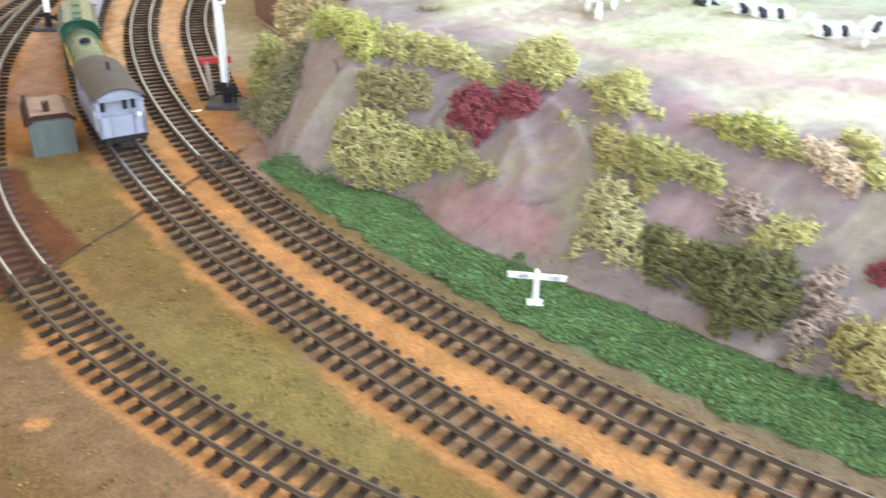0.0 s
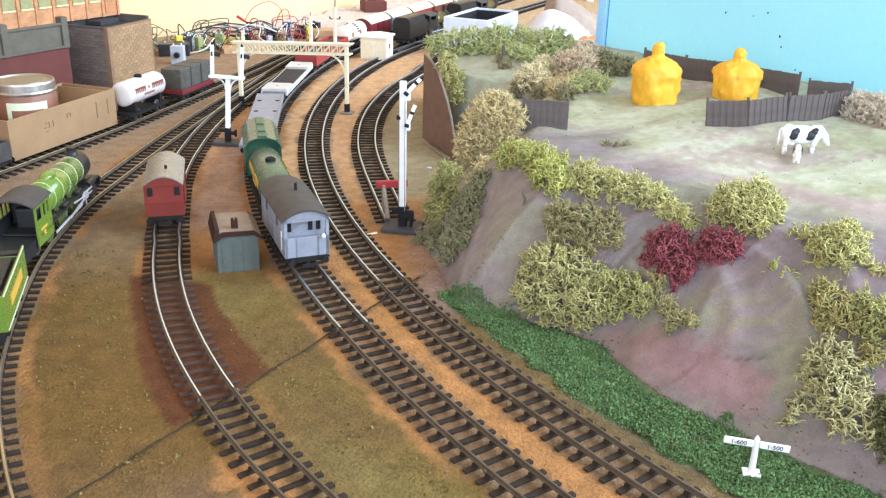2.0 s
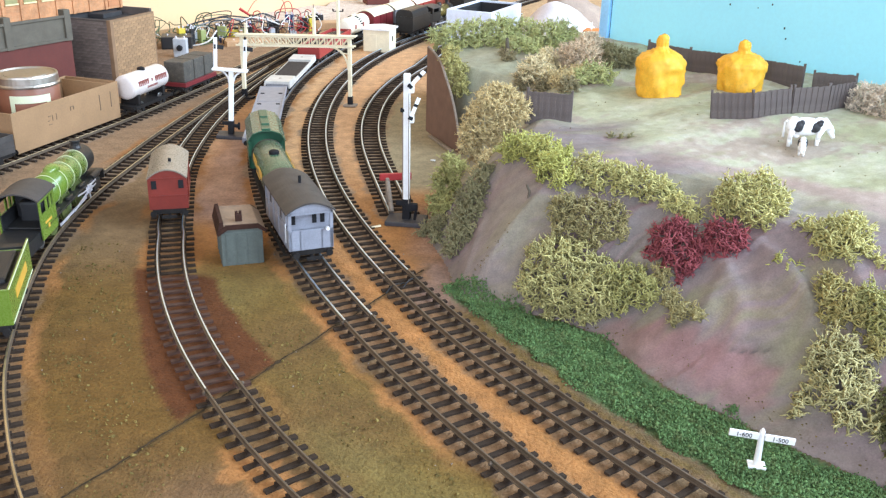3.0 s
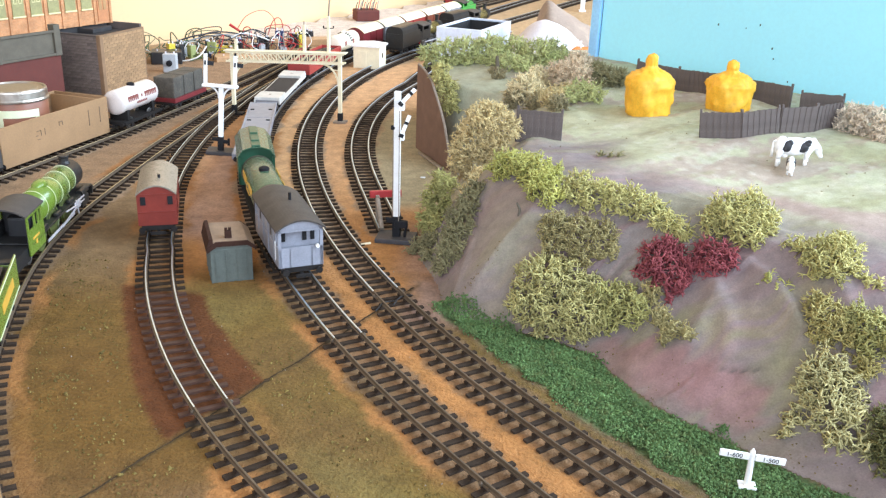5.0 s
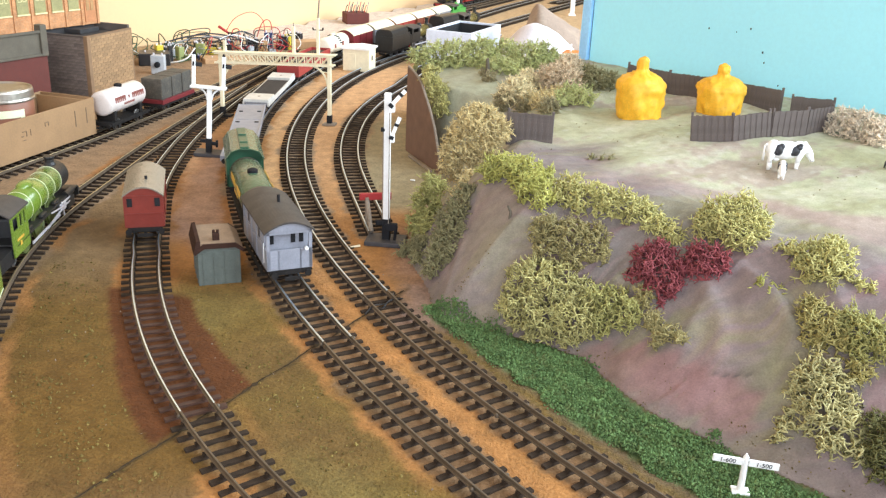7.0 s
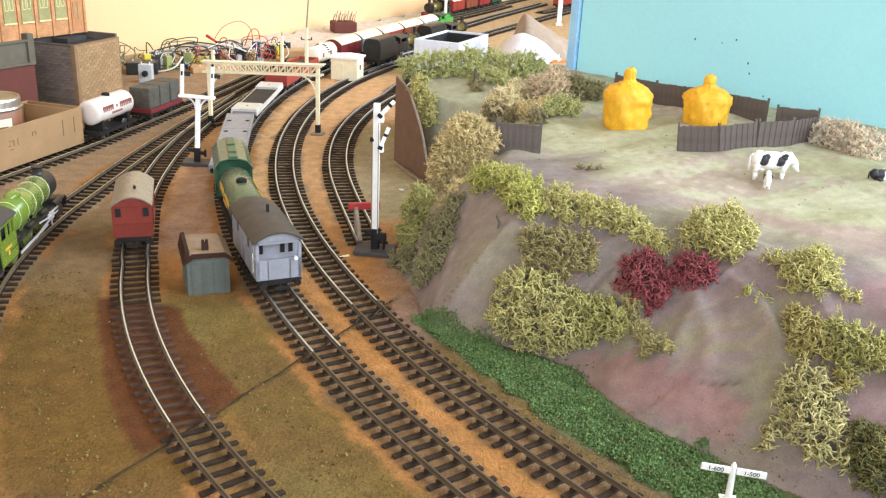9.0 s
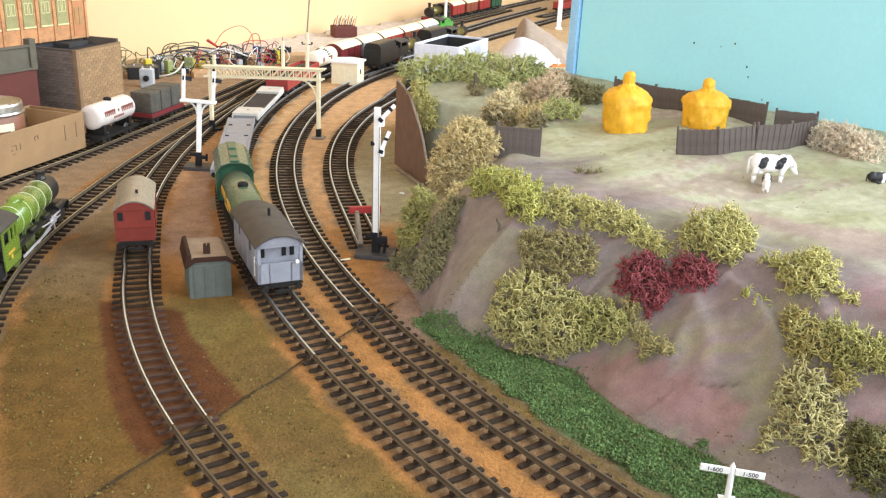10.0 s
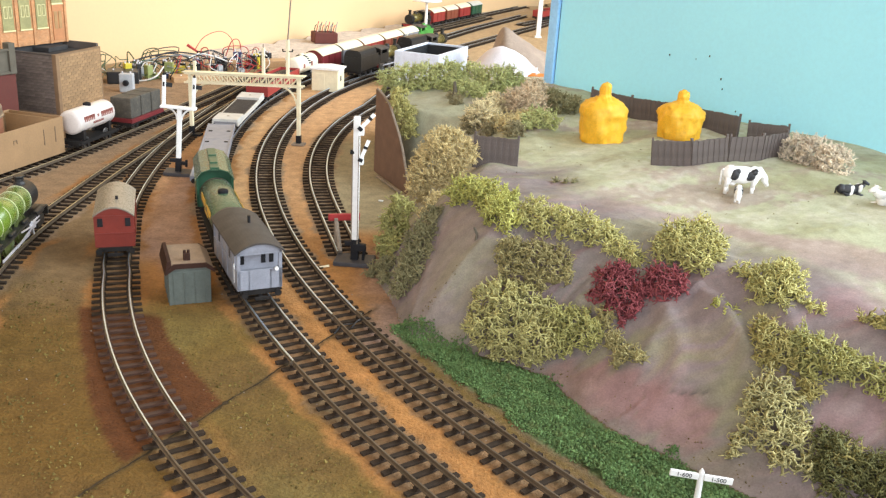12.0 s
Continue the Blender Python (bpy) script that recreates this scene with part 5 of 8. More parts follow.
def signal_gantry():
    """Cream lattice gantry that spans two tracks."""
    a, b = Vector((-0.1955, 0.575, 0)), Vector((-0.0665, 0.553, 0))
    d = b - a
    L = d.length
    t = thing("signal_gantry", "cream lattice signal gantry spanning the curved tracks", "signal gantry", pose(a.x, a.y, 0, 0, 0, math.degrees(math.atan2(d.y, d.x))))
    z0, z1 = 0.064, 0.0745
    for x in (0, L):
        bm = bmesh.new()
        slab(bm, (x, 0, 0.0375 - 0.020 * x), (0.0042, 0.0042, 0.071 + 0.040 * x), 0.0004)
        p = part("post", bm, M_CREAM, t)
        bm = bmesh.new()
        slab(bm, (x, 0, 0.006 - 0.04 * x), (0.0056, 0.0056, 0.012), 0.0005)
        part("post_shoe", bm, M_BLACK, p, "black post shoe")
        bm = bmesh.new()
        slab(bm, (x + (0.004 if x == 0 else 0), 0.0, 0.0016 - 0.04 * x), (0.015, 0.011, 0.0024), 0.0004)
        part("foot_plate", bm, M_TIMBER if x else M_BLACK, p)
    for y in (-0.004, 0.004):
        bm = bmesh.new()
        for z in (z0, z1):
            slab(bm, (L / 2, y, z), (L + 0.012, 0.0010, 0.0022), 0)
        n = 14
        for i in range(n):
            x0, x1 = L * i / n, L * (i + 1) / n
            if i < n / 2:
                rod(bm, (x0, y, z1), (x1, y, z0), 0.0006, 5)
            else:
                rod(bm, (x0, y, z0), (x1, y, z1), 0.0006, 5)
            slab(bm, (x1, y, (z0 + z1) / 2), (0.0010, 0.0008, z1 - z0))
        part("lattice_girder", bm, M_CREAM, t)
    bm = bmesh.new()
    slab(bm, (L / 2, 0, z1 + 0.0014), (L + 0.016, 0.011, 0.0012), 0.0003)
    part("walkway", bm, M_CREAM, t)
    for x, s in ((0, 1), (L, -1)):
        bm = bmesh.new()
        prev = None
        for i in range(9):
            q = math.radians(90 * i / 8)
            p = Vector((x + s * (0.002 + 0.021 * (1 - math.cos(q))), 0, 0.038 + 0.025 * math.sin(q)))
            if prev:
                rod(bm, prev, p, 0.0012, 6)
            prev = p
        for q in (0.35, 0.7):
            rod(bm, (x, 0, 0.040 + 0.022 * q), (x + s * 0.021 * q * 0.75, 0, 0.040 + 0.024 * q), 0.0007, 5)
        part("knee_brace", bm, M_CREAM, t)
    for x, h in ((0.006, 0.012), (L * 0.68, 0.030), (L * 0.90, 0.040)):
        bm = bmesh.new()
        slab(bm, (x, 0, z1 + h / 2 + 0.002), (0.0034, 0.0034, h), 0.0004)
        d_ = part("doll", bm, M_CREAM, t, "cream doll post")
        bm = bmesh.new()
        slab(bm, (x, 0, z1 + h * 0.72), (0.0120, 0.0016, 0.0009))
        for s in (-1, 1):
            blob(bm, (x + s * 0.0058, 0, z1 + h * 0.76), (0.0010, 0.0010, 0.0013), None, 8)
        part("lamp_bar", bm, M_BLACK, d_)
        if h > 0.011:
            bm = bmesh.new()
            rod(bm, (x, 0, z1 + h), (x + 0.004 * (h > 0.035), 0, z1 + h + (0.050 if h > 0.035 else 0.006)), 0.0009 if h > 0.035 else 0.0006, 6)
            part("mast", bm, M_TIMBER, d_)
    rise = Matrix(((1, 0, 0, 0), (0, 1, 0, 0), (0.04, 0, 1, 0), (0, 0, 0, 1)))
    for ob in t.children_recursive:
        ob.data.transform(rise)
    return t


def buffer_stop(line):
    s = 0.012
    c, turn = line.at(s), line.turn(s)
    t = thing("buffer_stop", "small buffer stop with a red beam at the siding's end", "buffer stop", pose(c.x, c.y, 0.0058, 0, 0, turn + 180))
    bm = bmesh.new()
    slab(bm, (0, -0.0135, 0.0200), (0.0262, 0.0030, 0.0058), 0.0005)
    part("beam", bm, M_RED, t, "red cross beam")
    for sx in (-0.0070, 0.0070):
        bm = bmesh.new()
        slab(bm, (sx, -0.0110, 0.0092), (0.0030, 0.0028, 0.021), 0.0004)
        part("upright", bm, M_TIMBER, t)
        bm = bmesh.new()
        rod(bm, (sx, -0.0105, 0.0165), (sx, 0.0115, -0.0012), 0.0020, 8)
        part("stay", bm, M_TIMBER, t)
    return t


def platelayers_hut(x, y, turn):
    """Small boarded hut with dark eaves trims, a darkened left roof side and a chimney."""
    t = thing("platelayers_hut", "small blue-grey lineside hut with a tan roof", "hut", pose(x, y, 0, 0, 0, turn))
    W, D, H = 0.0285, 0.036, 0.0245
    bm = bmesh.new()
    slab(bm, (0, 0, H / 2), (W, D, H), 0.0004)
    prism(bm, [(-W / 2 + 0.0002, H - 0.001), (W / 2 - 0.0002, H - 0.001), (W / 2 - 0.003, H + 0.0044), (-W / 2 + 0.004, H + 0.0048)], -D / 2 + 0.0002, D / 2 - 0.0002)
    part("wall", bm, M_SHED, t)
    bm = bmesh.new()
    slab(bm, (0, 0, H / 2), (0.0006, 0.0008, H - 0.001))
    me = mesh_of(bm, "batten", M_SHED)
    for i in range(4):
        ob = new("batten", me)
        ob.parent = t
        ob.matrix_basis = pose(-W / 2 + W * (i + 0.5) / 4, -D / 2, 0)
    for i in range(4):
        ob = new("batten", me)
        ob.parent = t
        ob.matrix_basis = pose(-W / 2, -D / 2 + D * (i + 0.5) / 4, 0, 0, 0, 90)
    # low flat-topped roof with steep sides over a brown trim
    top = [(-W / 2 + 0.0022, H + 0.0052), (W / 2 - 0.0032, H + 0.0046), (W / 2 - 0.0032, H + 0.0060), (-W / 2 + 0.0022, H + 0.0066)]
    bm = bmesh.new()
    prism(bm, top, -D / 2 - 0.001, D / 2 + 0.002)
    part("roof", bm, M_SHED_ROOF, t, "tan felt roof")
    bm = bmesh.new()
    prism(bm, [(W / 2 - 0.0032, H + 0.0046), (W / 2 + 0.0020, H + 0.0004), (W / 2 + 0.0020, H + 0.0016), (W / 2 - 0.0032, H + 0.0060)], -D / 2 - 0.001, D / 2 + 0.002)
    part("roof_side", bm, M_SHED_ROOF, t)
    # left side in the dark trim brown, its shade put into the colour
    bm = bmesh.new()
    prism(bm, [(-W / 2 + 0.0022, H + 0.0052), (-W / 2 + 0.0022, H + 0.0086), (-W / 2 - 0.0002, H + 0.0084), (-W / 2 - 0.0026, H - 0.0006), (-W / 2 - 0.0010, H - 0.0008)], -D / 2 - 0.0014, D / 2 + 0.0024)
    part("shaded_roof_side", bm, M_SHED_TRIM, t, "dark brown left roof side with painted-in shade")
    for y0 in (-D / 2 - 0.0022, D / 2 + 0.0006):
        bm = bmesh.new()
        prism(bm, [(-W / 2 - 0.0020, H - 0.0014), (-W / 2 + 0.0046, H + 0.0030), (W / 2 - 0.0034, H + 0.0028), (W / 2 + 0.0024, H - 0.0010), (W / 2 + 0.0024, H + 0.0014), (W / 2 - 0.0030, H + 0.0060), (-W / 2 + 0.0040, H + 0.0064), (-W / 2 - 0.0020, H + 0.0014)], y0, y0 + 0.0016)
        part("eaves_board", bm, M_SHED_TRIM, t)
    bm = bmesh.new()
    slab(bm, (-0.001, -D / 2 + 0.006, H + 0.0085), (0.0046, 0.0032, 0.006), 0.0004)
    for sx in (-0.0013, 0.0013):
        rod(bm, (-0.001 + sx, -D / 2 + 0.006, H + 0.011), (-0.001 + sx, -D / 2 + 0.006, H + 0.0135), 0.0010, 8)
    part("chimney", bm, M_SHED_TRIM, t, "twin-pot brown chimney")
    return t


def relay_hut(x, y, turn):
    t = thing("relay_hut", "cream concrete lineside hut with a small window", "hut", pose(x, y, 0, 0, 0, turn))
    bm = bmesh.new()
    slab(bm, (0, 0, 0.0165), (0.041, 0.038, 0.033), 0.0005)
    part("wall", bm, M_CREAM, t)
    bm = bmesh.new()
    prism(bm, [(-0.0232, 0.0325), (0.0232, 0.0325), (0.0232, 0.0345), (0.0, 0.0364), (-0.0232, 0.0345)], -0.0215, 0.0215)
    part("roof", bm, M_WHITE, t, "off-white shallow pitched roof")
    bm = bmesh.new()
    slab(bm, (0.0206, -0.002, 0.019), (0.0008, 0.0055, 0.0075))
    w = part("window", bm, M_BLACK, t, "small dark window")
    bm = bmesh.new()
    for dz in (-0.0043, 0.0043):
        slab(bm, (0.0209, -0.002, 0.019 + dz), (0.0010, 0.0070, 0.0010))
    part("frame", bm, M_CREAM, w)
    bm = bmesh.new()
    slab(bm, (-0.006, -0.0192, 0.0135), (0.0115, 0.0008, 0.0255), 0.0002)
    part("door", bm, M_CREAM, t, "cream plank door")
    return t


tall_signal(0.0262, 0.1835, -6)
bracket_signal(-0.170, 0.408, 4)
signal_gantry()
buffer_stop(LINE_D)
platelayers_hut(-0.0870, 0.1066, 20)
relay_hut(-0.0685, 0.9155, -10)


# ---------------------------------------------------------------- rolling stock
M_TYRE = mat("worn_wheel_metal", (0.30, 0.29, 0.28), 0.35, 0.9, 0.15, 150, 900, 0.1)
M_FRAME = mat("sooty_underframe", (0.018, 0.016, 0.015), 0.75, 0, 0.25, 150, 900, 0.25, spec=0.2)
M_WAGON_RED = mat("bauxite_red_body", (0.30, 0.040, 0.030), 0.45, 0, 0.1, 120, 900, 0.1)
M_VAN_RED = mat("branch_van_red", (0.30, 0.034, 0.028), 0.45, 0, 0.1, 120, 900, 0.1)
M_MAROON = mat("maroon_body", (0.17, 0.022, 0.026), 0.4, 0, 0.12, 120, 900, 0.1)
M_BAUXITE = mat("brown_body", (0.24, 0.065, 0.035), 0.45, 0, 0.12, 120, 900, 0.1)
M_GREY = mat("wagon_grey_body", (0.22, 0.22, 0.235), 0.5, 0, 0.1, 120, 900, 0.1)
M_PALE_GREY = mat("pale_grey_body", (0.25, 0.26, 0.30), 0.5, 0, 0.1, 120, 900, 0.1)
M_ROOF_CREAM = mat("cream_van_roof", (0.80, 0.72, 0.50), 0.5, 0, 0.06, 100, 900, 0.1)
M_BRANCH_RED = mat("branch_coach_red", (0.18, 0.027, 0.018), 0.4, 0, 0.1, 120, 900, 0.1)
M_ROOF_WHITE = mat("dull_white_roof", (0.55, 0.54, 0.50), 0.5, 0, 0.1, 100, 900, 0.1)
M_ROOF_STONE = mat("stone_grey_coach_roof", (0.215, 0.192, 0.152), 0.32, 0, 0.12, 100, 900, 0.1)
M_ROOF_DARK = mat("sooty_roof", (0.062, 0.055, 0.050), 0.6, 0, 0.2, 100, 900, 0.15, spec=0.3)
M_TANK_WHITE = mat("white_tank_plastic", (0.68, 0.62, 0.58), 0.35, 0, 0.05, 100, 900, 0.05)
M_TANK_CREAM = mat("cream_tank_plastic", (0.82, 0.76, 0.60), 0.35, 0, 0.06, 100, 900, 0.05)
M_GREEN_DARK = mat("dark_green_body", (0.022, 0.085, 0.045), 0.38, 0, 0.12, 100, 900, 0.1)
M_GREEN_TANK = mat("bottle_green_tank", (0.05, 0.105, 0.06), 0.26, 0, 0.12, 100, 900, 0.1)
M_APPLE = mat("apple_green_paint", (0.135, 0.205, 0.026), 0.28, 0, 0.04, 100, 900, 0.02, coat=0.3)
M_LOCO_GREEN = mat("bright_loco_green", (0.06, 0.28, 0.05), 0.35, 0, 0.1, 100, 900, 0.05)
M_LOCO_BLACK = mat("satin_black_paint", (0.022, 0.021, 0.020), 0.38, 0, 0.2, 100, 900, 0.1, spec=0.3)
M_WHEEL_GREEN = mat("grimy_wheel_green", (0.085, 0.105, 0.028), 0.5, 0, 0.3, 200, 900, 0.2)
M_BRASSY = mat("oily_olive_boiler", (0.16, 0.125, 0.035), 0.3, 0.35, 0.2, 100, 900, 0.1)
M_LINING = mat("white_lining", (0.70, 0.74, 0.50), 0.4, 0, 0.05, 100, 900, 0.0)
M_GOLD = mat("yellow_lettering", (0.62, 0.36, 0.05), 0.4, 0, 0.1, 100, 900, 0.0)
M_LETTER_RED = mat("faded_red_lettering", (0.27, 0.085, 0.065), 0.5, 0, 0.1, 100, 900, 0.0)
M_COAL = mat("coal", (0.012, 0.012, 0.013), 0.5, 0, 0.3, 300, 1500, 0.6)
M_SILVER = mat("bright_rods", (0.80, 0.79, 0.84), 0.42, 0.6, 0.1, 100, 900, 0.05)
RAIL_TOP = 0.0058


def axle(t, y, r=0.0063):
    bm = bmesh.new()
    rod(bm, (-0.0105, y, RAIL_TOP + r), (0.0105, y, RAIL_TOP + r), 0.0010, 8)
    a = part("axle", bm, M_FRAME, t)
    for s in (-1, 1):
        bm = bmesh.new()
        lathe(bm, [(r * 0.2, -0.0012), (r + 0.0007, -0.0012), (r + 0.0007, -0.0006), (r, -0.0004), (r, 0.0014), (r * 0.8, 0.0014), (r * 0.76, 0.0006), (r * 0.25, 0.0008), (r * 0.2, 0.0018)], 20, pose(s * 0.0083, y, RAIL_TOP + r, 0, 90 * s, 0))
        part("wheel", bm, M_TYRE, a)


def running_gear(t, L, W, wheel_y=None, z=0.0155):
    """Solebars, headstocks, axleboxes, wheels, buffers and couplings under a wagon of length L."""
    wheel_y = wheel_y or (L * 0.29,)
    bm = bmesh.new()
    for s in (-1, 1):
        slab(bm, (s * (W / 2 - 0.003), 0, z - 0.0018), (0.0016, L * 0.98, 0.0036), 0.0002)
    slab(bm, (0, 0, z - 0.0008), (W * 0.9, L * 0.97, 0.0014))
    for s in (-1, 1):
        slab(bm, (0, s * (L / 2 - 0.0008), z - 0.0018), (W * 0.9, 0.0016, 0.0040), 0.0002)
    part("underframe", bm, M_FRAME, t)
    for wy in wheel_y:
        for e in (-1, 1):
            axle(t, e * wy)
            for s in (-1, 1):
                bm = bmesh.new()
                slab(bm, (s * (W / 2 - 0.0035), e * wy, RAIL_TOP + 0.0055), (0.0022, 0.0048, 0.0070), 0.0004)
                slab(bm, (s * (W / 2 - 0.0030), e * wy, RAIL_TOP + 0.0090), (0.0016, 0.0125, 0.0012), 0.0002)
                part("axlebox", bm, M_FRAME, t)
    for e in (-1, 1):
        for s in (-1, 1):
            bm = bmesh.new()
            rod(bm, (s * 0.0115, e * L / 2, z - 0.002), (s * 0.0115, e * (L / 2 + 0.0040), z - 0.002), 0.0011, 8)
            rod(bm, (s * 0.0115, e * (L / 2 + 0.0040), z - 0.002), (s * 0.0115, e * (L / 2 + 0.0048), z - 0.002), 0.0024, 12)
            part("buffer", bm, M_FRAME, t)
        bm = bmesh.new()
        slab(bm, (0, e * (L / 2 + 0.0035), RAIL_TOP + 0.0052), (0.0022, 0.0095, 0.0010))
        slab(bm, (0, e * (L / 2 + 0.0075), RAIL_TOP + 0.0062), (0.0110, 0.0010, 0.0026), 0.0002)
        part("coupling", bm, M_FRAME, t, "black tension-lock coupling")


def bowed_roof(L, W, z, rise, over=0.0012, n=22):
    """Outline and extrusion of a shallow arched roof."""
    bm = bmesh.new()
    out = []
    for i in range(n + 1):
        a = -1 + 2 * i / n
        out.append((a * (W / 2 + over), z + rise * (1 - a * a)))
    low = [(x, zz - 0.0011) for x, zz in reversed(out)]
    prism(bm, out + low, -L / 2 - over, L / 2 + over)
    return bm


def on_line(line, s):
    c = line.at(s)
    return pose(c.x, c.y, 0, 0, 0, line.turn(s))


def goods_van(m, label, body_mat, roof_mat, L=0.075, W=0.0305, eave=0.0385, rise=0.0080, end_windows=False, mark=None, side_doors=True):
    t = thing("goods_van", label, "railway van", m, "vans and wagons")
    running_gear(t, L, W)
    z0 = 0.0155
    bm = bmesh.new()
    out = [(-W / 2, z0), (W / 2, z0), (W / 2, eave)]
    out += [((1 - 2 * i / 8) * W / 2, eave + (rise - 0.0006) * (1 - (1 - 2 * i / 8) ** 2)) for i in range(1, 8)] + [(-W / 2, eave)]
    prism(bm, out, -L / 2, L / 2)
    body = part("body", bm, body_mat, t)
    bm = bowed_roof(L, W, eave, rise)
    part("roof", bm, roof_mat, t, smooth=False)
    for s in (-1, 1):
        bm = bmesh.new()
        for y in (-L / 2 + 0.0008, -L * 0.16, L * 0.16, L / 2 - 0.0008):
            slab(bm, (s * (W / 2 + 0.0003), y, (z0 + eave) / 2), (0.0009, 0.0014, eave - z0))
        slab(bm, (s * (W / 2 + 0.0003), 0, z0 + 0.0008), (0.0009, L, 0.0014))
        part("side_framing", bm, body_mat, body)
        if side_doors:
            bm = bmesh.new()
            slab(bm, (s * (W / 2 + 0.0004), 0, (z0 + eave) / 2 - 0.0005), (0.0008, L * 0.27, (eave - z0) * 0.86), 0.0002)
            part("door", bm, body_mat, body)
    for e in (-1, 1):
        for x in () if end_windows else (-W / 2 + 0.0008, -0.0055, 0.0055, W / 2 - 0.0008):
            bm = bmesh.new()
            slab(bm, (x, e * (L / 2 + 0.0003), (z0 + eave) / 2), (0.0013, 0.0009, eave - z0))
            part("end_post", bm, body_mat, body)
        if end_windows:
            for z, hgt in ((z0 + 0.0108, 0.0006), (eave - 0.0002, 0.0008)):
                bm = bmesh.new()
                slab(bm, (0, e * (L / 2 + 0.0004), z), (W, 0.0010, hgt))
                part("end_rail", bm, body_mat, body)
        if end_windows:
            for sx in (-1, 1):
                bm = bmesh.new()
                slab(bm, (sx * 0.0098, e * (L / 2 + 0.0001), eave - 0.0052), (0.0038, 0.0010, 0.0064))
                part("end_window", bm, M_BLACK, body, "dark end window opening")
    if end_windows:
        bm = bmesh.new()
        rod(bm, (0.002, -L * 0.2, eave + rise - 0.001), (0.002, -L * 0.2, eave + rise + 0.0022), 0.0011, 10)
        part("roof_vent", bm, M_BLACK, t)
    if mark:
        for s in (-1, 1):
            bm = bmesh.new()
            for y, z, l, h in mark:
                slab(bm, (s * (W / 2 + 0.0009), y, z), (0.0003, l, h))
            part("marking", bm, M_LINING, body, "small pale side markings")
    return t


def brake_van(m):
    L, W = 0.078, 0.031
    t = thing("brake_van", "pale grey brake van with a sooty arched roof and shallow verandas", "brake van", m, "vans and wagons")
    running_gear(t, L, W)
    z0, eave = 0.0155, 0.0430
    bulk = L / 2 - 0.0075
    bm = bmesh.new()
    slab(bm, (0, 0, (z0 + eave) / 2), (W - 0.0016, 2 * bulk, eave - z0), 0.0003)
    body = part("body", bm, M_PALE_GREY, t)
    for e in (-1, 1):
        y = e * (L / 2 - 0.0007)
        bm = bmesh.new()
        slab(bm, (0, y, z0 + 0.0072), (W, 0.0014, 0.0144), 0.0002)
        for x in (-0.0075, 0.0075):
            slab(bm, (x, y - e * 0.0002, z0 + 0.0072), (0.0010, 0.0018, 0.0140))
        for x in (-W / 2 + 0.0011, W / 2 - 0.0011):
            slab(bm, (x, y, (z0 + eave) / 2), (0.0022, 0.0014, eave - z0))
        slab(bm, (0, y, eave - 0.0010), (W, 0.0014, 0.0020))
        prism(bm, [(-W / 2, eave - 0.0004), (W / 2, eave - 0.0004), (W * 0.3, eave + 0.0036), (0, eave + 0.0056), (-W * 0.3, eave + 0.0036)], y - 0.0007, y + 0.0007)
        part("veranda_end", bm, M_PALE_GREY, t)
        for x, w in ((-0.0108, 0.0034), (0.0042, 0.0030), (0.0098, 0.0030)):
            bm = bmesh.new()
            slab(bm, (x, e * bulk, eave - 0.0066), (w, 0.0012, 0.0088))
            part("end_window", bm, M_BLACK, body, "dark end window")
        bm = bmesh.new()
        rod(bm, (W / 2 - 0.0042, e * (L / 2), z0 + 0.0146), (W / 2 - 0.0042, e * (L / 2 + 0.0022), z0 + 0.0146), 0.0013, 10)
        part("tail_lamp", bm, M_WHITE, t, "small white tail lamp")
    for s in (-1, 1):
        bm = bmesh.new()
        slab(bm, (s * (W / 2 - 0.0004), 0, z0 + 0.0070), (0.0010, L - 0.0016, 0.0140), 0.0002)
        slab(bm, (s * (W / 2 - 0.0004), 0, eave - 0.006), (0.0010, 2 * bulk - 0.001, 0.0115))
        slab(bm, (s * (W / 2 - 0.0004), 0, eave - 0.0008), (0.0010, L - 0.0016, 0.0016))
        part("side_sheet", bm, M_PALE_GREY, t)
        for y in (-0.017, 0.017):
            bm = bmesh.new()
            slab(bm, (s * (W / 2 + 0.0001), y, eave - 0.0070), (0.0007, 0.0036, 0.0062))
            part("side_window", bm, M_GREY_BASE, body, "small dull side window")
        for y in (-0.026, -0.008, 0.008, 0.026):
            bm = bmesh.new()
            slab(bm, (s * (W / 2 + 0.0002), y, (z0 + eave) / 2), (0.0006, 0.0010, eave - z0 - 0.001))
            part("side_post", bm, M_PALE_GREY, body)
        bm = bmesh.new()
        slab(bm, (s * (W / 2 + 0.001), 0, 0.0105), (0.0022, L * 0.8, 0.0010))
        part("step_board", bm, M_FRAME, t)
        bm = bmesh.new()
        rod(bm, (s * (W / 2 + 0.0006), -bulk - 0.0006, z0 + 0.004), (s * (W / 2 + 0.0006), -bulk - 0.0006, z0 + 0.018), 0.0003, 6)
        part("handrail", bm, M_WHITE, t)
    part("roof", bowed_roof(L, W, eave, 0.0068, 0.0018, 16), M_ROOF_DARK, t)
    bm = bmesh.new()
    rod(bm, (0.003, 0.004, eave + 0.005), (0.003, 0.004, eave + 0.0118), 0.0011, 10)
    part("stove_pipe", bm, M_BLACK, t)
    return t


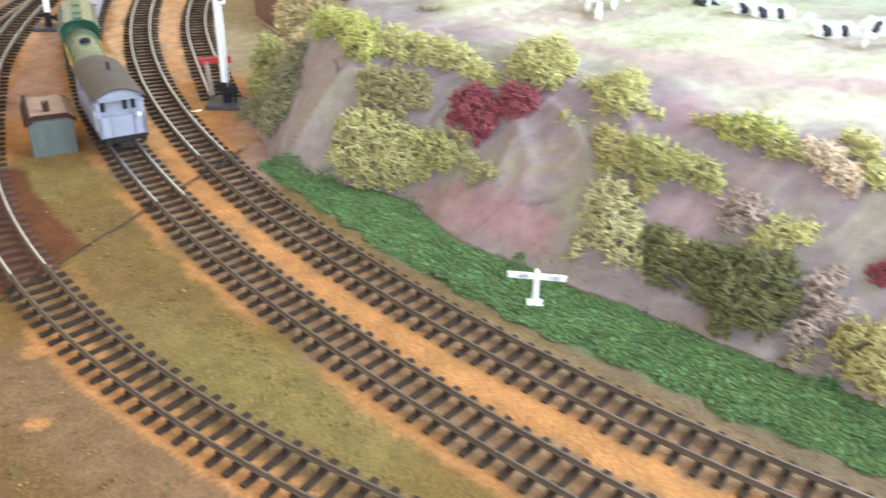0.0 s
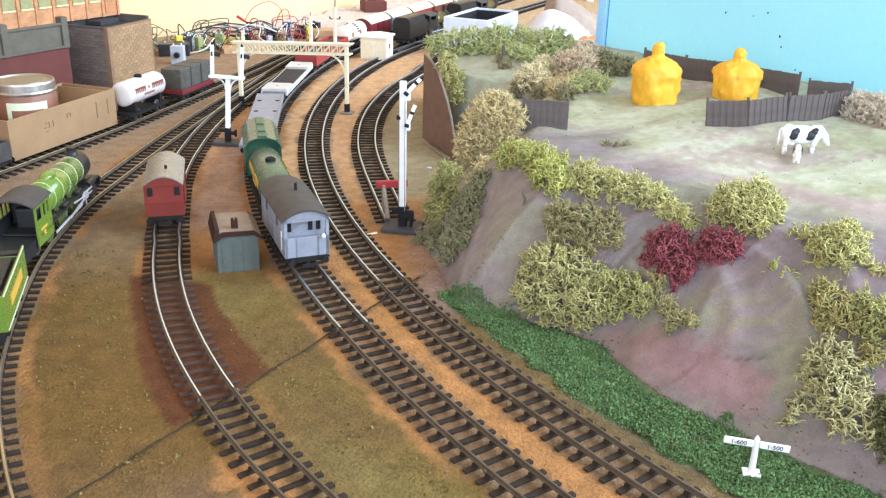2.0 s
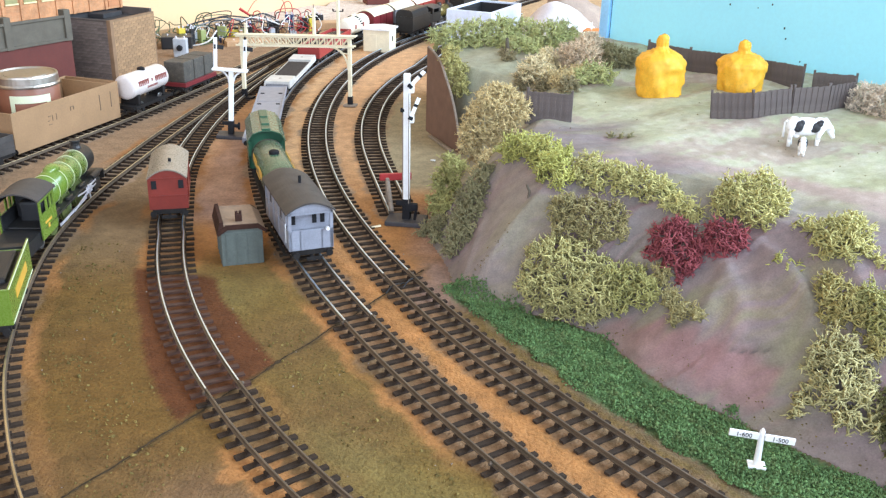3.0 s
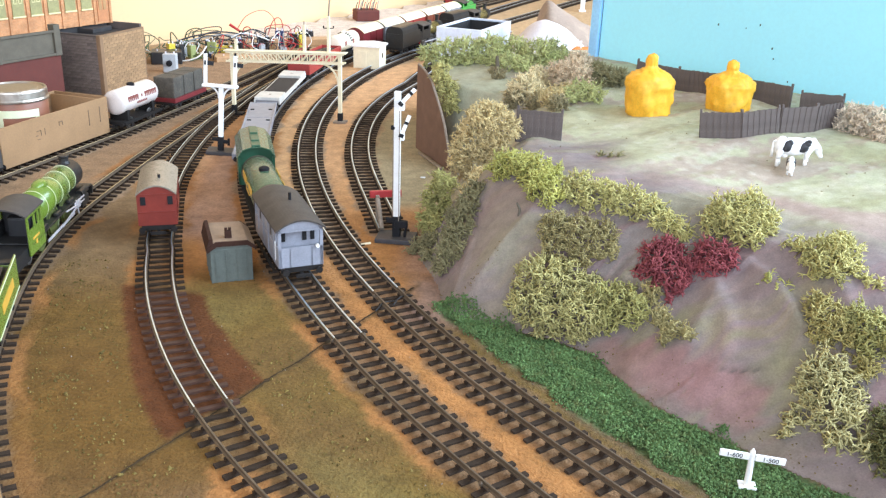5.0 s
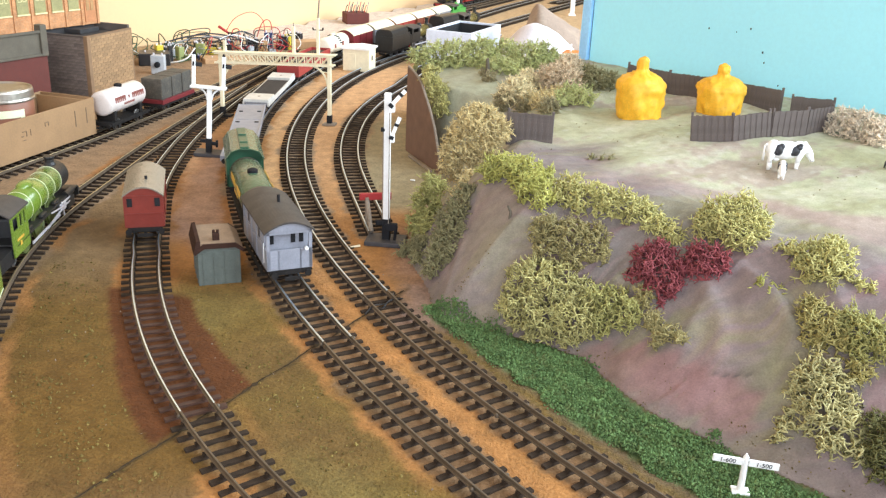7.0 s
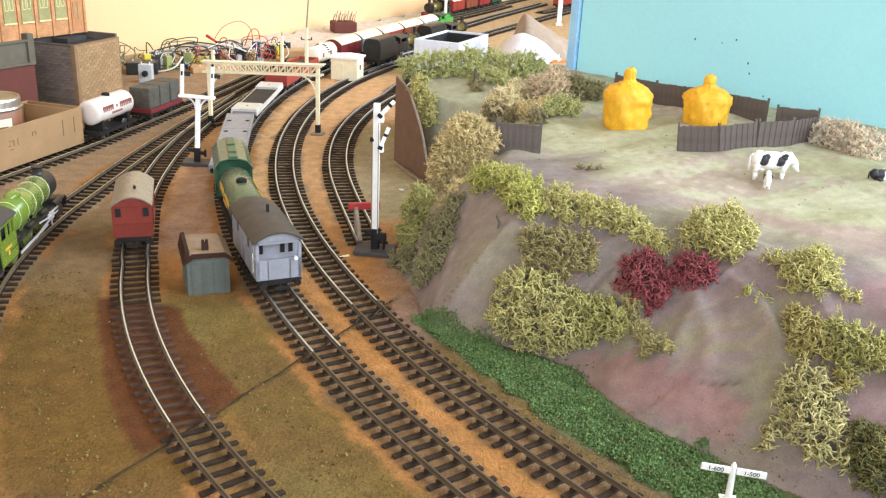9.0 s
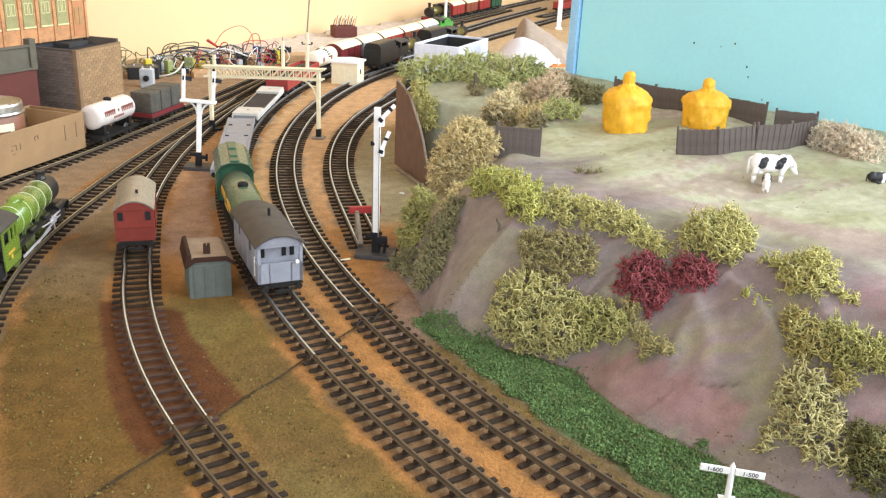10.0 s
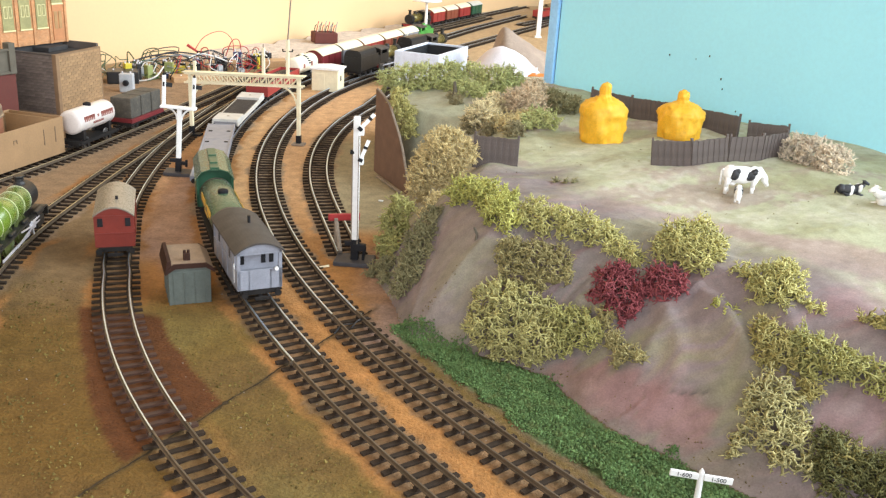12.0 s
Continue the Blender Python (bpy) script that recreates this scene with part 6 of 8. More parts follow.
def tank_wagon(m, label, tank_mat, end_mat=None, L=0.074, r=0.0132, bars=None, ladder=False, patches=None, lift=0.0):
    t = thing("tank_wagon", label, "tank wagon", m, "vans and wagons")
    running_gear(t, L, 0.030)
    zc = 0.0175 + r + lift
    lt = L * 0.94
    bm = bmesh.new()
    prof = [(r * 0.25, -lt / 2 - 0.0012), (r * 0.7, -lt / 2 - 0.0008), (r * 0.96, -lt / 2 + 0.0004), (r, -lt / 2 + 0.0018)]
    lathe(bm, prof + [(q, -z) for q, z in reversed(prof)], 32, pose(0, 0, zc, 90, 0, 0))
    tank = part("tank", bm, tank_mat, t, smooth=True)
    if end_mat:
        for e in (-1, 1):
            bm = bmesh.new()
            lathe(bm, [(r * 0.3, 0.0015), (r * 0.98, 0.0006), (r * 1.012, -0.0006), (r * 1.012, -0.0036), (r * 0.9, -0.0037)], 32, pose(0, e * lt / 2, zc, -90 * e, 0, 0))
            part("end_band", bm, end_mat, tank, "black tank end", smooth=True)
    bm = bmesh.new()
    lathe(bm, [(0.0042, -0.002), (0.0042, 0.0018), (0.0030, 0.0026), (0.0012, 0.0032)], 14, pose(0, 0, zc + r))
    part("filler_dome", bm, M_BLACK if not ladder else tank_mat, tank, "tank filler dome")
    for y in (-lt * 0.36, lt * 0.36):
        bm = bmesh.new()
        slab(bm, (0, y, 0.0185 + lift / 2), (0.022, 0.005, 0.006 + lift), 0.0006)
        part("saddle", bm, M_FRAME, t)
    if ladder:
        for s in (-1, 1):
            for i in range(6):
                a = math.radians(12 + i * 15)
                bm = bmesh.new()
                slab(bm, (s * (r + 0.0008) * math.cos(a), 0, zc + (r + 0.0008) * math.sin(a)), (0.0016, 0.0060, 0.0016))
                part("ladder_rung", bm, M_BLACK, tank)
    if bars:
        for s in (-1, 1):
            for y, l, h, dz in ((-0.017, 0.022, 0.0058, 0.0030), (0.0, 0.003, 0.0030, 0.0030), (0.018, 0.027, 0.0058, 0.0030), (0.0, 0.022, 0.0022, -0.0030)):
                n = max(1, int(l / 0.0035))
                for i in range(n):
                    bm = bmesh.new()
                    slab(bm, (s * math.sqrt(r * r - dz * dz) * 1.004, y + (i - (n - 1) / 2) * 0.0035, zc + dz), (0.0006, 0.0024, h))
                    part("marking", bm, bars, tank, "small coloured bar")
    if patches:
        for s in (-1, 1):
            for y in (-lt * 0.3, lt * 0.12):
                bm = bmesh.new()
                slab(bm, (s * (r + 0.0001), y, zc + 0.001), (0.0006, 0.0065, 0.0065))
                part("marking", bm, patches, tank)
    return t


def open_wagon(m, label, body_mat, L=0.072, load=True, W=0.0305, h=0.0165):
    t = thing("open_wagon", label, "open wagon", m, "vans and wagons")
    running_gear(t, L, W)
    z0 = 0.0155
    bm = bmesh.new()
    for s in (-1, 1):
        slab(bm, (s * (W / 2 - 0.0006), 0, z0 + h / 2), (0.0012, L, h), 0.0002)
        slab(bm, (0, s * (L / 2 - 0.0006), z0 + h / 2), (W - 0.0024, 0.0012, h), 0.0002)
        for z in (0.34, 0.67):
            slab(bm, (s * (W / 2 + 0.0001), 0, z0 + h * z), (0.0005, L, 0.0006))
    part("body", bm, body_mat, t)
    bm = bmesh.new()
    slab(bm, (0, 0, z0 + 0.0006), (W - 0.0024, L - 0.0024, 0.0012))
    part("floor", bm, M_COAL, t)
    if load:
        vs, fs = [], []
        nx, ny = 9, 20
        for j in range(ny + 1):
            for i in range(nx + 1):
                u, v = -1 + 2 * i / nx, -1 + 2 * j / ny
                vs.append((u * (W / 2 - 0.0013), v * (L / 2 - 0.0013), z0 + h * 0.72 + 0.0035 * (1 - u * u) * (1 - v ** 4) + random.uniform(-0.0007, 0.0007)))
        for j in range(ny):
            for i in range(nx):
                k = j * (nx + 1) + i
                fs.append((k, k + 1, k + nx + 2, k + nx + 1))
        raw("coal_load", vs, fs, M_COAL, t, "black coal load", smooth=False)
    return t


def bogie(t, y):
    bm = bmesh.new()
    for s in (-1, 1):
        slab(bm, (s * 0.0120, y, 0.0118), (0.0016, 0.030, 0.0042), 0.0004)
    slab(bm, (0, y, 0.0125), (0.024, 0.008, 0.002))
    part("bogie_frame", bm, M_FRAME, t)
    for e in (-1, 1):
        axle(t, y + e * 0.0095, 0.0058)


def flat_wagon(m, label, deck_mat, L=0.172, W=0.031, well=False):
    """Bogie wagon: a plate deck with raised edges and paired stake pockets, or a ribbed well between pale end decks."""
    t = thing("flat_wagon", label, "flat wagon", m, "vans and wagons")
    for e in (-1, 1):
        bogie(t, e * (L / 2 - 0.026))
    bm = bmesh.new()
    slab(bm, (0, 0, 0.0176), (W - 0.0042, L - 0.002, 0.0030))
    if not well:
        for q in (-0.17, 0.17):
            slab(bm, (0, L * q, 0.0191), (W - 0.0042, 0.0007, 0.0004))
    part("deck", bm, deck_mat, t)
    for s in (-1, 1):
        bm = bmesh.new()
        slab(bm, (s * (W / 2 - 0.0010), 0, 0.0172), (0.0020, L, 0.0052), 0.0004)
        part("solebar", bm, M_ROOF_WHITE if well else deck_mat, t, "pale side rail" if well else "")
        bm = bmesh.new()
        slab(bm, (0, s * (L / 2 - 0.0009), 0.0172), (W - 0.0041, 0.0018, 0.0048), 0.0003)
        part("headstock", bm, deck_mat, t)
    if well:
        bm = bmesh.new()
        slab(bm, (0, 0, 0.0194), (W - 0.0044, L * 0.56, 0.0012), 0.0002)
        part("well_floor", bm, M_ROOF_DARK, t, "dark ribbed well floor")
        bm = bmesh.new()
        slab(bm, (0, 0, 0.0203), (W - 0.0046, 0.0018, 0.0008))
        rib = mesh_of(bm, "rib", M_ROOF_DARK)
        for i in range(16):
            ob = new("rib", rib)
            ob.parent = t
            ob.matrix_basis = pose(0, (i - 7.5) * L * 0.034, 0)
        for e in (-1, 1):
            bm = bmesh.new()
            slab(bm, (0, e * (L / 2 - L * 0.105), 0.0208), (W - 0.0010, L * 0.205, 0.0038), 0.0005)
            d = part("end_deck", bm, M_ROOF_WHITE, t, "pale raised end deck")
            bm = bmesh.new()
            rod(bm, (0, e * (L / 2 - L * 0.11), 0.0222), (0, e * (L / 2 - L * 0.11), 0.0230), 0.0016, 10)
            part("bolster_pin", bm, M_TIMBER, d)
    else:
        bm = bmesh.new()
        slab(bm, (0, 0, 0.0193), (0.0042, 0.0030, 0.0010), 0.0002)
        pocket = mesh_of(bm, "stake_pocket", M_FRAME)
        for q in (-0.34, -0.115, 0.115, 0.34):
            for s in (-1, 1):
                ob = new("stake_pocket", pocket)
                ob.parent = t
                ob.matrix_basis = pose(s * (W / 2 - 0.0055), L * q, 0)
    for e in (-1, 1):
        for s in (-1, 1):
            bm = bmesh.new()
            rod(bm, (s * 0.0115, e * L / 2, 0.0160), (s * 0.0115, e * (L / 2 + 0.0040), 0.0160), 0.0011, 8)
            rod(bm, (s * 0.0115, e * (L / 2 + 0.0040), 0.0160), (s * 0.0115, e * (L / 2 + 0.0048), 0.0160), 0.0024, 12)
            part("buffer", bm, M_FRAME, t)
        bm = bmesh.new()
        slab(bm, (0, e * (L / 2 + 0.0035), RAIL_TOP + 0.0052), (0.0022, 0.0095, 0.0010))
        slab(bm, (0, e * (L / 2 + 0.0075), RAIL_TOP + 0.0062), (0.0110, 0.0010, 0.0026), 0.0002)
        part("coupling", bm, M_FRAME, t)
    return t


def hopper_van(m):
    """Dark green covered wagon with a rounded roof, clipped ends and a roof walk."""
    L, W = 0.070, 0.031
    t = thing("covered_wagon", "dark green covered wagon with a ribbed rounded roof", "covered wagon", m, "vans and wagons")
    running_gear(t, L, W)
    z0, eave = 0.0155, 0.0395
    bm = bmesh.new()
    out = [(-W / 2, z0), (W / 2, z0), (W / 2, eave), (W * 0.36, eave + 0.0062), (W * 0.15, eave + 0.0082), (-W * 0.15, eave + 0.0082), (-W * 0.36, eave + 0.0062), (-W / 2, eave)]
    prism(bm, out, -L / 2 + 0.007, L / 2 - 0.007)
    body = part("body", bm, M_GREEN_DARK, t)
    bm = bmesh.new()
    out = [(W / 2 + 0.0008, eave - 0.0008), (W / 2 + 0.0008, eave), (W * 0.37, eave + 0.0070), (W * 0.15, eave + 0.0092), (-W * 0.15, eave + 0.0092), (-W * 0.37, eave + 0.0070), (-W / 2 - 0.0008, eave), (-W / 2 - 0.0008, eave - 0.0008), (-W * 0.36, eave + 0.0060), (-W * 0.15, eave + 0.0082), (W * 0.15, eave + 0.0082), (W * 0.36, eave + 0.0060)]
    prism(bm, out, -L / 2 - 0.0006, L / 2 + 0.0006)
    part("roof", bm, M_GREEN_TANK, t)
    bm = bmesh.new()
    slab(bm, (0.0, 0, eave + 0.0098), (0.0075, L * 0.96, 0.0014), 0.0004)
    for s in (-1, 1):
        slab(bm, (0.0, s * L * 0.18, eave + 0.0108), (0.0068, 0.014, 0.0014), 0.0004)
    part("roof_hatch", bm, M_GREEN_DARK, t)
    for e in (-1, 1):
        bm = bmesh.new()
        slab(bm, (0, e * (L / 2 - 0.0007), z0 + 0.0055), (W, 0.0014, 0.011))
        for s in (-1, 1):
            slab(bm, (s * (W / 2 - 0.0009), e * (L / 2 - 0.0009), (z0 + eave) / 2), (0.0018, 0.0018, eave - z0))
        part("veranda_end", bm, M_GREEN_DARK, body)
    for s in (-1, 1):
        bm = bmesh.new()
        slab(bm, (s * (W / 2 + 0.0002), 0.004, eave - 0.008), (0.0004, 0.022, 0.0012))
        part("marking", bm, M_LINING, body)
    return t


def express_loco(m):
    """Large apple-green express engine: boiler with lining bands, cab, valve gear; the tender is its own thing."""
    t = thing("steam_locomotive", "apple-green express steam locomotive with a grey smokebox", "locomotive", m)
    zb, r = 0.0345, 0.0118
    bm = bmesh.new()
    rod(bm, (0, -0.036, zb), (0, 0.060, zb), r * 1.02, 36, r * 0.96)
    boiler = part("boiler", bm, M_APPLE, t, smooth=False)
    boiler.data.shade_smooth()
    for y in (-0.0345, -0.013, 0.006, 0.024, 0.042, 0.059):
        bm = bmesh.new()
        k = 1.02 - 0.06 * (y + 0.036) / 0.096
        rod(bm, (0, y - 0.0003, zb), (0, y + 0.0003, zb), r * k + 0.0002, 36)
        part("lining_band", bm, M_LINING, boiler, "white lining band")
    bm = bmesh.new()
    rod(bm, (0, 0.060, zb), (0, 0.079, zb), r * 0.96, 36)
    lathe(bm, [(r * 0.94, 0.0), (r * 0.9, 0.0012), (r * 0.5, 0.0030), (r * 0.15, 0.0036)], 28, pose(0, 0.079, zb, -90, 0, 0))
    smoke = part("smokebox", bm, M_LOCO_BLACK, t, "grey-black smokebox")
    bm = bmesh.new()
    lathe(bm, [(0.0052, 0.0), (0.0040, 0.0022), (0.0038, 0.0045), (0.0048, 0.0060), (0.0046, 0.0068), (0.003, 0.0068)], 18, pose(0, 0.068, zb + r * 0.92))
    part("chimney", bm, M_LOCO_BLACK, smoke)
    bm = bmesh.new()
    lathe(bm, [(0.0062, -0.001), (0.0056, 0.0014), (0.004, 0.0032), (0.0014, 0.0040)], 18, pose(0, 0.006, zb + r * 0.93) @ Matrix.Diagonal((1, 1.8, 1, 1)))
    part("dome", bm, M_APPLE, boiler, smooth=True)
    # cab
    cab_y0, cab_y1 = -0.068, -0.036
    bm = bmesh.new()
    for s in (-1, 1):
        x = s * 0.0150
        slab(bm, (x, (cab_y0 + cab_y1) / 2, 0.0245), (0.0010, cab_y1 - cab_y0, 0.018))
        slab(bm, (x, (cab_y0 + cab_y1) / 2, 0.0445), (0.0010, cab_y1 - cab_y0, 0.0040))
        for y in (cab_y0 + 0.0015, cab_y0 + 0.0150, cab_y0 + 0.0230, cab_y1 - 0.0025):
            slab(bm, (x, y, 0.038), (0.0010, 0.003, 0.010))
    slab(bm, (0, cab_y1, 0.033), (0.030, 0.0010, 0.026))
    cab = part("cab", bm, M_APPLE, t)
    bm = bmesh.new()
    slab(bm, (0, cab_y1 - 0.0012, 0.031), (0.028, 0.0012, 0.024))
    slab(bm, (0, (cab_y0 + cab_y1) / 2, 0.0185), (0.029, cab_y1 - cab_y0, 0.002))
    part("backhead", bm, M_COAL, cab)
    for s in (-1, 1):
        for z, hgt in ((0.0245, 0.0175), (0.0445, 0.0036)):
            bm = bmesh.new()
            slab(bm, (s * 0.0140, (cab_y0 + cab_y1) / 2, z), (0.0009, cab_y1 - cab_y0 - 0.002, hgt))
            part("cab_lining", bm, M_COAL, cab)
    bm = bmesh.new()
    slab(bm, (0, cab_y1 - 0.006, 0.028), (0.018, 0.009, 0.018), 0.002)
    part("firebox_front", bm, M_COAL, cab)
    bm = bmesh.new()
    slab(bm, (0, cab_y0 - 0.018, 0.0170), (0.027, 0.044, 0.010))
    part("fall_plate", bm, M_COAL, cab)
    bm = bowed_roof(cab_y1 - cab_y0 + 0.004, 0.031, 0.0460, 0.0052, 0.0010, 14)
    bmesh.ops.translate(bm, verts=bm.verts, vec=(0, (cab_y0 + cab_y1) / 2 - 0.001, 0))
    part("cab_roof", bm, M_ROOF_DARK, cab, "dark grey arched cab roof")
    # running plate, splashers, frames
    bm = bmesh.new()
    slab(bm, (0, 0.012, 0.0222), (0.031, 0.148, 0.0014), 0.0003)
    slab(bm, (0, 0.010, 0.015), (0.012, 0.150, 0.010))
    slab(bm, (0, 0.088, 0.0175), (0.031, 0.0022, 0.0075), 0.0004)
    part("running_plate", bm, M_LOCO_BLACK, t)
    for s in (-1, 1):
        bm = bmesh.new()
        slab(bm, (s * 0.0130, 0.064, 0.0150), (0.0068, 0.020, 0.0085), 0.0014)
        part("cylinder", bm, M_LOCO_BLACK, t)
        bm = bmesh.new()
        slab(bm, (s * 0.0152, 0.002, 0.0135), (0.0010, 0.066, 0.0020), 0.0002)
        part("coupling_rod", bm, M_SILVER, t, "bright coupling rod")
        bm = bmesh.new()
        slab(bm, (s * 0.0162, 0.026, 0.0158), (0.0010, 0.050, 0.0016), 0.0002, Matrix.Translation((0, 0.026, 0.0158)) @ Matrix.Rotation(math.radians(5), 4, "X") @ Matrix.Translation((0, -0.026, -0.0158)))
        part("connecting_rod", bm, M_SILVER, t, "bright connecting rod")
        bm = bmesh.new()
        slab(bm, (s * 0.0160, 0.048, 0.0205), (0.0012, 0.026, 0.0014), 0.0002)
        slab(bm, (s * 0.0160, 0.048, 0.0172), (0.0012, 0.024, 0.0012), 0.0002)
        part("slide_bar", bm, M_SILVER, t, "bright slide bars")
        bm = bmesh.new()
        slab(bm, (s * 0.0166, 0.044, 0.0188), (0.0016, 0.0060, 0.0062), 0.0004)
        slab(bm, (s * 0.0168, 0.0395, 0.0170), (0.0010, 0.0018, 0.0125), 0.0003, Matrix.Translation((0, 0.0395, 0.017)) @ Matrix.Rotation(math.radians(18), 4, "X") @ Matrix.Translation((0, -0.0395, -0.017)))
        part("crosshead", bm, M_SILVER, t, "bright crosshead and link")
        bm = bmesh.new()
        slab(bm, (s * 0.0170, 0.026, 0.0205), (0.0010, 0.030, 0.0012), 0.0002, Matrix.Translation((0, 0.026, 0.0205)) @ Matrix.Rotation(math.radians(-7), 4, "X") @ Matrix.Translation((0, -0.026, -0.0205)))
        part("radius_rod", bm, M_SILVER, t)
        bm = bmesh.new()
        rod(bm, (s * 0.0135, 0.056, 0.0225), (s * 0.0135, 0.074, 0.0225), 0.0032, 14)
        part("piston_valve", bm, M_LOCO_BLACK, t)
        for q, hw in ((-0.030, 0.012), (0.002, 0.012), (0.034, 0.012)):
            bm = bmesh.new()
            slab(bm, (s * 0.0128, q, 0.0242), (0.0040, hw, 0.0032), 0.0012)
            part("splasher", bm, M_LOCO_BLACK, t)
    for y, r_ in ((-0.030, 0.0120), (0.002, 0.0120), (0.034, 0.0120)):
        for s in (-1, 1):
            bm = bmesh.new()
            lathe(bm, [(0.0016, -0.0012), (r_ + 0.0006, -0.0012), (r_ + 0.0006, -0.0006), (r_, -0.0004), (r_, 0.0012), (r_ * 0.88, 0.0013), (r_ * 0.84, 0.0004), (0.0026, 0.0005), (0.0022, 0.0016)], 28, pose(s * 0.0086, y, RAIL_TOP + r_, 0, 90 * s, 0))
            part("driving_wheel", bm, M_WHEEL_GREEN, t, "grimy green driving wheel")
    for y in (0.060, 0.078, -0.058):
        axle(t, y, 0.0062)
    for s in (-1, 1):
        bm = bmesh.new()
        rod(bm, (s * 0.0115, 0.089, 0.0175), (s * 0.0115, 0.094, 0.0175), 0.0011, 8)
        rod(bm, (s * 0.0115, 0.094, 0.0175), (s * 0.0115, 0.0948, 0.0175), 0.0026, 14)
        part("buffer", bm, M_LOCO_BLACK, t)
        bm = bmesh.new()
        slab(bm, (s * 0.0157, cab_y0 + 0.014, 0.0262), (0.0004, 0.013, 0.0016))
        slab(bm, (s * 0.0157, cab_y0 + 0.014, 0.0225), (0.0004, 0.003, 0.0030))
        part("marking", bm, M_GOLD, cab)
    return t


def tender(m, green=True):
    mm = M_APPLE if green else M_LOCO_BLACK
    t = thing("tender", "apple-green six-wheel tender with a coal space" if green else "plain black six-wheel tender in the storage siding", "tender", m)
    running_gear(t, 0.078, 0.030, (0.024, 0.0001), 0.0165)
    bm = bmesh.new()
    for s in (-1, 1):
        slab(bm, (s * 0.0147, 0, 0.0275), (0.0010, 0.078, 0.022), 0.0002)
    slab(bm, (0, -0.0385, 0.0275), (0.0290, 0.0010, 0.022), 0.0002)
    slab(bm, (0, 0.031, 0.0255), (0.0290, 0.0010, 0.018), 0.0002)
    part("body", bm, mm, t)
    bm = bmesh.new()
    slab(bm, (0, -0.004, 0.032), (0.0284, 0.068, 0.003))
    slab(bm, (0, 0.0355, 0.0255), (0.0270, 0.006, 0.020))
    slab(bm, (0, 0.004, 0.0335), (0.021, 0.046, 0.006), 0.0025)
    part("coal", bm, M_COAL, t, "black coal")
    if not green:
        bm = bmesh.new()
        prism(bm, [(-0.0150, 0.0380), (0.0150, 0.0380), (0.0142, 0.0440), (0.0112, 0.0480), (0.0070, 0.0495), (-0.0070, 0.0495), (-0.0112, 0.0480), (-0.0142, 0.0440)], -0.0385, 0.030)
        part("coal_rail", bm, mm, t, "rounded upper coal space")
    for s in (-1, 1):
        if green:
            bm = bmesh.new()
            slab(bm, (s * 0.0154, 0, 0.0275), (0.0004, 0.040, 0.0060))
            part("marking", bm, M_GOLD, t)
        for z in (0.0172, 0.0380):
            bm = bmesh.new()
            slab(bm, (s * 0.0153, 0, z), (0.0004, 0.076, 0.0007))
            part("lining", bm, M_LINING if green else M_LOCO_BLACK, t)
    return t


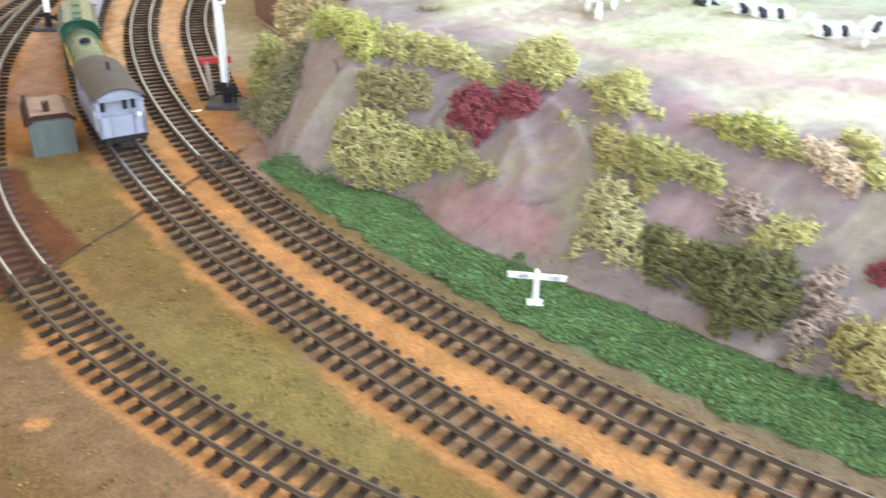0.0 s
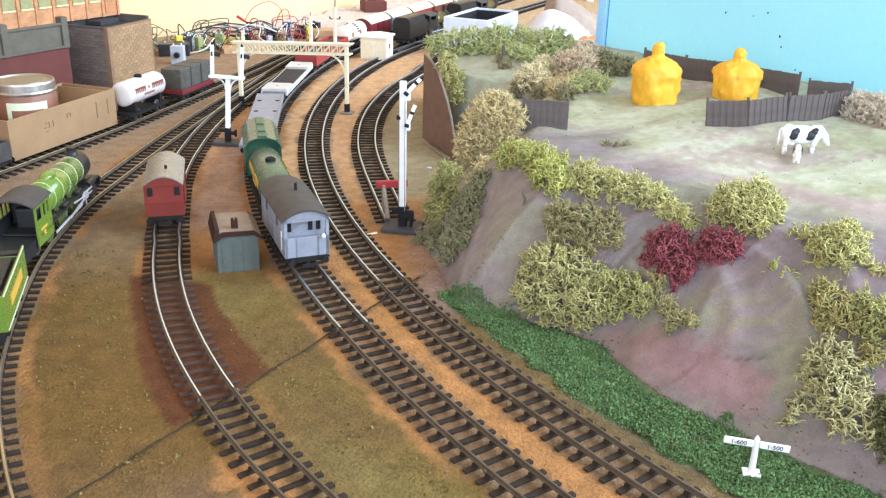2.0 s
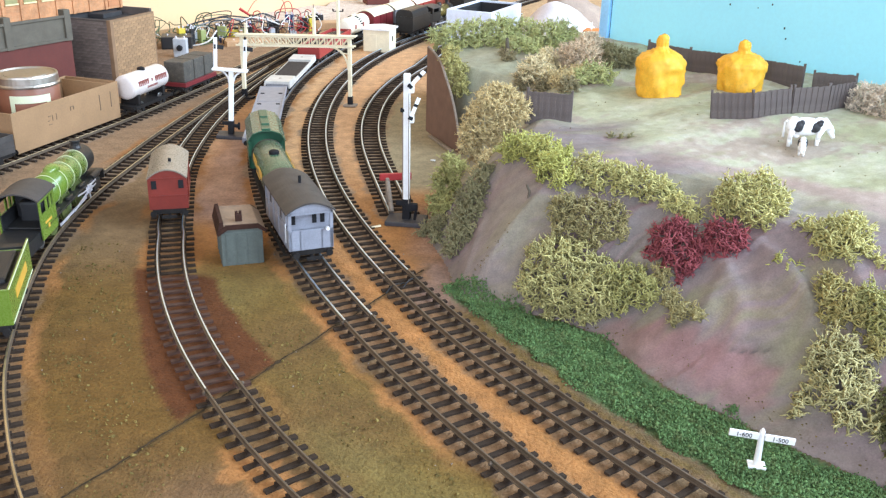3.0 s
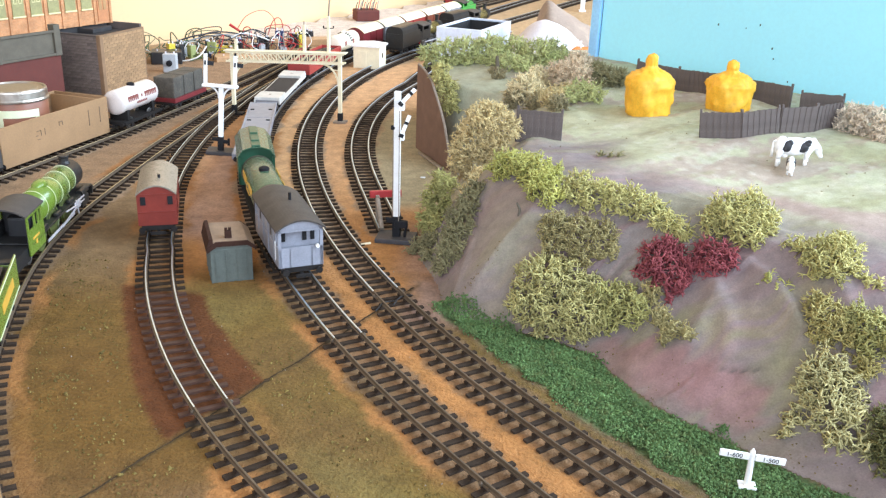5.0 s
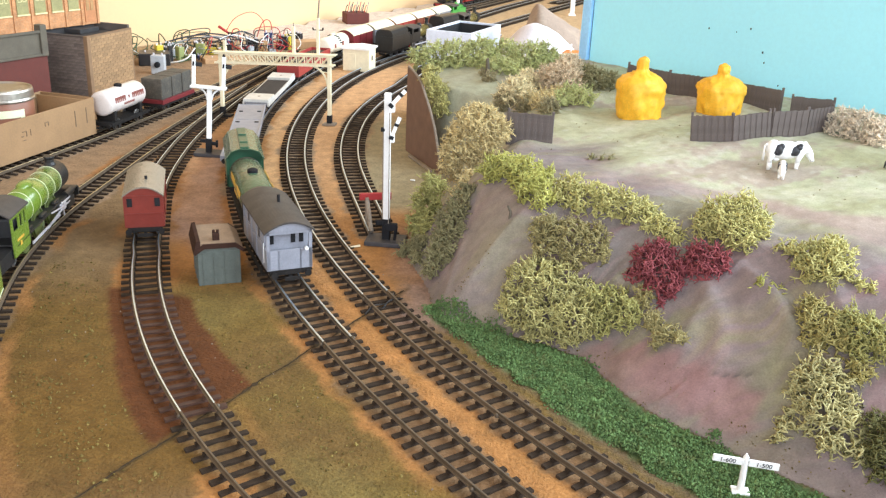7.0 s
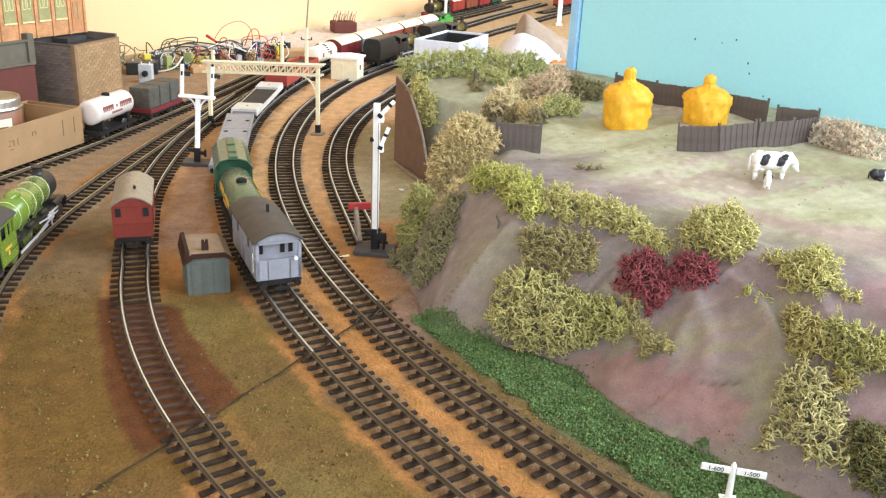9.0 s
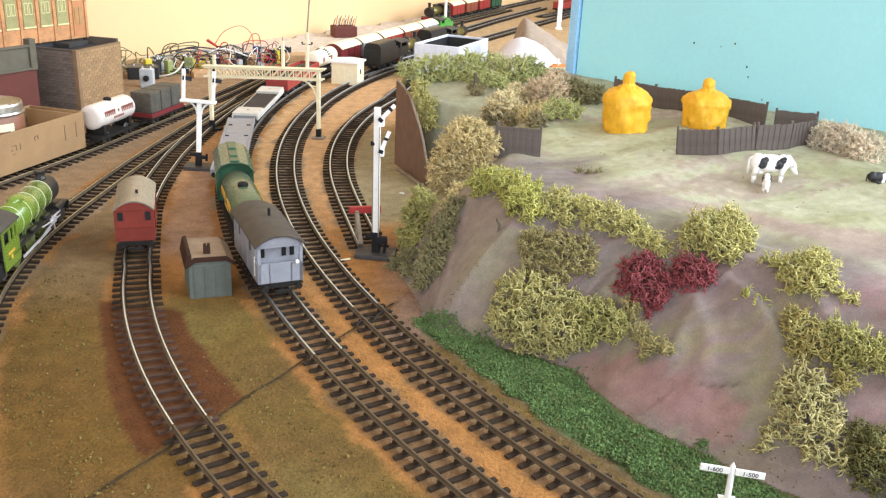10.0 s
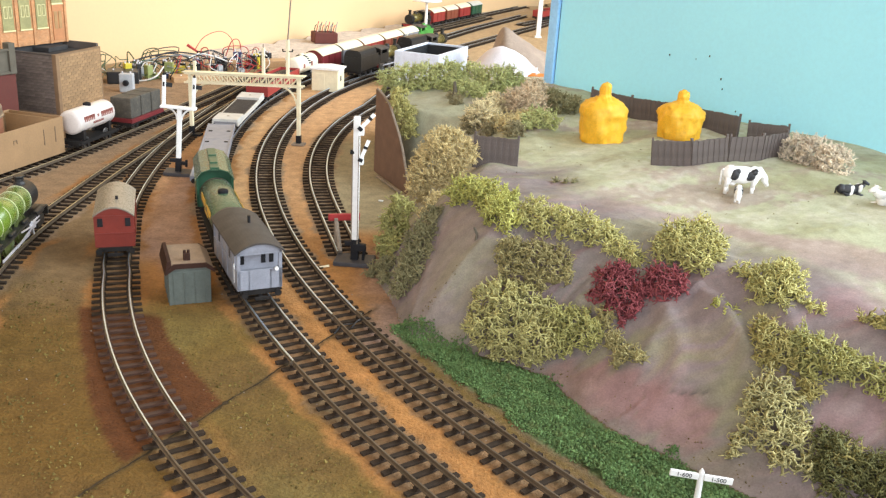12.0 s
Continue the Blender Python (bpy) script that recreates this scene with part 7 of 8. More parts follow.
def goods_loco(m, label, green=False, tank_engine=True):
    """Small six-coupled engine with side tanks, cab and chimney."""
    body_mat = M_LOCO_GREEN if green else M_LOCO_BLACK
    t = thing("tank_locomotive", label, "locomotive", m)
    zb, r = 0.0310, 0.0098
    bm = bmesh.new()
    rod(bm, (0, -0.020, zb), (0, 0.030, zb), r, 28)
    part("boiler", bm, M_LOCO_GREEN if green else M_BRASSY, t, smooth=False).data.shade_smooth()
    bm = bmesh.new()
    rod(bm, (0, 0.030, zb), (0, 0.044, zb), r * 1.05, 28)
    smoke = part("smokebox", bm, M_LOCO_BLACK, t)
    bm = bmesh.new()
    lathe(bm, [(0.0046, 0), (0.0032, 0.002), (0.0034, 0.009), (0.0042, 0.010), (0.0042, 0.0112), (0.002, 0.0112)], 16, pose(0, 0.037, zb + r * 0.95))
    part("chimney", bm, M_LOCO_BLACK, smoke)
    bm = bmesh.new()
    lathe(bm, [(0.0050, -0.001), (0.0046, 0.002), (0.0036, 0.0045), (0.0012, 0.0055)], 16, pose(0, 0.006, zb + r * 0.95))
    part("dome", bm, body_mat, t, smooth=True)
    if tank_engine:
        for s in (-1, 1):
            bm = bmesh.new()
            slab(bm, (s * 0.0118, 0.002, 0.0275), (0.0070, 0.048, 0.0145), 0.0006)
            part("side_tank", bm, body_mat, t)
    bm = bmesh.new()
    for s in (-1, 1):
        slab(bm, (s * 0.0148, -0.034, 0.0270), (0.0010, 0.032, 0.016))
        slab(bm, (s * 0.0148, -0.047, 0.0385), (0.0010, 0.006, 0.008))
        slab(bm, (s * 0.0148, -0.022, 0.0385), (0.0010, 0.008, 0.008))
    slab(bm, (0, -0.020, 0.032), (0.0300, 0.0010, 0.022))
    slab(bm, (0, -0.046, 0.032), (0.0300, 0.0010, 0.022))
    slab(bm, (0, -0.052, 0.026), (0.0300, 0.012, 0.014), 0.0006)
    cab = part("cab", bm, body_mat, t)
    bm = bowed_roof(0.032, 0.031, 0.0425, 0.0035)
    bmesh.ops.translate(bm, verts=bm.verts, vec=(0, -0.034, 0))
    part("cab_roof", bm, M_ROOF_DARK, cab, "dark cab roof")
    for s in (-1, 1):
        bm = bmesh.new()
        rod(bm, (s * 0.0085, -0.0466, 0.0375), (s * 0.0085, -0.0462, 0.0375), 0.0026, 14)
        part("spectacle", bm, M_BLACK, cab)
    bm = bmesh.new()
    slab(bm, (0, -0.006, 0.0198), (0.031, 0.104, 0.0014), 0.0003)
    slab(bm, (0, -0.006, 0.014), (0.012, 0.096, 0.010))
    part("running_plate", bm, M_LOCO_BLACK, t)
    for e, y in ((1, 0.0465), (-1, -0.0585)):
        bm = bmesh.new()
        slab(bm, (0, y, 0.0165), (0.031, 0.0016, 0.0060), 0.0003)
        part("buffer_beam", bm, M_RED, t, "red buffer beam")
        for s in (-1, 1):
            bm = bmesh.new()
            rod(bm, (s * 0.0115, y, 0.0165), (s * 0.0115, y + e * 0.0045, 0.0165), 0.0012, 8)
            rod(bm, (s * 0.0115, y + e * 0.0045, 0.0165), (s * 0.0115, y + e * 0.0053, 0.0165), 0.0026, 12)
            part("buffer", bm, M_LOCO_BLACK, t)
    for y in (-0.030, -0.002, 0.024):
        axle(t, y, 0.0085)
    for s in (-1, 1):
        bm = bmesh.new()
        slab(bm, (s * 0.0118, -0.003, 0.0135), (0.0012, 0.058, 0.0018))
        part("coupling_rod", bm, M_SILVER, t)
    return t


# goods train standing on the main line, rear first
s = LINE_B.near_y(0.0855)


def couple(L, gap=0.0105):
    """Pose of the next vehicle of length L in the train."""
    global s
    m = on_line(LINE_B, s + L / 2)
    s += L + gap
    return m


brake_van(couple(0.078))
tank_wagon(couple(0.091), "bottle-green tank wagon with black ends and yellow lettering", M_GREEN_TANK, M_LOCO_BLACK, 0.091, 0.0138, bars=M_GOLD)
hopper_van(couple(0.070))
flat_wagon(couple(0.222), "long blue-grey bogie flat wagon with stake pockets", M_PALE_GREY, 0.222)
flat_wagon(couple(0.172), "grey bogie wagon with a dark ribbed well and pale ends", M_GREY, 0.172, well=True)
open_wagon(couple(0.072), "bright red open wagon loaded with coal", M_VAN_RED)
open_wagon(couple(0.072), "bright red open wagon loaded with coal", M_VAN_RED)
tank_wagon(couple(0.080), "cream tank wagon with a ladder and red panels", M_TANK_CREAM, None, 0.080, ladder=True, patches=M_LETTER_RED)
goods_van(couple(0.075), "maroon goods van with a cream roof", M_MAROON, M_ROOF_CREAM)
goods_van(couple(0.075), "grey goods van with a cream roof", M_GREY, M_ROOF_CREAM, mark=((0.0, 0.029, 0.016, 0.002), (0.002, 0.025, 0.012, 0.0015)))
goods_van(couple(0.085), "dark red parcels van with a cream roof", M_WAGON_RED, M_ROOF_CREAM, 0.085)
goods_van(couple(0.085), "brown goods van with a cream roof", M_BAUXITE, M_ROOF_CREAM, 0.085)
goods_van(couple(0.075), "grey goods van with pale side letters and a cream roof", M_GREY, M_ROOF_CREAM, mark=((-0.026, 0.034, 0.004, 0.005), (0.026, 0.026, 0.004, 0.005)))
goods_loco(couple(0.105), "green tank locomotive heading the goods train", True)

# standing vehicles
goods_van(on_line(LINE_A, LINE_A.near_y(0.185)), "red brake van with a stone-grey roof on the curve", M_BRANCH_RED, M_ROOF_STONE, 0.066, 0.0270, 0.0402, 0.0070, True)
se = LINE_E.near_y(0.150)
express_loco(on_line(LINE_E, se - 0.005) @ Matrix.Diagonal((0.91, 0.93, 0.98, 1)))
tender(on_line(LINE_E, se - 0.163) @ Matrix.Diagonal((0.91, 1, 1, 1)))
open_wagon(on_line(LINE_G, LINE_G.near_y(0.252)), "dark grey open wagon loaded with coal by the box", M_ROOF_DARK)
sg = LINE_G.near_y(0.505)
tank_wagon(on_line(LINE_G, sg - 0.011), "white tank wagon with faded red lettering on the siding", M_TANK_WHITE, None, 0.075, 0.0130, bars=M_LETTER_RED, lift=0.0045)


M_CONTAINER = mat("weathered_container", (0.078, 0.070, 0.056), 0.75, 0, 0.3, 120, 700, 0.3, dirt=(0.14, 0.115, 0.085))


def container_wagon(m):
    """Red flat wagon with three dark grey containers."""
    t = thing("container_wagon", "red flat wagon carrying three dark grey containers", "container wagon", m, "vans and wagons")
    L = 0.076
    running_gear(t, L, 0.030)
    bm = bmesh.new()
    slab(bm, (0, 0, 0.0175), (0.030, L, 0.0050), 0.0004)
    part("deck", bm, M_MAROON, t)
    for i in range(3):
        bm = bmesh.new()
        slab(bm, (0, (i - 1) * 0.0243, 0.0318), (0.0262, 0.0226, 0.0240), 0.0011)
        part("container", bm, M_CONTAINER, t, "dark grey square-cornered container")
    return t


container_wagon(on_line(LINE_G, sg + 0.092))

# engines in store beyond the hut
sk = LINE_K.near_y(1.035)
tender(on_line(LINE_K, sk), False)
goods_loco(on_line(LINE_K, sk + 0.098), "dark olive locomotive in the storage siding", False, False)
tender(on_line(LINE_K, sk + 0.215), False)
goods_loco(on_line(LINE_K, sk + 0.315), "dark olive locomotive in the storage siding", False, False)

# second storage road behind the train
LINE_S = Line(glide([(0.02, 1.62), (0.16, 1.95), (0.40, 2.50)]))
track("straight storage track by the cream wall", LINE_S, 0.0, LINE_S.length)
goods_loco(on_line(LINE_S, 0.10) @ pose(0, 0, 0, 0, 0, 180), "black locomotive by the cream wall", False, False)
for i, (mm, rf, lab) in enumerate(((M_WAGON_RED, M_ROOF_CREAM, "red van stored by the wall"), (M_BAUXITE, M_ROOF_CREAM, "brown van stored by the wall"), (M_VAN_RED, M_ROOF_CREAM, "bright red van stored by the wall"), (M_GREEN_DARK, M_ROOF_WHITE, "dark green van stored by the wall"))):
    goods_van(on_line(LINE_S, 0.21 + i * 0.09), lab + " with a pale roof", mm, rf)
LINE_T = Line(glide([(0.33, 1.95), (0.52, 2.30), (0.75, 2.75)]))
track("far storage track beside the red wagons", LINE_T, 0.0, LINE_T.length)
for i in range(3):
    open_wagon(on_line(LINE_T, 0.16 + i * 0.085), "faded red open wagon in the far siding", M_VAN_RED)

# ---------------------------------------------------------------- left-hand side: box, tin and buildings
M_CARD = mat("corrugated_cardboard", (0.315, 0.190, 0.092), 0.85, 0, 0.10, 40, 500, 0.2)
M_CARD_IN = mat("cardboard_inside", (0.38, 0.235, 0.115), 0.9, 0, 0.1, 40, 500, 0.2)
M_TIN = mat("tinned_lid", (0.48, 0.44, 0.38), 0.40, 1.0, 0.04, 30, 300, 0.0)
M_TIN_PAPER = mat("brown_tin_label", (0.22, 0.085, 0.045), 0.45, 0, 0.1, 60, 600, 0.1)
M_INK = mat("faded_ink", (0.16, 0.10, 0.06), 0.8, 0, 0.1, 60, 600, 0.0)


def brick_paper(name, a, b, mortar, scale):
    """Printed brick paper."""
    m = bpy.data.materials.new(name)
    m.use_nodes = True
    nt = m.node_tree
    co = nt.nodes.new("ShaderNodeTexCoord").outputs["UV"]
    br = nt.nodes.new("ShaderNodeTexBrick")
    br.inputs["Scale"].default_value = scale
    br.inputs["Color1"].default_value, br.inputs["Color2"].default_value, br.inputs["Mortar"].default_value = (*a, 1), (*b, 1), (*mortar, 1)
    br.inputs["Mortar Size"].default_value, br.inputs["Brick Width"].default_value, br.inputs["Row Height"].default_value = 0.018, 0.55, 0.24
    nt.links.new(co, br.inputs["Vector"])
    n = noise_tex(nt, co, scale * 0.35, 5)
    n2 = noise_tex(nt, co, scale * 3.0, 3)
    col = mix(nt, br.outputs["Color"], ramp(nt, (0.7,) * 3, (1.25,) * 3, n), 1.0, "MULTIPLY")
    col = mix(nt, col, ramp(nt, (0.8,) * 3, (1.15,) * 3, n2), 1.0, "MULTIPLY")
    b_ = nt.nodes["Principled BSDF"]
    nt.links.new(col, b_.inputs["Base Color"])
    b_.inputs["Roughness"].default_value = 0.75
    bp = nt.nodes.new("ShaderNodeBump")
    bp.inputs["Strength"].default_value, bp.inputs["Distance"].default_value = 0.4, 0.0005
    nt.links.new(br.outputs["Fac"], bp.inputs["Height"])
    bp.invert = True
    nt.links.new(bp.outputs[0], b_.inputs["Normal"])
    return m


M_BRICK_ORANGE = brick_paper("orange_brick_paper", (0.54, 0.245, 0.095), (0.48, 0.20, 0.072), (0.52, 0.345, 0.20), 210)
M_STONE_DARK = mat("dark_grey_card", (0.105, 0.090, 0.064), 0.8, 0, 0.15, 80, 700, 0.2)
M_MAROON_CARD = mat("maroon_card", (0.105, 0.022, 0.014), 0.75, 0, 0.12, 60, 600, 0.15)
M_GLAZING = mat("printed_green_glazing", (0.29, 0.265, 0.115), 0.8, 0, 0.15, 90, 600, 0.0)
M_WINDOW_CREAM = mat("printed_cream_frames", (0.70, 0.62, 0.32), 0.6, 0, 0.08, 90, 600, 0.0)
M_DOOR_ORANGE = mat("printed_orange_door", (0.45, 0.185, 0.070), 0.6, 0, 0.1, 90, 600, 0.0)
M_DOOR_PANE = mat("printed_door_panes", (0.36, 0.20, 0.075), 0.5, 0, 0.12, 90, 600, 0.0)
M_DARK_ROOF = mat("black_felt", (0.03, 0.028, 0.028), 0.9, 0, 0.2, 90, 600, 0.3)


def face_uv(ob):
    """Box-projected UVs in metres, so that printed papers keep their size."""
    me = ob.data
    uv = me.uv_layers.new(name="paper")
    for p in me.polygons:
        n = p.normal
        for li in p.loop_indices:
            c = me.vertices[me.loops[li].vertex_index].co
            if abs(n.z) > 0.7:
                uv.data[li].uv = (c.x, c.y)
            elif abs(n.x) > abs(n.y):
                uv.data[li].uv = (c.y, c.z)
            else:
                uv.data[li].uv = (c.x, c.z)
    return ob


def cardboard_box():
    """Open shallow carton standing on the rails of the siding."""
    a, b = Vector((-0.3415, 0.303)), Vector((-0.2985, 0.450))
    d = b - a
    L, D, H, k = d.length, 0.066, 0.0385, 0.0016
    t = thing("cardboard_box", "open brown cardboard box standing on the siding", "cardboard box", pose(a.x, a.y, RAIL_TOP, 0, 0, math.degrees(math.atan2(d.y, d.x))))
    for name, c, sz in (("front_panel", (L / 2, k / 2, H / 2), (L, k, H)), ("back_panel", (L / 2, D - k / 2, H / 2), (L, k, H)), ("end_panel", (k / 2, D / 2, H / 2), (k, D - 2 * k, H)), ("end_panel", (L - k / 2, D / 2, H / 2), (k, D - 2 * k, H)), ("bottom_panel", (L / 2, D / 2, k / 2), (L - 2 * k, D - 2 * k, k))):
        bm = bmesh.new()
        slab(bm, c, sz, 0.0004)
        part(name, bm, M_CARD, t)
    bm = bmesh.new()
    slab(bm, (L - 0.009, D / 2, H * 0.62), (0.0012, D - 0.006, H * 0.7), 0.0003, Matrix.Translation((0, 0, 0)))
    part("inner_flap", bm, M_CARD_IN, t)
    for x in (L - 0.031, L - 0.0135):
        bm = bmesh.new()
        slab(bm, (x, -0.0001, H * 0.58), (0.0009, 0.0006, H * 0.42))
        part("slot", bm, M_INK, t, "dark cut slot")
    bm = bmesh.new()
    for x, z, w, h in ((0.052, 0.60, 0.0006, 0.0055), (0.0485, 0.66, 0.004, 0.0006), (0.0465, 0.55, 0.003, 0.0006), (0.0485, 0.45, 0.004, 0.0006), (0.0575, 0.60, 0.0006, 0.006), (0.078, 0.68, 0.0006, 0.004), (0.080, 0.72, 0.004, 0.0006), (0.0825, 0.68, 0.0006, 0.004)):
        slab(bm, (x, -0.0001, H * z), (w, 0.0006, h))
    part("marking", bm, M_INK, t, "faint printed marks")
    return t


cardboard_box()


def paint_tin(x, y):
    t = thing("tin", "round brown tin with a silver press lid in the box", "tin", pose(x, y, RAIL_TOP + 0.0017))
    r, h = 0.0292, 0.056
    bm = bmesh.new()
    lathe(bm, [(r * 0.97, 0), (r, 0.001), (r, h * 0.80), (r * 0.985, h * 0.81), (r * 0.98, h * 0.86)], 48)
    part("can", bm, M_TIN_PAPER, t, smooth=False).data.shade_smooth()
    bm = bmesh.new()
    lathe(bm, [(r * 0.99, h * 0.80), (r * 1.045, h * 0.805), (r * 1.05, h * 0.83), (r * 1.02, h * 0.86), (r * 1.01, h * 0.97), (r * 0.99, h * 1.0), (r * 0.93, h * 1.0), (r * 0.90, h * 0.975), (r * 0.72, h * 0.97), (r * 0.70, h * 0.985), (r * 0.35, h * 0.985), (r * 0.05, h * 0.985)], 48)
    part("lid", bm, M_TIN, t, "silver pressed metal lid")
    bm = bmesh.new()
    for i in range(-9, 10):
        turn = pose(0, 0, 0, 0, 0, -62 + i * 4.0)
        slab(bm, (r + 0.0001, 0, h * 0.62), (0.0005, 0.0022, h * 0.13), 0, turn)
        if i in (-9, -8, 8, 9):
            slab(bm, (r + 0.0001, 0, h * 0.43), (0.0005, 0.0022, h * 0.25), 0, turn)
    part("marking", bm, M_LINING, t, "white label border")
    return t


paint_tin(-0.366, 0.392)


def tone(name, color, spread, rough=0.8):
    """A surface whose tone changes from piece to piece."""
    m = mat(name, color, rough, 0, 0.2, 90, 700, 0.3)
    nt = m.node_tree
    b = nt.nodes["Principled BSDF"]
    old = b.inputs["Base Color"].links[0].from_socket
    rnd = nt.nodes.new("ShaderNodeObjectInfo").outputs["Random"]
    nt.links.new(mix(nt, old, ramp(nt, (1 - spread,) * 3, (1 + spread,) * 3, rnd, 0, 1), 1.0, "MULTIPLY"), b.inputs["Base Color"])
    return m


M_BRICK_T = tone("tan_brick", (0.31, 0.190, 0.092), 0.16)
M_BRICK_G = tone("grey_stone_brick", (0.180, 0.145, 0.125), 0.20)
M_MORTAR_T, M_MORTAR_G = mat("tan_mortar", (0.23, 0.14, 0.075), 0.9), mat("grey_mortar", (0.095, 0.077, 0.066), 0.9)


def bricks(parent, material, L, H, across, z0=0.0, bw=0.0098, bh=0.0038, proud=0.0004):
    """Courses of bricks on a wall face; across maps (along, up) to a pose of the brick."""
    meshes = {}

    def mesh(w):
        k = round(w, 4)
        if k not in meshes:
            bm = bmesh.new()
            slab(bm, (0, 0, 0), (k - 0.0004, proud * 2, bh - 0.0004))
            meshes[k] = mesh_of(bm, "brick", material)
        return meshes[k]

    rows = int(H / bh)
    for j in range(rows):
        x = 0.0
        first = bw if j % 2 else bw / 2
        while x < L - 0.0015:
            w = min(first if x == 0 else bw, L - x)
            ob = new("brick", mesh(w))
            ob.parent = parent
            ob.matrix_basis = across(x + w / 2, z0 + (j + 0.5) * bh)
            x += w


def warehouse():
    """Warehouse with a sunken roof: tan brick on one side, grey stone on the other."""
    c = Vector((-0.378, 0.648))
    ang = math.degrees(math.atan2(0.089, 0.025))
    W, D, H, k = 0.093, 0.080, 0.0742, 0.004
    t = thing("warehouse", "model warehouse with tan brick and grey stone walls", "model building", pose(c.x, c.y, 0, 0, 0, ang))
    bm = bmesh.new()
    slab(bm, (W / 2, k / 2, H / 2), (W, k, H))
    w = part("wall", bm, M_MORTAR_T, t, "tan brick wall")
    bricks(w, M_BRICK_T, W - 0.006, H, lambda x, z: pose(x + 0.0035, 0, z))
    bm = bmesh.new()
    slab(bm, (k / 2, D / 2 + 0.001, H / 2), (k, D - 0.006, H))
    w = part("wall", bm, M_MORTAR_G, t, "grey stone wall")
    bricks(w, M_BRICK_G, D - 0.008, H, lambda x, z: pose(0, x + 0.0045, z, 0, 0, 90))
    bm = bmesh.new()
    slab(bm, (W - k / 2, D / 2, H / 2 + 0.002), (k, D - 0.006, H + 0.004))
    part("wall", bm, M_MORTAR_G, t)
    bm = bmesh.new()
    slab(bm, (W / 2, D - k / 2, H / 2 + 0.003), (W, k, H + 0.006))
    part("wall", bm, M_MORTAR_G, t)
    bm = bmesh.new()
    slab(bm, (W / 2, D / 2, H - 0.006), (W - 2 * k - 0.0004, D - 2 * k - 0.0004, 0.002))
    slab(bm, (W * 0.60, D * 0.62, H - 0.002), (W * 0.42, D * 0.34, 0.006), 0.001)
    part("roof", bm, M_DARK_ROOF, t, "dark sunken roof")
    bm = bmesh.new()
    slab(bm, (0.0008, 0.0008, H / 2), (0.006, 0.006, H + 0.001), 0.0005)
    part("corner_pier", bm, M_MORTAR_T, t)
    return t


warehouse()


def terrace():
    """Raised terrace with a maroon face and a dark panelled parapet, which carries the orange building."""
    a, b = Vector((-0.62, 0.16)), Vector((-0.404, 0.592))
    d = b - a
    L = d.length
    t = thing("terrace", "maroon card terrace with a dark panelled parapet", "terrace", pose(a.x, a.y, 0, 0, 0, math.degrees(math.atan2(d.y, d.x))))
    bm = bmesh.new()
    slab(bm, (L / 2, 0.06, 0.030), (L, 0.12, 0.060), 0.0006)
    part("block", bm, M_MAROON_CARD, t)
    bm = bmesh.new()
    slab(bm, (L / 2, 0.003, 0.0745), (L, 0.006, 0.0275), 0.0006)
    p = part("parapet", bm, M_STONE_DARK, t, "dark grey panelled parapet")
    bm = bmesh.new()
    for z in (0.0615, 0.088):
        slab(bm, (L / 2, -0.0008, z), (L, 0.0030, 0.0030), 0.0004)
    part("moulding", bm, M_STONE_DARK, p)
    for x in (L - 0.004, L - 0.085, L - 0.17):
        bm = bmesh.new()
        slab(bm, (x, 0.0025, 0.0775), (0.009, 0.0105, 0.036), 0.0008)
        part("pier", bm, M_STONE_DARK, p)
    return t


terrace()


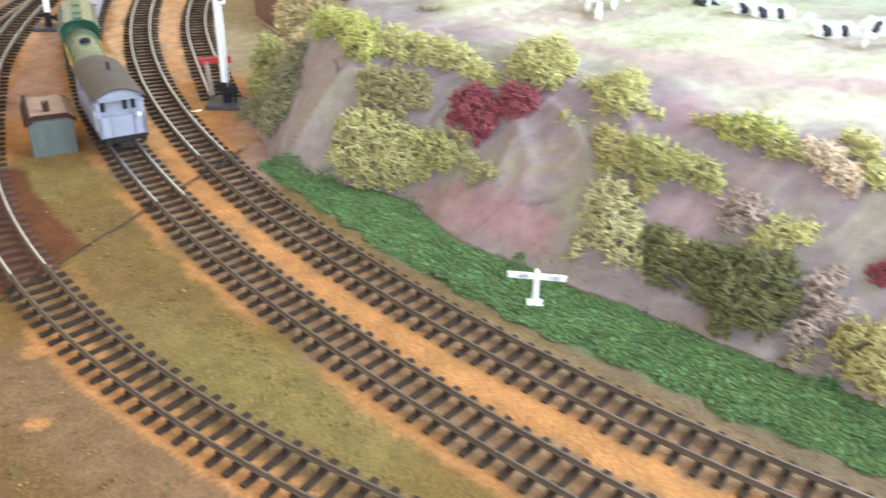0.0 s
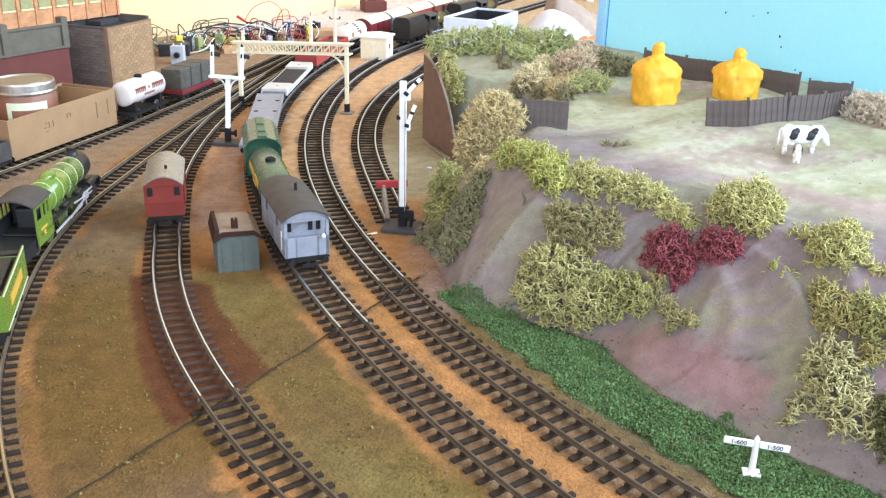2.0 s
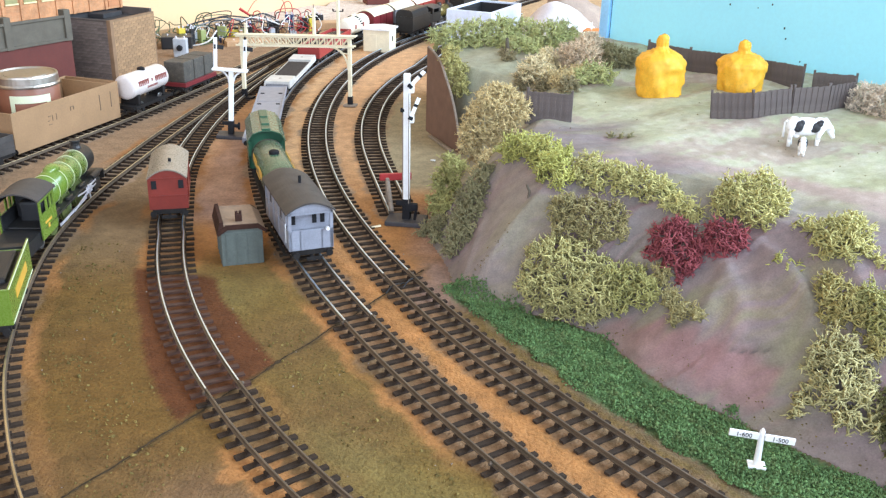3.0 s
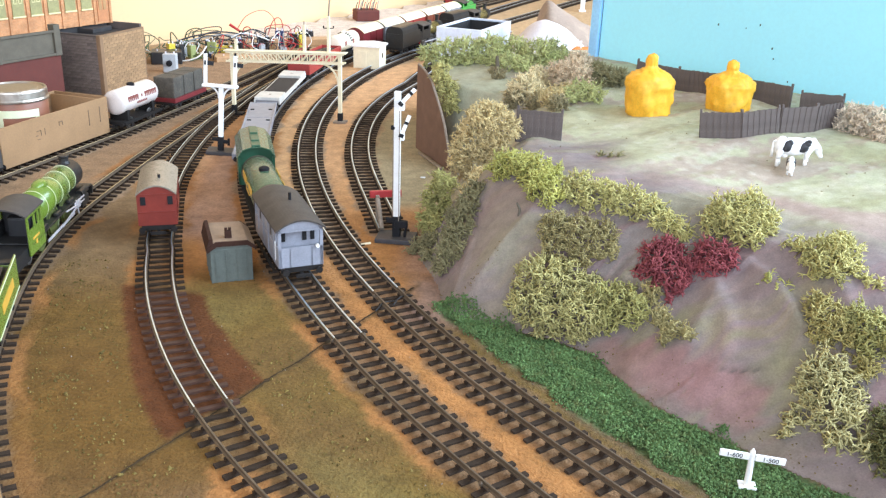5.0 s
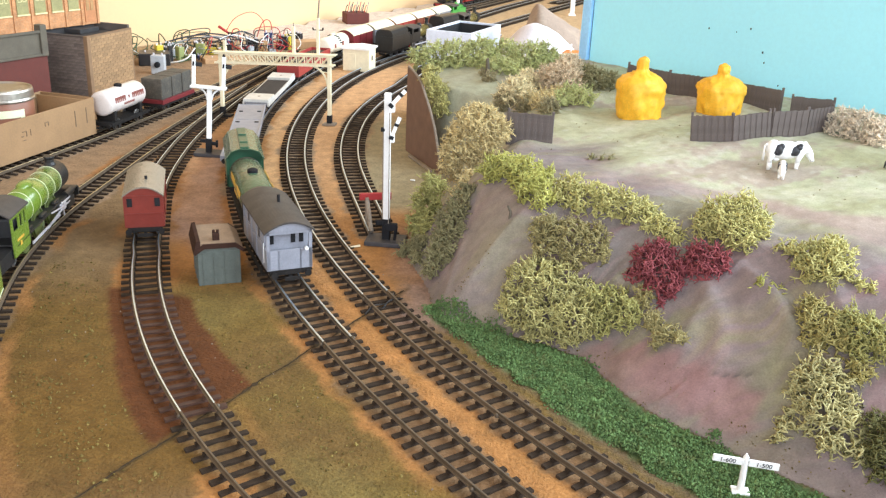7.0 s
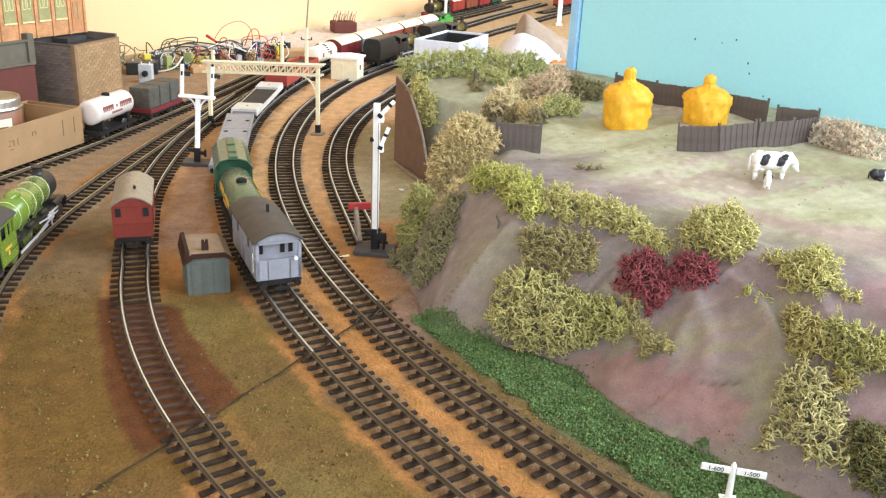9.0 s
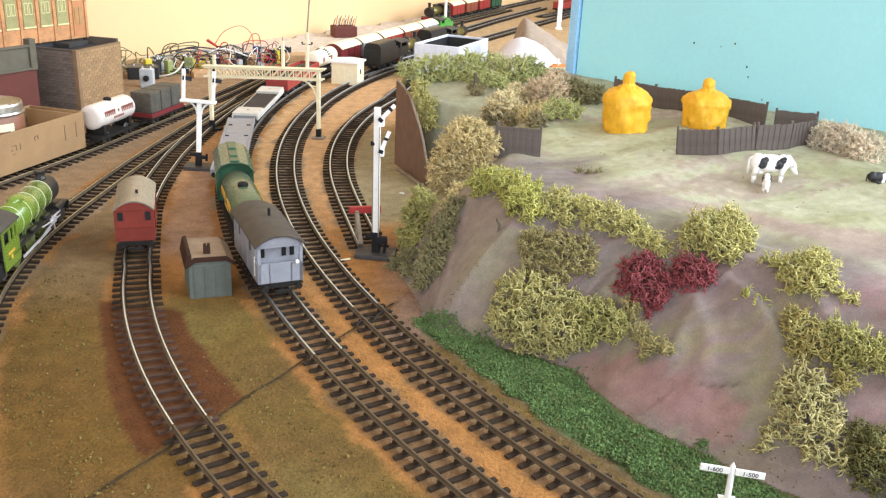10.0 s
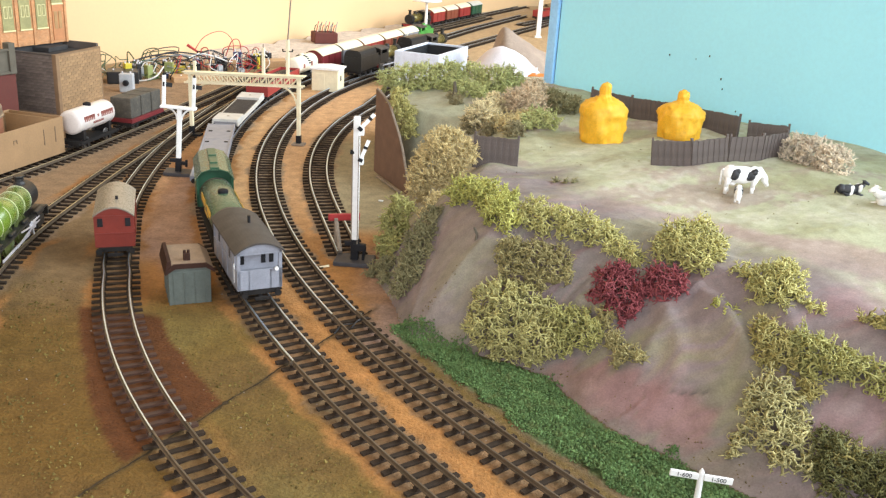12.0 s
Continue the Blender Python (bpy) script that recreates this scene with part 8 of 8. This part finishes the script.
def brick_building():
    """Low-relief orange brick building with tall green windows, on a card plinth behind the terrace."""
    a, b = Vector((-0.66, 0.24)), Vector((-0.3975, 0.742))
    d = b - a
    L = d.length
    t = thing("brick_building", "orange brick card building with tall green windows", "model building", pose(a.x, a.y, 0, 0, 0, math.degrees(math.atan2(d.y, d.x))))
    z0, H = 0.0775, 0.16
    bm = bmesh.new()
    slab(bm, (L / 2, 0.05, z0 / 2), (L - 0.006, 0.09, z0))
    part("plinth", bm, M_DARK_ROOF, t, "dark card plinth")
    bm = bmesh.new()
    slab(bm, (L / 2, 0.045, z0 + H / 2), (L, 0.09, H), 0.0004)
    face_uv(part("wall", bm, M_BRICK_ORANGE, t))
    bm = bmesh.new()
    slab(bm, (L / 2, 0.045, z0 + H + 0.002), (L + 0.006, 0.096, 0.004), 0.0006)
    part("roof", bm, M_DARK_ROOF, t)
    pitch = 0.0252
    for i in range(20):
        x = L - 0.0125 - i * pitch
        if x < 0.02:
            break
        bm = bmesh.new()
        slab(bm, (x + pitch / 2, -0.0006, z0 + H / 2), (0.0034, 0.0016, H))
        face_uv(part("pilaster", bm, M_BRICK_ORANGE, t))
        for row in range(2):
            zc = z0 + 0.040 + row * 0.066
            door = i == 0 and row == 0
            h = 0.046 if door else 0.038
            zz = z0 + h / 2 + 0.003 if door else zc
            bm = bmesh.new()
            slab(bm, (x, -0.0003, zz), (0.0162, 0.0014, h), 0.0)
            w = part("window" if not door else "door", bm, M_GLAZING if not door else M_DOOR_ORANGE, t)
            bm = bmesh.new()
            if door:
                for sx in (-1, 1):
                    slab(bm, (x + sx * 0.0035, -0.0010, zz + 0.003), (0.0048, 0.0012, 0.022))
                part("pane", bm, M_DOOR_PANE, w, "dull door panes")
                bm = bmesh.new()
                slab(bm, (x, -0.0006, zz + h / 2 + 0.0060), (0.0170, 0.0016, 0.0105))
                part("fanlight", bm, M_GLAZING, w, "green fanlight")
                bm = bmesh.new()
                slab(bm, (x, -0.0012, zz + h / 2 + 0.0004), (0.0185, 0.0018, 0.0018))
                part("transom", bm, M_WINDOW_CREAM, w)
            else:
                for sx in (-1, 1):
                    for dz in (-0.007, 0.0065):
                        slab(bm, (x + sx * 0.0034, -0.0010, zc + 0.003 + dz), (0.0046, 0.0012, 0.0007))
                    for ex in (-0.0023, 0.0023):
                        slab(bm, (x + sx * 0.0034 + ex, -0.0010, zc + 0.003), (0.0006, 0.0012, 0.0135))
                part("frame", bm, M_WINDOW_CREAM, w)
                bm = bmesh.new()
                slab(bm, (x, -0.0012, zc - h / 2 - 0.0008), (0.0180, 0.0020, 0.0016))
                part("sill", bm, M_WINDOW_CREAM, w)
                bm = bmesh.new()
                slab(bm, (x, -0.0010, zc + h / 2 + 0.0030), (0.0172, 0.0016, 0.0052))
                part("lintel", bm, M_WINDOW_CREAM, w)
    return t


brick_building()

# ---------------------------------------------------------------- wiring bench at the back
M_WIRE = {k: mat("wire_" + k, c, 0.45, 0, 0.1, 100, 500, 0.0) for k, c in (("green", (0.03, 0.075, 0.03)), ("black", (0.02, 0.02, 0.022)), ("red", (0.42, 0.03, 0.03)), ("white", (0.75, 0.74, 0.70)), ("grey", (0.25, 0.25, 0.24)))}
M_PLASTIC = {k: mat("plastic_" + k, c, 0.4, 0, 0.1, 100, 500, 0.05) for k, c in (("blue", (0.022, 0.035, 0.10)), ("yellow", (0.62, 0.50, 0.04)), ("black", (0.02, 0.02, 0.022)), ("panel", (0.44, 0.46, 0.48)), ("lime", (0.26, 0.29, 0.10)), ("wood", (0.46, 0.28, 0.14)), ("orange", (0.55, 0.17, 0.02)), ("tray", (0.66, 0.72, 0.84)))}


def wire(colour, pts, r=0.0009):
    cu = bpy.data.curves.new("wire", "CURVE")
    cu.dimensions, cu.bevel_depth, cu.bevel_resolution, cu.use_fill_caps = "3D", r, 1, True
    p = glide(pts, 8)
    sp = cu.splines.new("POLY")
    sp.points.add(len(p) - 1)
    for q, v in zip(sp.points, p):
        q.co = (*v, 1)
    cu.materials.append(M_WIRE[colour])
    tmp = bpy.data.objects.new("tmp", cu)
    scene.collection.objects.link(tmp)
    bpy.context.view_layer.update()
    me = bpy.data.meshes.new_from_object(tmp.evaluated_get(bpy.context.evaluated_depsgraph_get()))
    bpy.data.objects.remove(tmp)
    ob = new("wire", me)
    return tagged(ob, "loose " + colour + " layout wire looping over the bench", "wire", "loose wires")


rng = random.Random(4)
for i in range(64):
    k = "green" if i < 18 else ("black" if i < 40 else ("red" if i < 52 else ("white" if i < 58 else "grey")))
    x0 = rng.uniform(-0.44, -0.36) if k == "green" else rng.uniform(-0.38, -0.20) if k != "red" else rng.uniform(-0.31, -0.20)
    y0 = 0.91 + (x0 + 0.42) * 0.62 + rng.uniform(-0.03, 0.06)
    h = rng.uniform(0.010, 0.034)
    w = rng.uniform(0.012, 0.05) * rng.choice((1, 1, -0.6))
    a = (x0, y0, rng.uniform(0.002, 0.020))
    b = (x0 + w * rng.uniform(-0.2, 0.4), y0 + rng.uniform(-0.02, 0.02), h)
    c = (x0 + w * rng.uniform(0.4, 1.1), y0 + rng.uniform(-0.03, 0.03), h * rng.uniform(0.5, 1.15))
    e = (x0 + w * rng.uniform(0.7, 1.3), y0 + rng.uniform(-0.03, 0.03), h * rng.uniform(0.1, 0.6))
    wire(k, [a, b, c, e, (x0 + w, y0 + rng.uniform(-0.03, 0.03), 0.002)], 0.0007 if k == "white" else rng.choice((0.0006, 0.0007, 0.0009)))
wire("white", [(-0.412, 0.90, 0.018), (-0.385, 0.885, 0.008), (-0.350, 0.880, 0.004), (-0.325, 0.885, 0.010), (-0.315, 0.90, 0.024)], 0.0011)
wire("red", [(-0.258, 1.05, 0.006), (-0.244, 1.055, 0.044), (-0.232, 1.06, 0.046), (-0.230, 1.06, 0.020), (-0.243, 1.06, 0.012), (-0.200, 1.08, 0.010)], 0.0008)
wire("red", [(-0.262, 1.05, 0.004), (-0.235, 1.06, 0.017), (-0.215, 1.07, 0.015), (-0.195, 1.09, 0.010), (-0.18, 1.10, 0.003)], 0.0009)
wire("red", [(-0.300, 1.03, 0.030), (-0.285, 1.04, 0.052), (-0.262, 1.06, 0.060), (-0.246, 1.07, 0.046), (-0.243, 1.07, 0.020)], 0.0006)
# stiff bundled leads that lie across the relays
for x0, x1, z0, z1, k in ((-0.372, -0.300, 0.029, 0.032, "black"), (-0.366, -0.285, 0.026, 0.029, "grey"), (-0.345, -0.270, 0.034, 0.030, "black"), (-0.320, -0.250, 0.023, 0.035, "black"), (-0.375, -0.330, 0.022, 0.018, "green"), (-0.300, -0.245, 0.030, 0.024, "white")):
    y0, y1 = 0.93 + (x0 + 0.40) * 0.62, 0.93 + (x1 + 0.40) * 0.62
    wire(k, [(x0, y0, z0 - 0.006), (x0 * 0.7 + x1 * 0.3, y0 * 0.7 + y1 * 0.3, z0), (x0 * 0.3 + x1 * 0.7, y0 * 0.3 + y1 * 0.7, z1), (x1, y1, z1 - 0.008)], 0.0013)


def gadget(name, label, category, x, y, z, size, material, turn=0, knob=False):
    t = thing(name, label, category, pose(x, y, z, 0, 0, turn))
    bm = bmesh.new()
    slab(bm, (0, 0, size[2] / 2), size, min(size) * 0.08)
    part("case", bm, material, t)
    bm = bmesh.new()
    for sx in (-1, 1):
        rod(bm, (sx * size[0] * 0.3, 0, size[2]), (sx * size[0] * 0.3, 0, size[2] * 1.12), 0.0012, 8)
    part("terminal", bm, M_SILVER, t)
    if knob:
        bm = bmesh.new()
        lathe(bm, [(0.0042, 0), (0.0042, 0.0034), (0.0032, 0.005), (0.001, 0.0052)], 18, pose(0, -size[1] / 2, size[2] * 0.52, 90, 0, 0))
        part("knob", bm, M_BLACK, t, "black control knob")
    return t


gadget("train_controller", "grey panel train controller with a black knob", "train controller", -0.345, 0.815, 0.0, (0.019, 0.014, 0.026), M_PLASTIC["panel"], 6, True)
gadget("relay", "dark block of wiring relays on the bench", "relay", -0.372, 0.885, 0.0, (0.045, 0.035, 0.018), M_PLASTIC["black"], 15)
gadget("point_motor", "blue point motor on the wiring bench", "point motor", -0.287, 0.985, 0.0, (0.010, 0.010, 0.024), M_PLASTIC["blue"], 10)
gadget("point_motor", "blue point motor on the wiring bench", "point motor", -0.232, 1.045, 0.0, (0.014, 0.010, 0.030), M_PLASTIC["blue"], 5)
gadget("terminal_block", "yellow terminal block on the wiring bench", "terminal block", -0.306, 0.99, 0.0, (0.022, 0.010, 0.011), M_PLASTIC["yellow"], 8)
gadget("terminal_block", "lime yellow circuit block on the wiring bench", "terminal block", -0.322, 0.955, 0.0, (0.013, 0.008, 0.022), M_PLASTIC["lime"], 0)
gadget("wood_block", "small wooden packing block on the bench", "wood block", -0.275, 0.93, 0.0, (0.075, 0.035, 0.008), M_PLASTIC["wood"], 28)
gadget("wood_block", "small wooden packing block on the bench", "wood block", -0.175, 1.10, 0.0, (0.050, 0.03, 0.012), M_PLASTIC["wood"], 20)
gadget("switch_box", "small dark red box of switches and wire ends", "switch box", -0.128, 1.43, 0.0, (0.048, 0.04, 0.022), M_MAROON_CARD, 20)
rng = random.Random(9)
for i in range(40):
    u = rng.uniform(0, 1) ** 0.9
    x, y = -0.375 + 0.19 * u + rng.uniform(-0.01, 0.01), 0.90 + 0.20 * u + rng.uniform(-0.035, 0.045)
    k = rng.choice(["black", "black", "black", "blue", "panel", "panel", "yellow", "lime", "wood", "black"])
    gadget("relay", "small " + {"panel": "grey", "lime": "lime green", "wood": "brown", "orange": "orange"}.get(k, k) + " wiring relay on the bench", "relay", x, y, 0.0, (rng.uniform(0.004, 0.011), rng.uniform(0.005, 0.012), rng.uniform(0.006, 0.027)), M_PLASTIC[k], rng.uniform(-40, 40))
for i in range(12):
    x, y = -0.148 + i * 0.0038, 1.422 + (i % 3) * 0.008
    wire(("black", "red", "grey")[i % 3], [(x, y, 0.022), (x + 0.002, y, 0.032), (x + 0.004, y + 0.006, 0.036 + 0.006 * (i % 2))], 0.0009)


def test_probe():
    """Red crocodile clip on its wire, propped in the air above the relays."""
    t = thing("crocodile_clip", "red crocodile clip resting on the wiring", "crocodile clip")
    bm = bmesh.new()
    rod(bm, (-0.316, 1.05, 0.036), (-0.300, 1.05, 0.026), 0.0026, 10, 0.0018)
    part("sleeve", bm, M_WIRE["red"], t)
    bm = bmesh.new()
    rod(bm, (-0.300, 1.05, 0.026), (-0.296, 1.05, 0.010), 0.0014, 8)
    slab(bm, (-0.294, 1.05, 0.026), (0.012, 0.002, 0.002))
    part("jaw", bm, M_BLACK, t)
    return t


test_probe()


def tray():
    """Pale blue open tray with a dark inside."""
    a, b, c = Vector((0.031, 0.965)), Vector((0.101, 0.936)), Vector((0.148, 1.06))
    d = b - a
    L, D, z1, k = d.length, (c - b).length, 0.058, 0.004
    t = thing("tray", "pale blue open tray with a dark inside", "tray", pose(a.x, a.y, 0.0, 0, 0, math.degrees(math.atan2(d.y, d.x))))
    for nm, cc, sz in (("front_side", (L / 2, k / 2, z1 / 2), (L, k, z1)), ("back_side", (L / 2, D - k / 2, z1 / 2), (L, k, z1)), ("end", (k / 2, D / 2, z1 / 2), (k, D - 2 * k, z1)), ("end", (L - k / 2, D / 2, z1 / 2), (k, D - 2 * k, z1))):
        bm = bmesh.new()
        slab(bm, cc, sz, 0.0006)
        part(nm, bm, M_PLASTIC["tray"], t)
    # black floor and side sheets added to make the tray's inside dark
    bm = bmesh.new()
    slab(bm, (L / 2, D / 2, 0.014), (L - 2 * k, D - 2 * k, 0.028))
    for q, sz in (((L / 2, k + 0.0006, 0.041), (L - 2 * k, 0.0012, 0.028)), ((L / 2, D - k - 0.0006, 0.041), (L - 2 * k, 0.0012, 0.028)), ((k + 0.0006, D / 2, 0.041), (0.0012, D - 2 * k - 0.0026, 0.028)), ((L - k - 0.0006, D / 2, 0.041), (0.0012, D - 2 * k - 0.0026, 0.028))):
        slab(bm, q, sz)
    part("lining", bm, M_COAL, t, "added black sheets that darken the inside")
    return t


tray()

M_CLOTH = mat("plaster_cloth", (0.60, 0.56, 0.585), 0.85, 0, 0.10, 12, 500, 0.4)
M_SACK = mat("brown_draped_cloth", (0.25, 0.185, 0.14), 0.9, 0, 0.16, 14, 500, 0.4, dirt=(0.34, 0.26, 0.19))


def draped(name, label, category, x0, x1, y0, y1, height, material):
    """A draped sheet over a heap; height gives its rise for a place on it."""
    vs, fs = [], []
    nx, ny = 60, 44
    for j in range(ny + 1):
        for i in range(nx + 1):
            x, y = x0 + (x1 - x0) * i / nx, y0 + (y1 - y0) * j / ny
            e = min(i / nx, 1 - i / nx, j / ny, 1 - j / ny) * 9
            q = Vector((x * 22, y * 16, 0))
            h = height(x, y) + 0.004 * noise.noise(q) + 0.002 * noise.noise(q * 3.1) + 0.002 * abs(math.sin(40 * x + 22 * y))
            vs.append((x, y, max(0.0, h) * min(1, e) - 0.001))
    for j in range(ny):
        for i in range(nx):
            k = j * (nx + 1) + i
            fs.append((k, k + 1, k + nx + 2, k + nx + 1))
    return tagged(raw(name, vs, fs, material), label, category)


def bump(x, y, cx, cy, wx, wy):
    return math.exp(-((x - cx) / wx) ** 2 - ((y - cy) / wy) ** 2)


draped("cloth_mound", "bare lilac-white plaster-cloth mound behind the bushes", "plaster mound", 0.085, 0.30, 0.685, 0.905, lambda x, y: 0.086 * bump(x, y, 0.176, 0.79, 0.062, 0.085) + 0.035 * bump(x, y, 0.235, 0.77, 0.05, 0.06), M_CLOTH)
draped("cloth_sheet", "crumpled brown cloth draped over a heap beyond the hill", "cloth", 0.165, 0.40, 0.87, 1.09, lambda x, y: (0.104 - 0.60 * max(0.0, x - 0.205) - 2.2 * max(0.0, 0.199 - x)) * max(0.0, 1 - (abs(y - 0.965) / 0.10) ** 2), M_SACK)
gadget("orange_crate", "orange plastic crate half hidden behind the bushes", "crate", 0.238, 0.700, 0.0, (0.046, 0.026, 0.074), M_PLASTIC["orange"], -18)


def lamp_post(x, y, h):
    t = thing("station_lamp", "white model lamp post by the storage sidings", "lamp post", pose(x, y, 0))
    bm = bmesh.new()
    rod(bm, (0, 0, 0), (0, 0, h), 0.004, 10, 0.003)
    part("post", bm, M_WHITE, t)
    bm = bmesh.new()
    lathe(bm, [(0.004, 0), (0.034, 0.004), (0.034, 0.007), (0.004, 0.010)], 20, pose(0, 0, h))
    part("shade", bm, M_WHITE, t)
    return t


lamp_post(0.082, 1.62, 0.075)
for x, y in ((0.352, 1.72), (0.40, 1.77)):
    bm = bmesh.new()
    t = thing("white_post", "square white post at the far sidings", "post", pose(x, y, 0))
    slab(bm, (0, 0, 0.05), (0.010, 0.010, 0.10), 0.001)
    part("shaft", bm, M_WHITE, t)
    bm = bmesh.new()
    slab(bm, (0, 0, 0.002), (0.016, 0.016, 0.004), 0.001)
    part("foot", bm, M_WHITE, t)


def offcut(x, y, turn, size, material, label):
    """Small splinter of wood or plastic lying loose on the baseboard."""
    bm = bmesh.new()
    slab(bm, (0, 0, size[2] / 2), size, size[2] * 0.2)
    for v in bm.verts:
        v.co.y += 0.15 * v.co.x * (v.co.z > size[2] / 2)
    ob = part("offcut", bm, material)
    ob.matrix_basis = pose(x, y, 0.0006, 0, 0, turn)
    return tagged(ob, label, "offcut")


offcut(0.0035, 0.1690, 28, (0.0085, 0.0016, 0.0012), M_CREAM, "thin pale wooden stick lying by the signal")
offcut(0.0395, 0.3480, -10, (0.0045, 0.0020, 0.0012), M_WHITE, "small white plastic offcut lying by the siding")
offcut(0.0430, 0.2980, 10, (0.0070, 0.0018, 0.0012), M_WHITE, "small white plastic offcut lying by the siding")
for x, y in ((0.0330, 0.0600), (0.0225, 0.0500)):
    wire("black", [(x, y, 0.0012), (x + 0.004, y + 0.006, 0.0042), (x + 0.009, y + 0.012, 0.0030), (x + 0.012, y + 0.018, 0.0008)], 0.0005)


def stick(a, b, r, label):
    """Short bent twig pushed into the hill."""
    bm = bmesh.new()
    m = (Vector(a) + Vector(b)) / 2 + Vector((0.0014, 0.0004, 0))
    rod(bm, a, m, r, 8, r * 0.9)
    rod(bm, m, b, r * 0.9, 8, r * 0.6)
    return tagged(part("twig", bm, M_STONE_DARK), label, "twig")


stick((0.1145, 0.0935, 0.0552), (0.1128, 0.0950, 0.0645), 0.0010, "short grey twig stuck in the mauve slope")
stick((0.1088, 0.4862, 0.0740), (0.1095, 0.4862, 0.0960), 0.0028, "dark wooden stump among the back bushes")
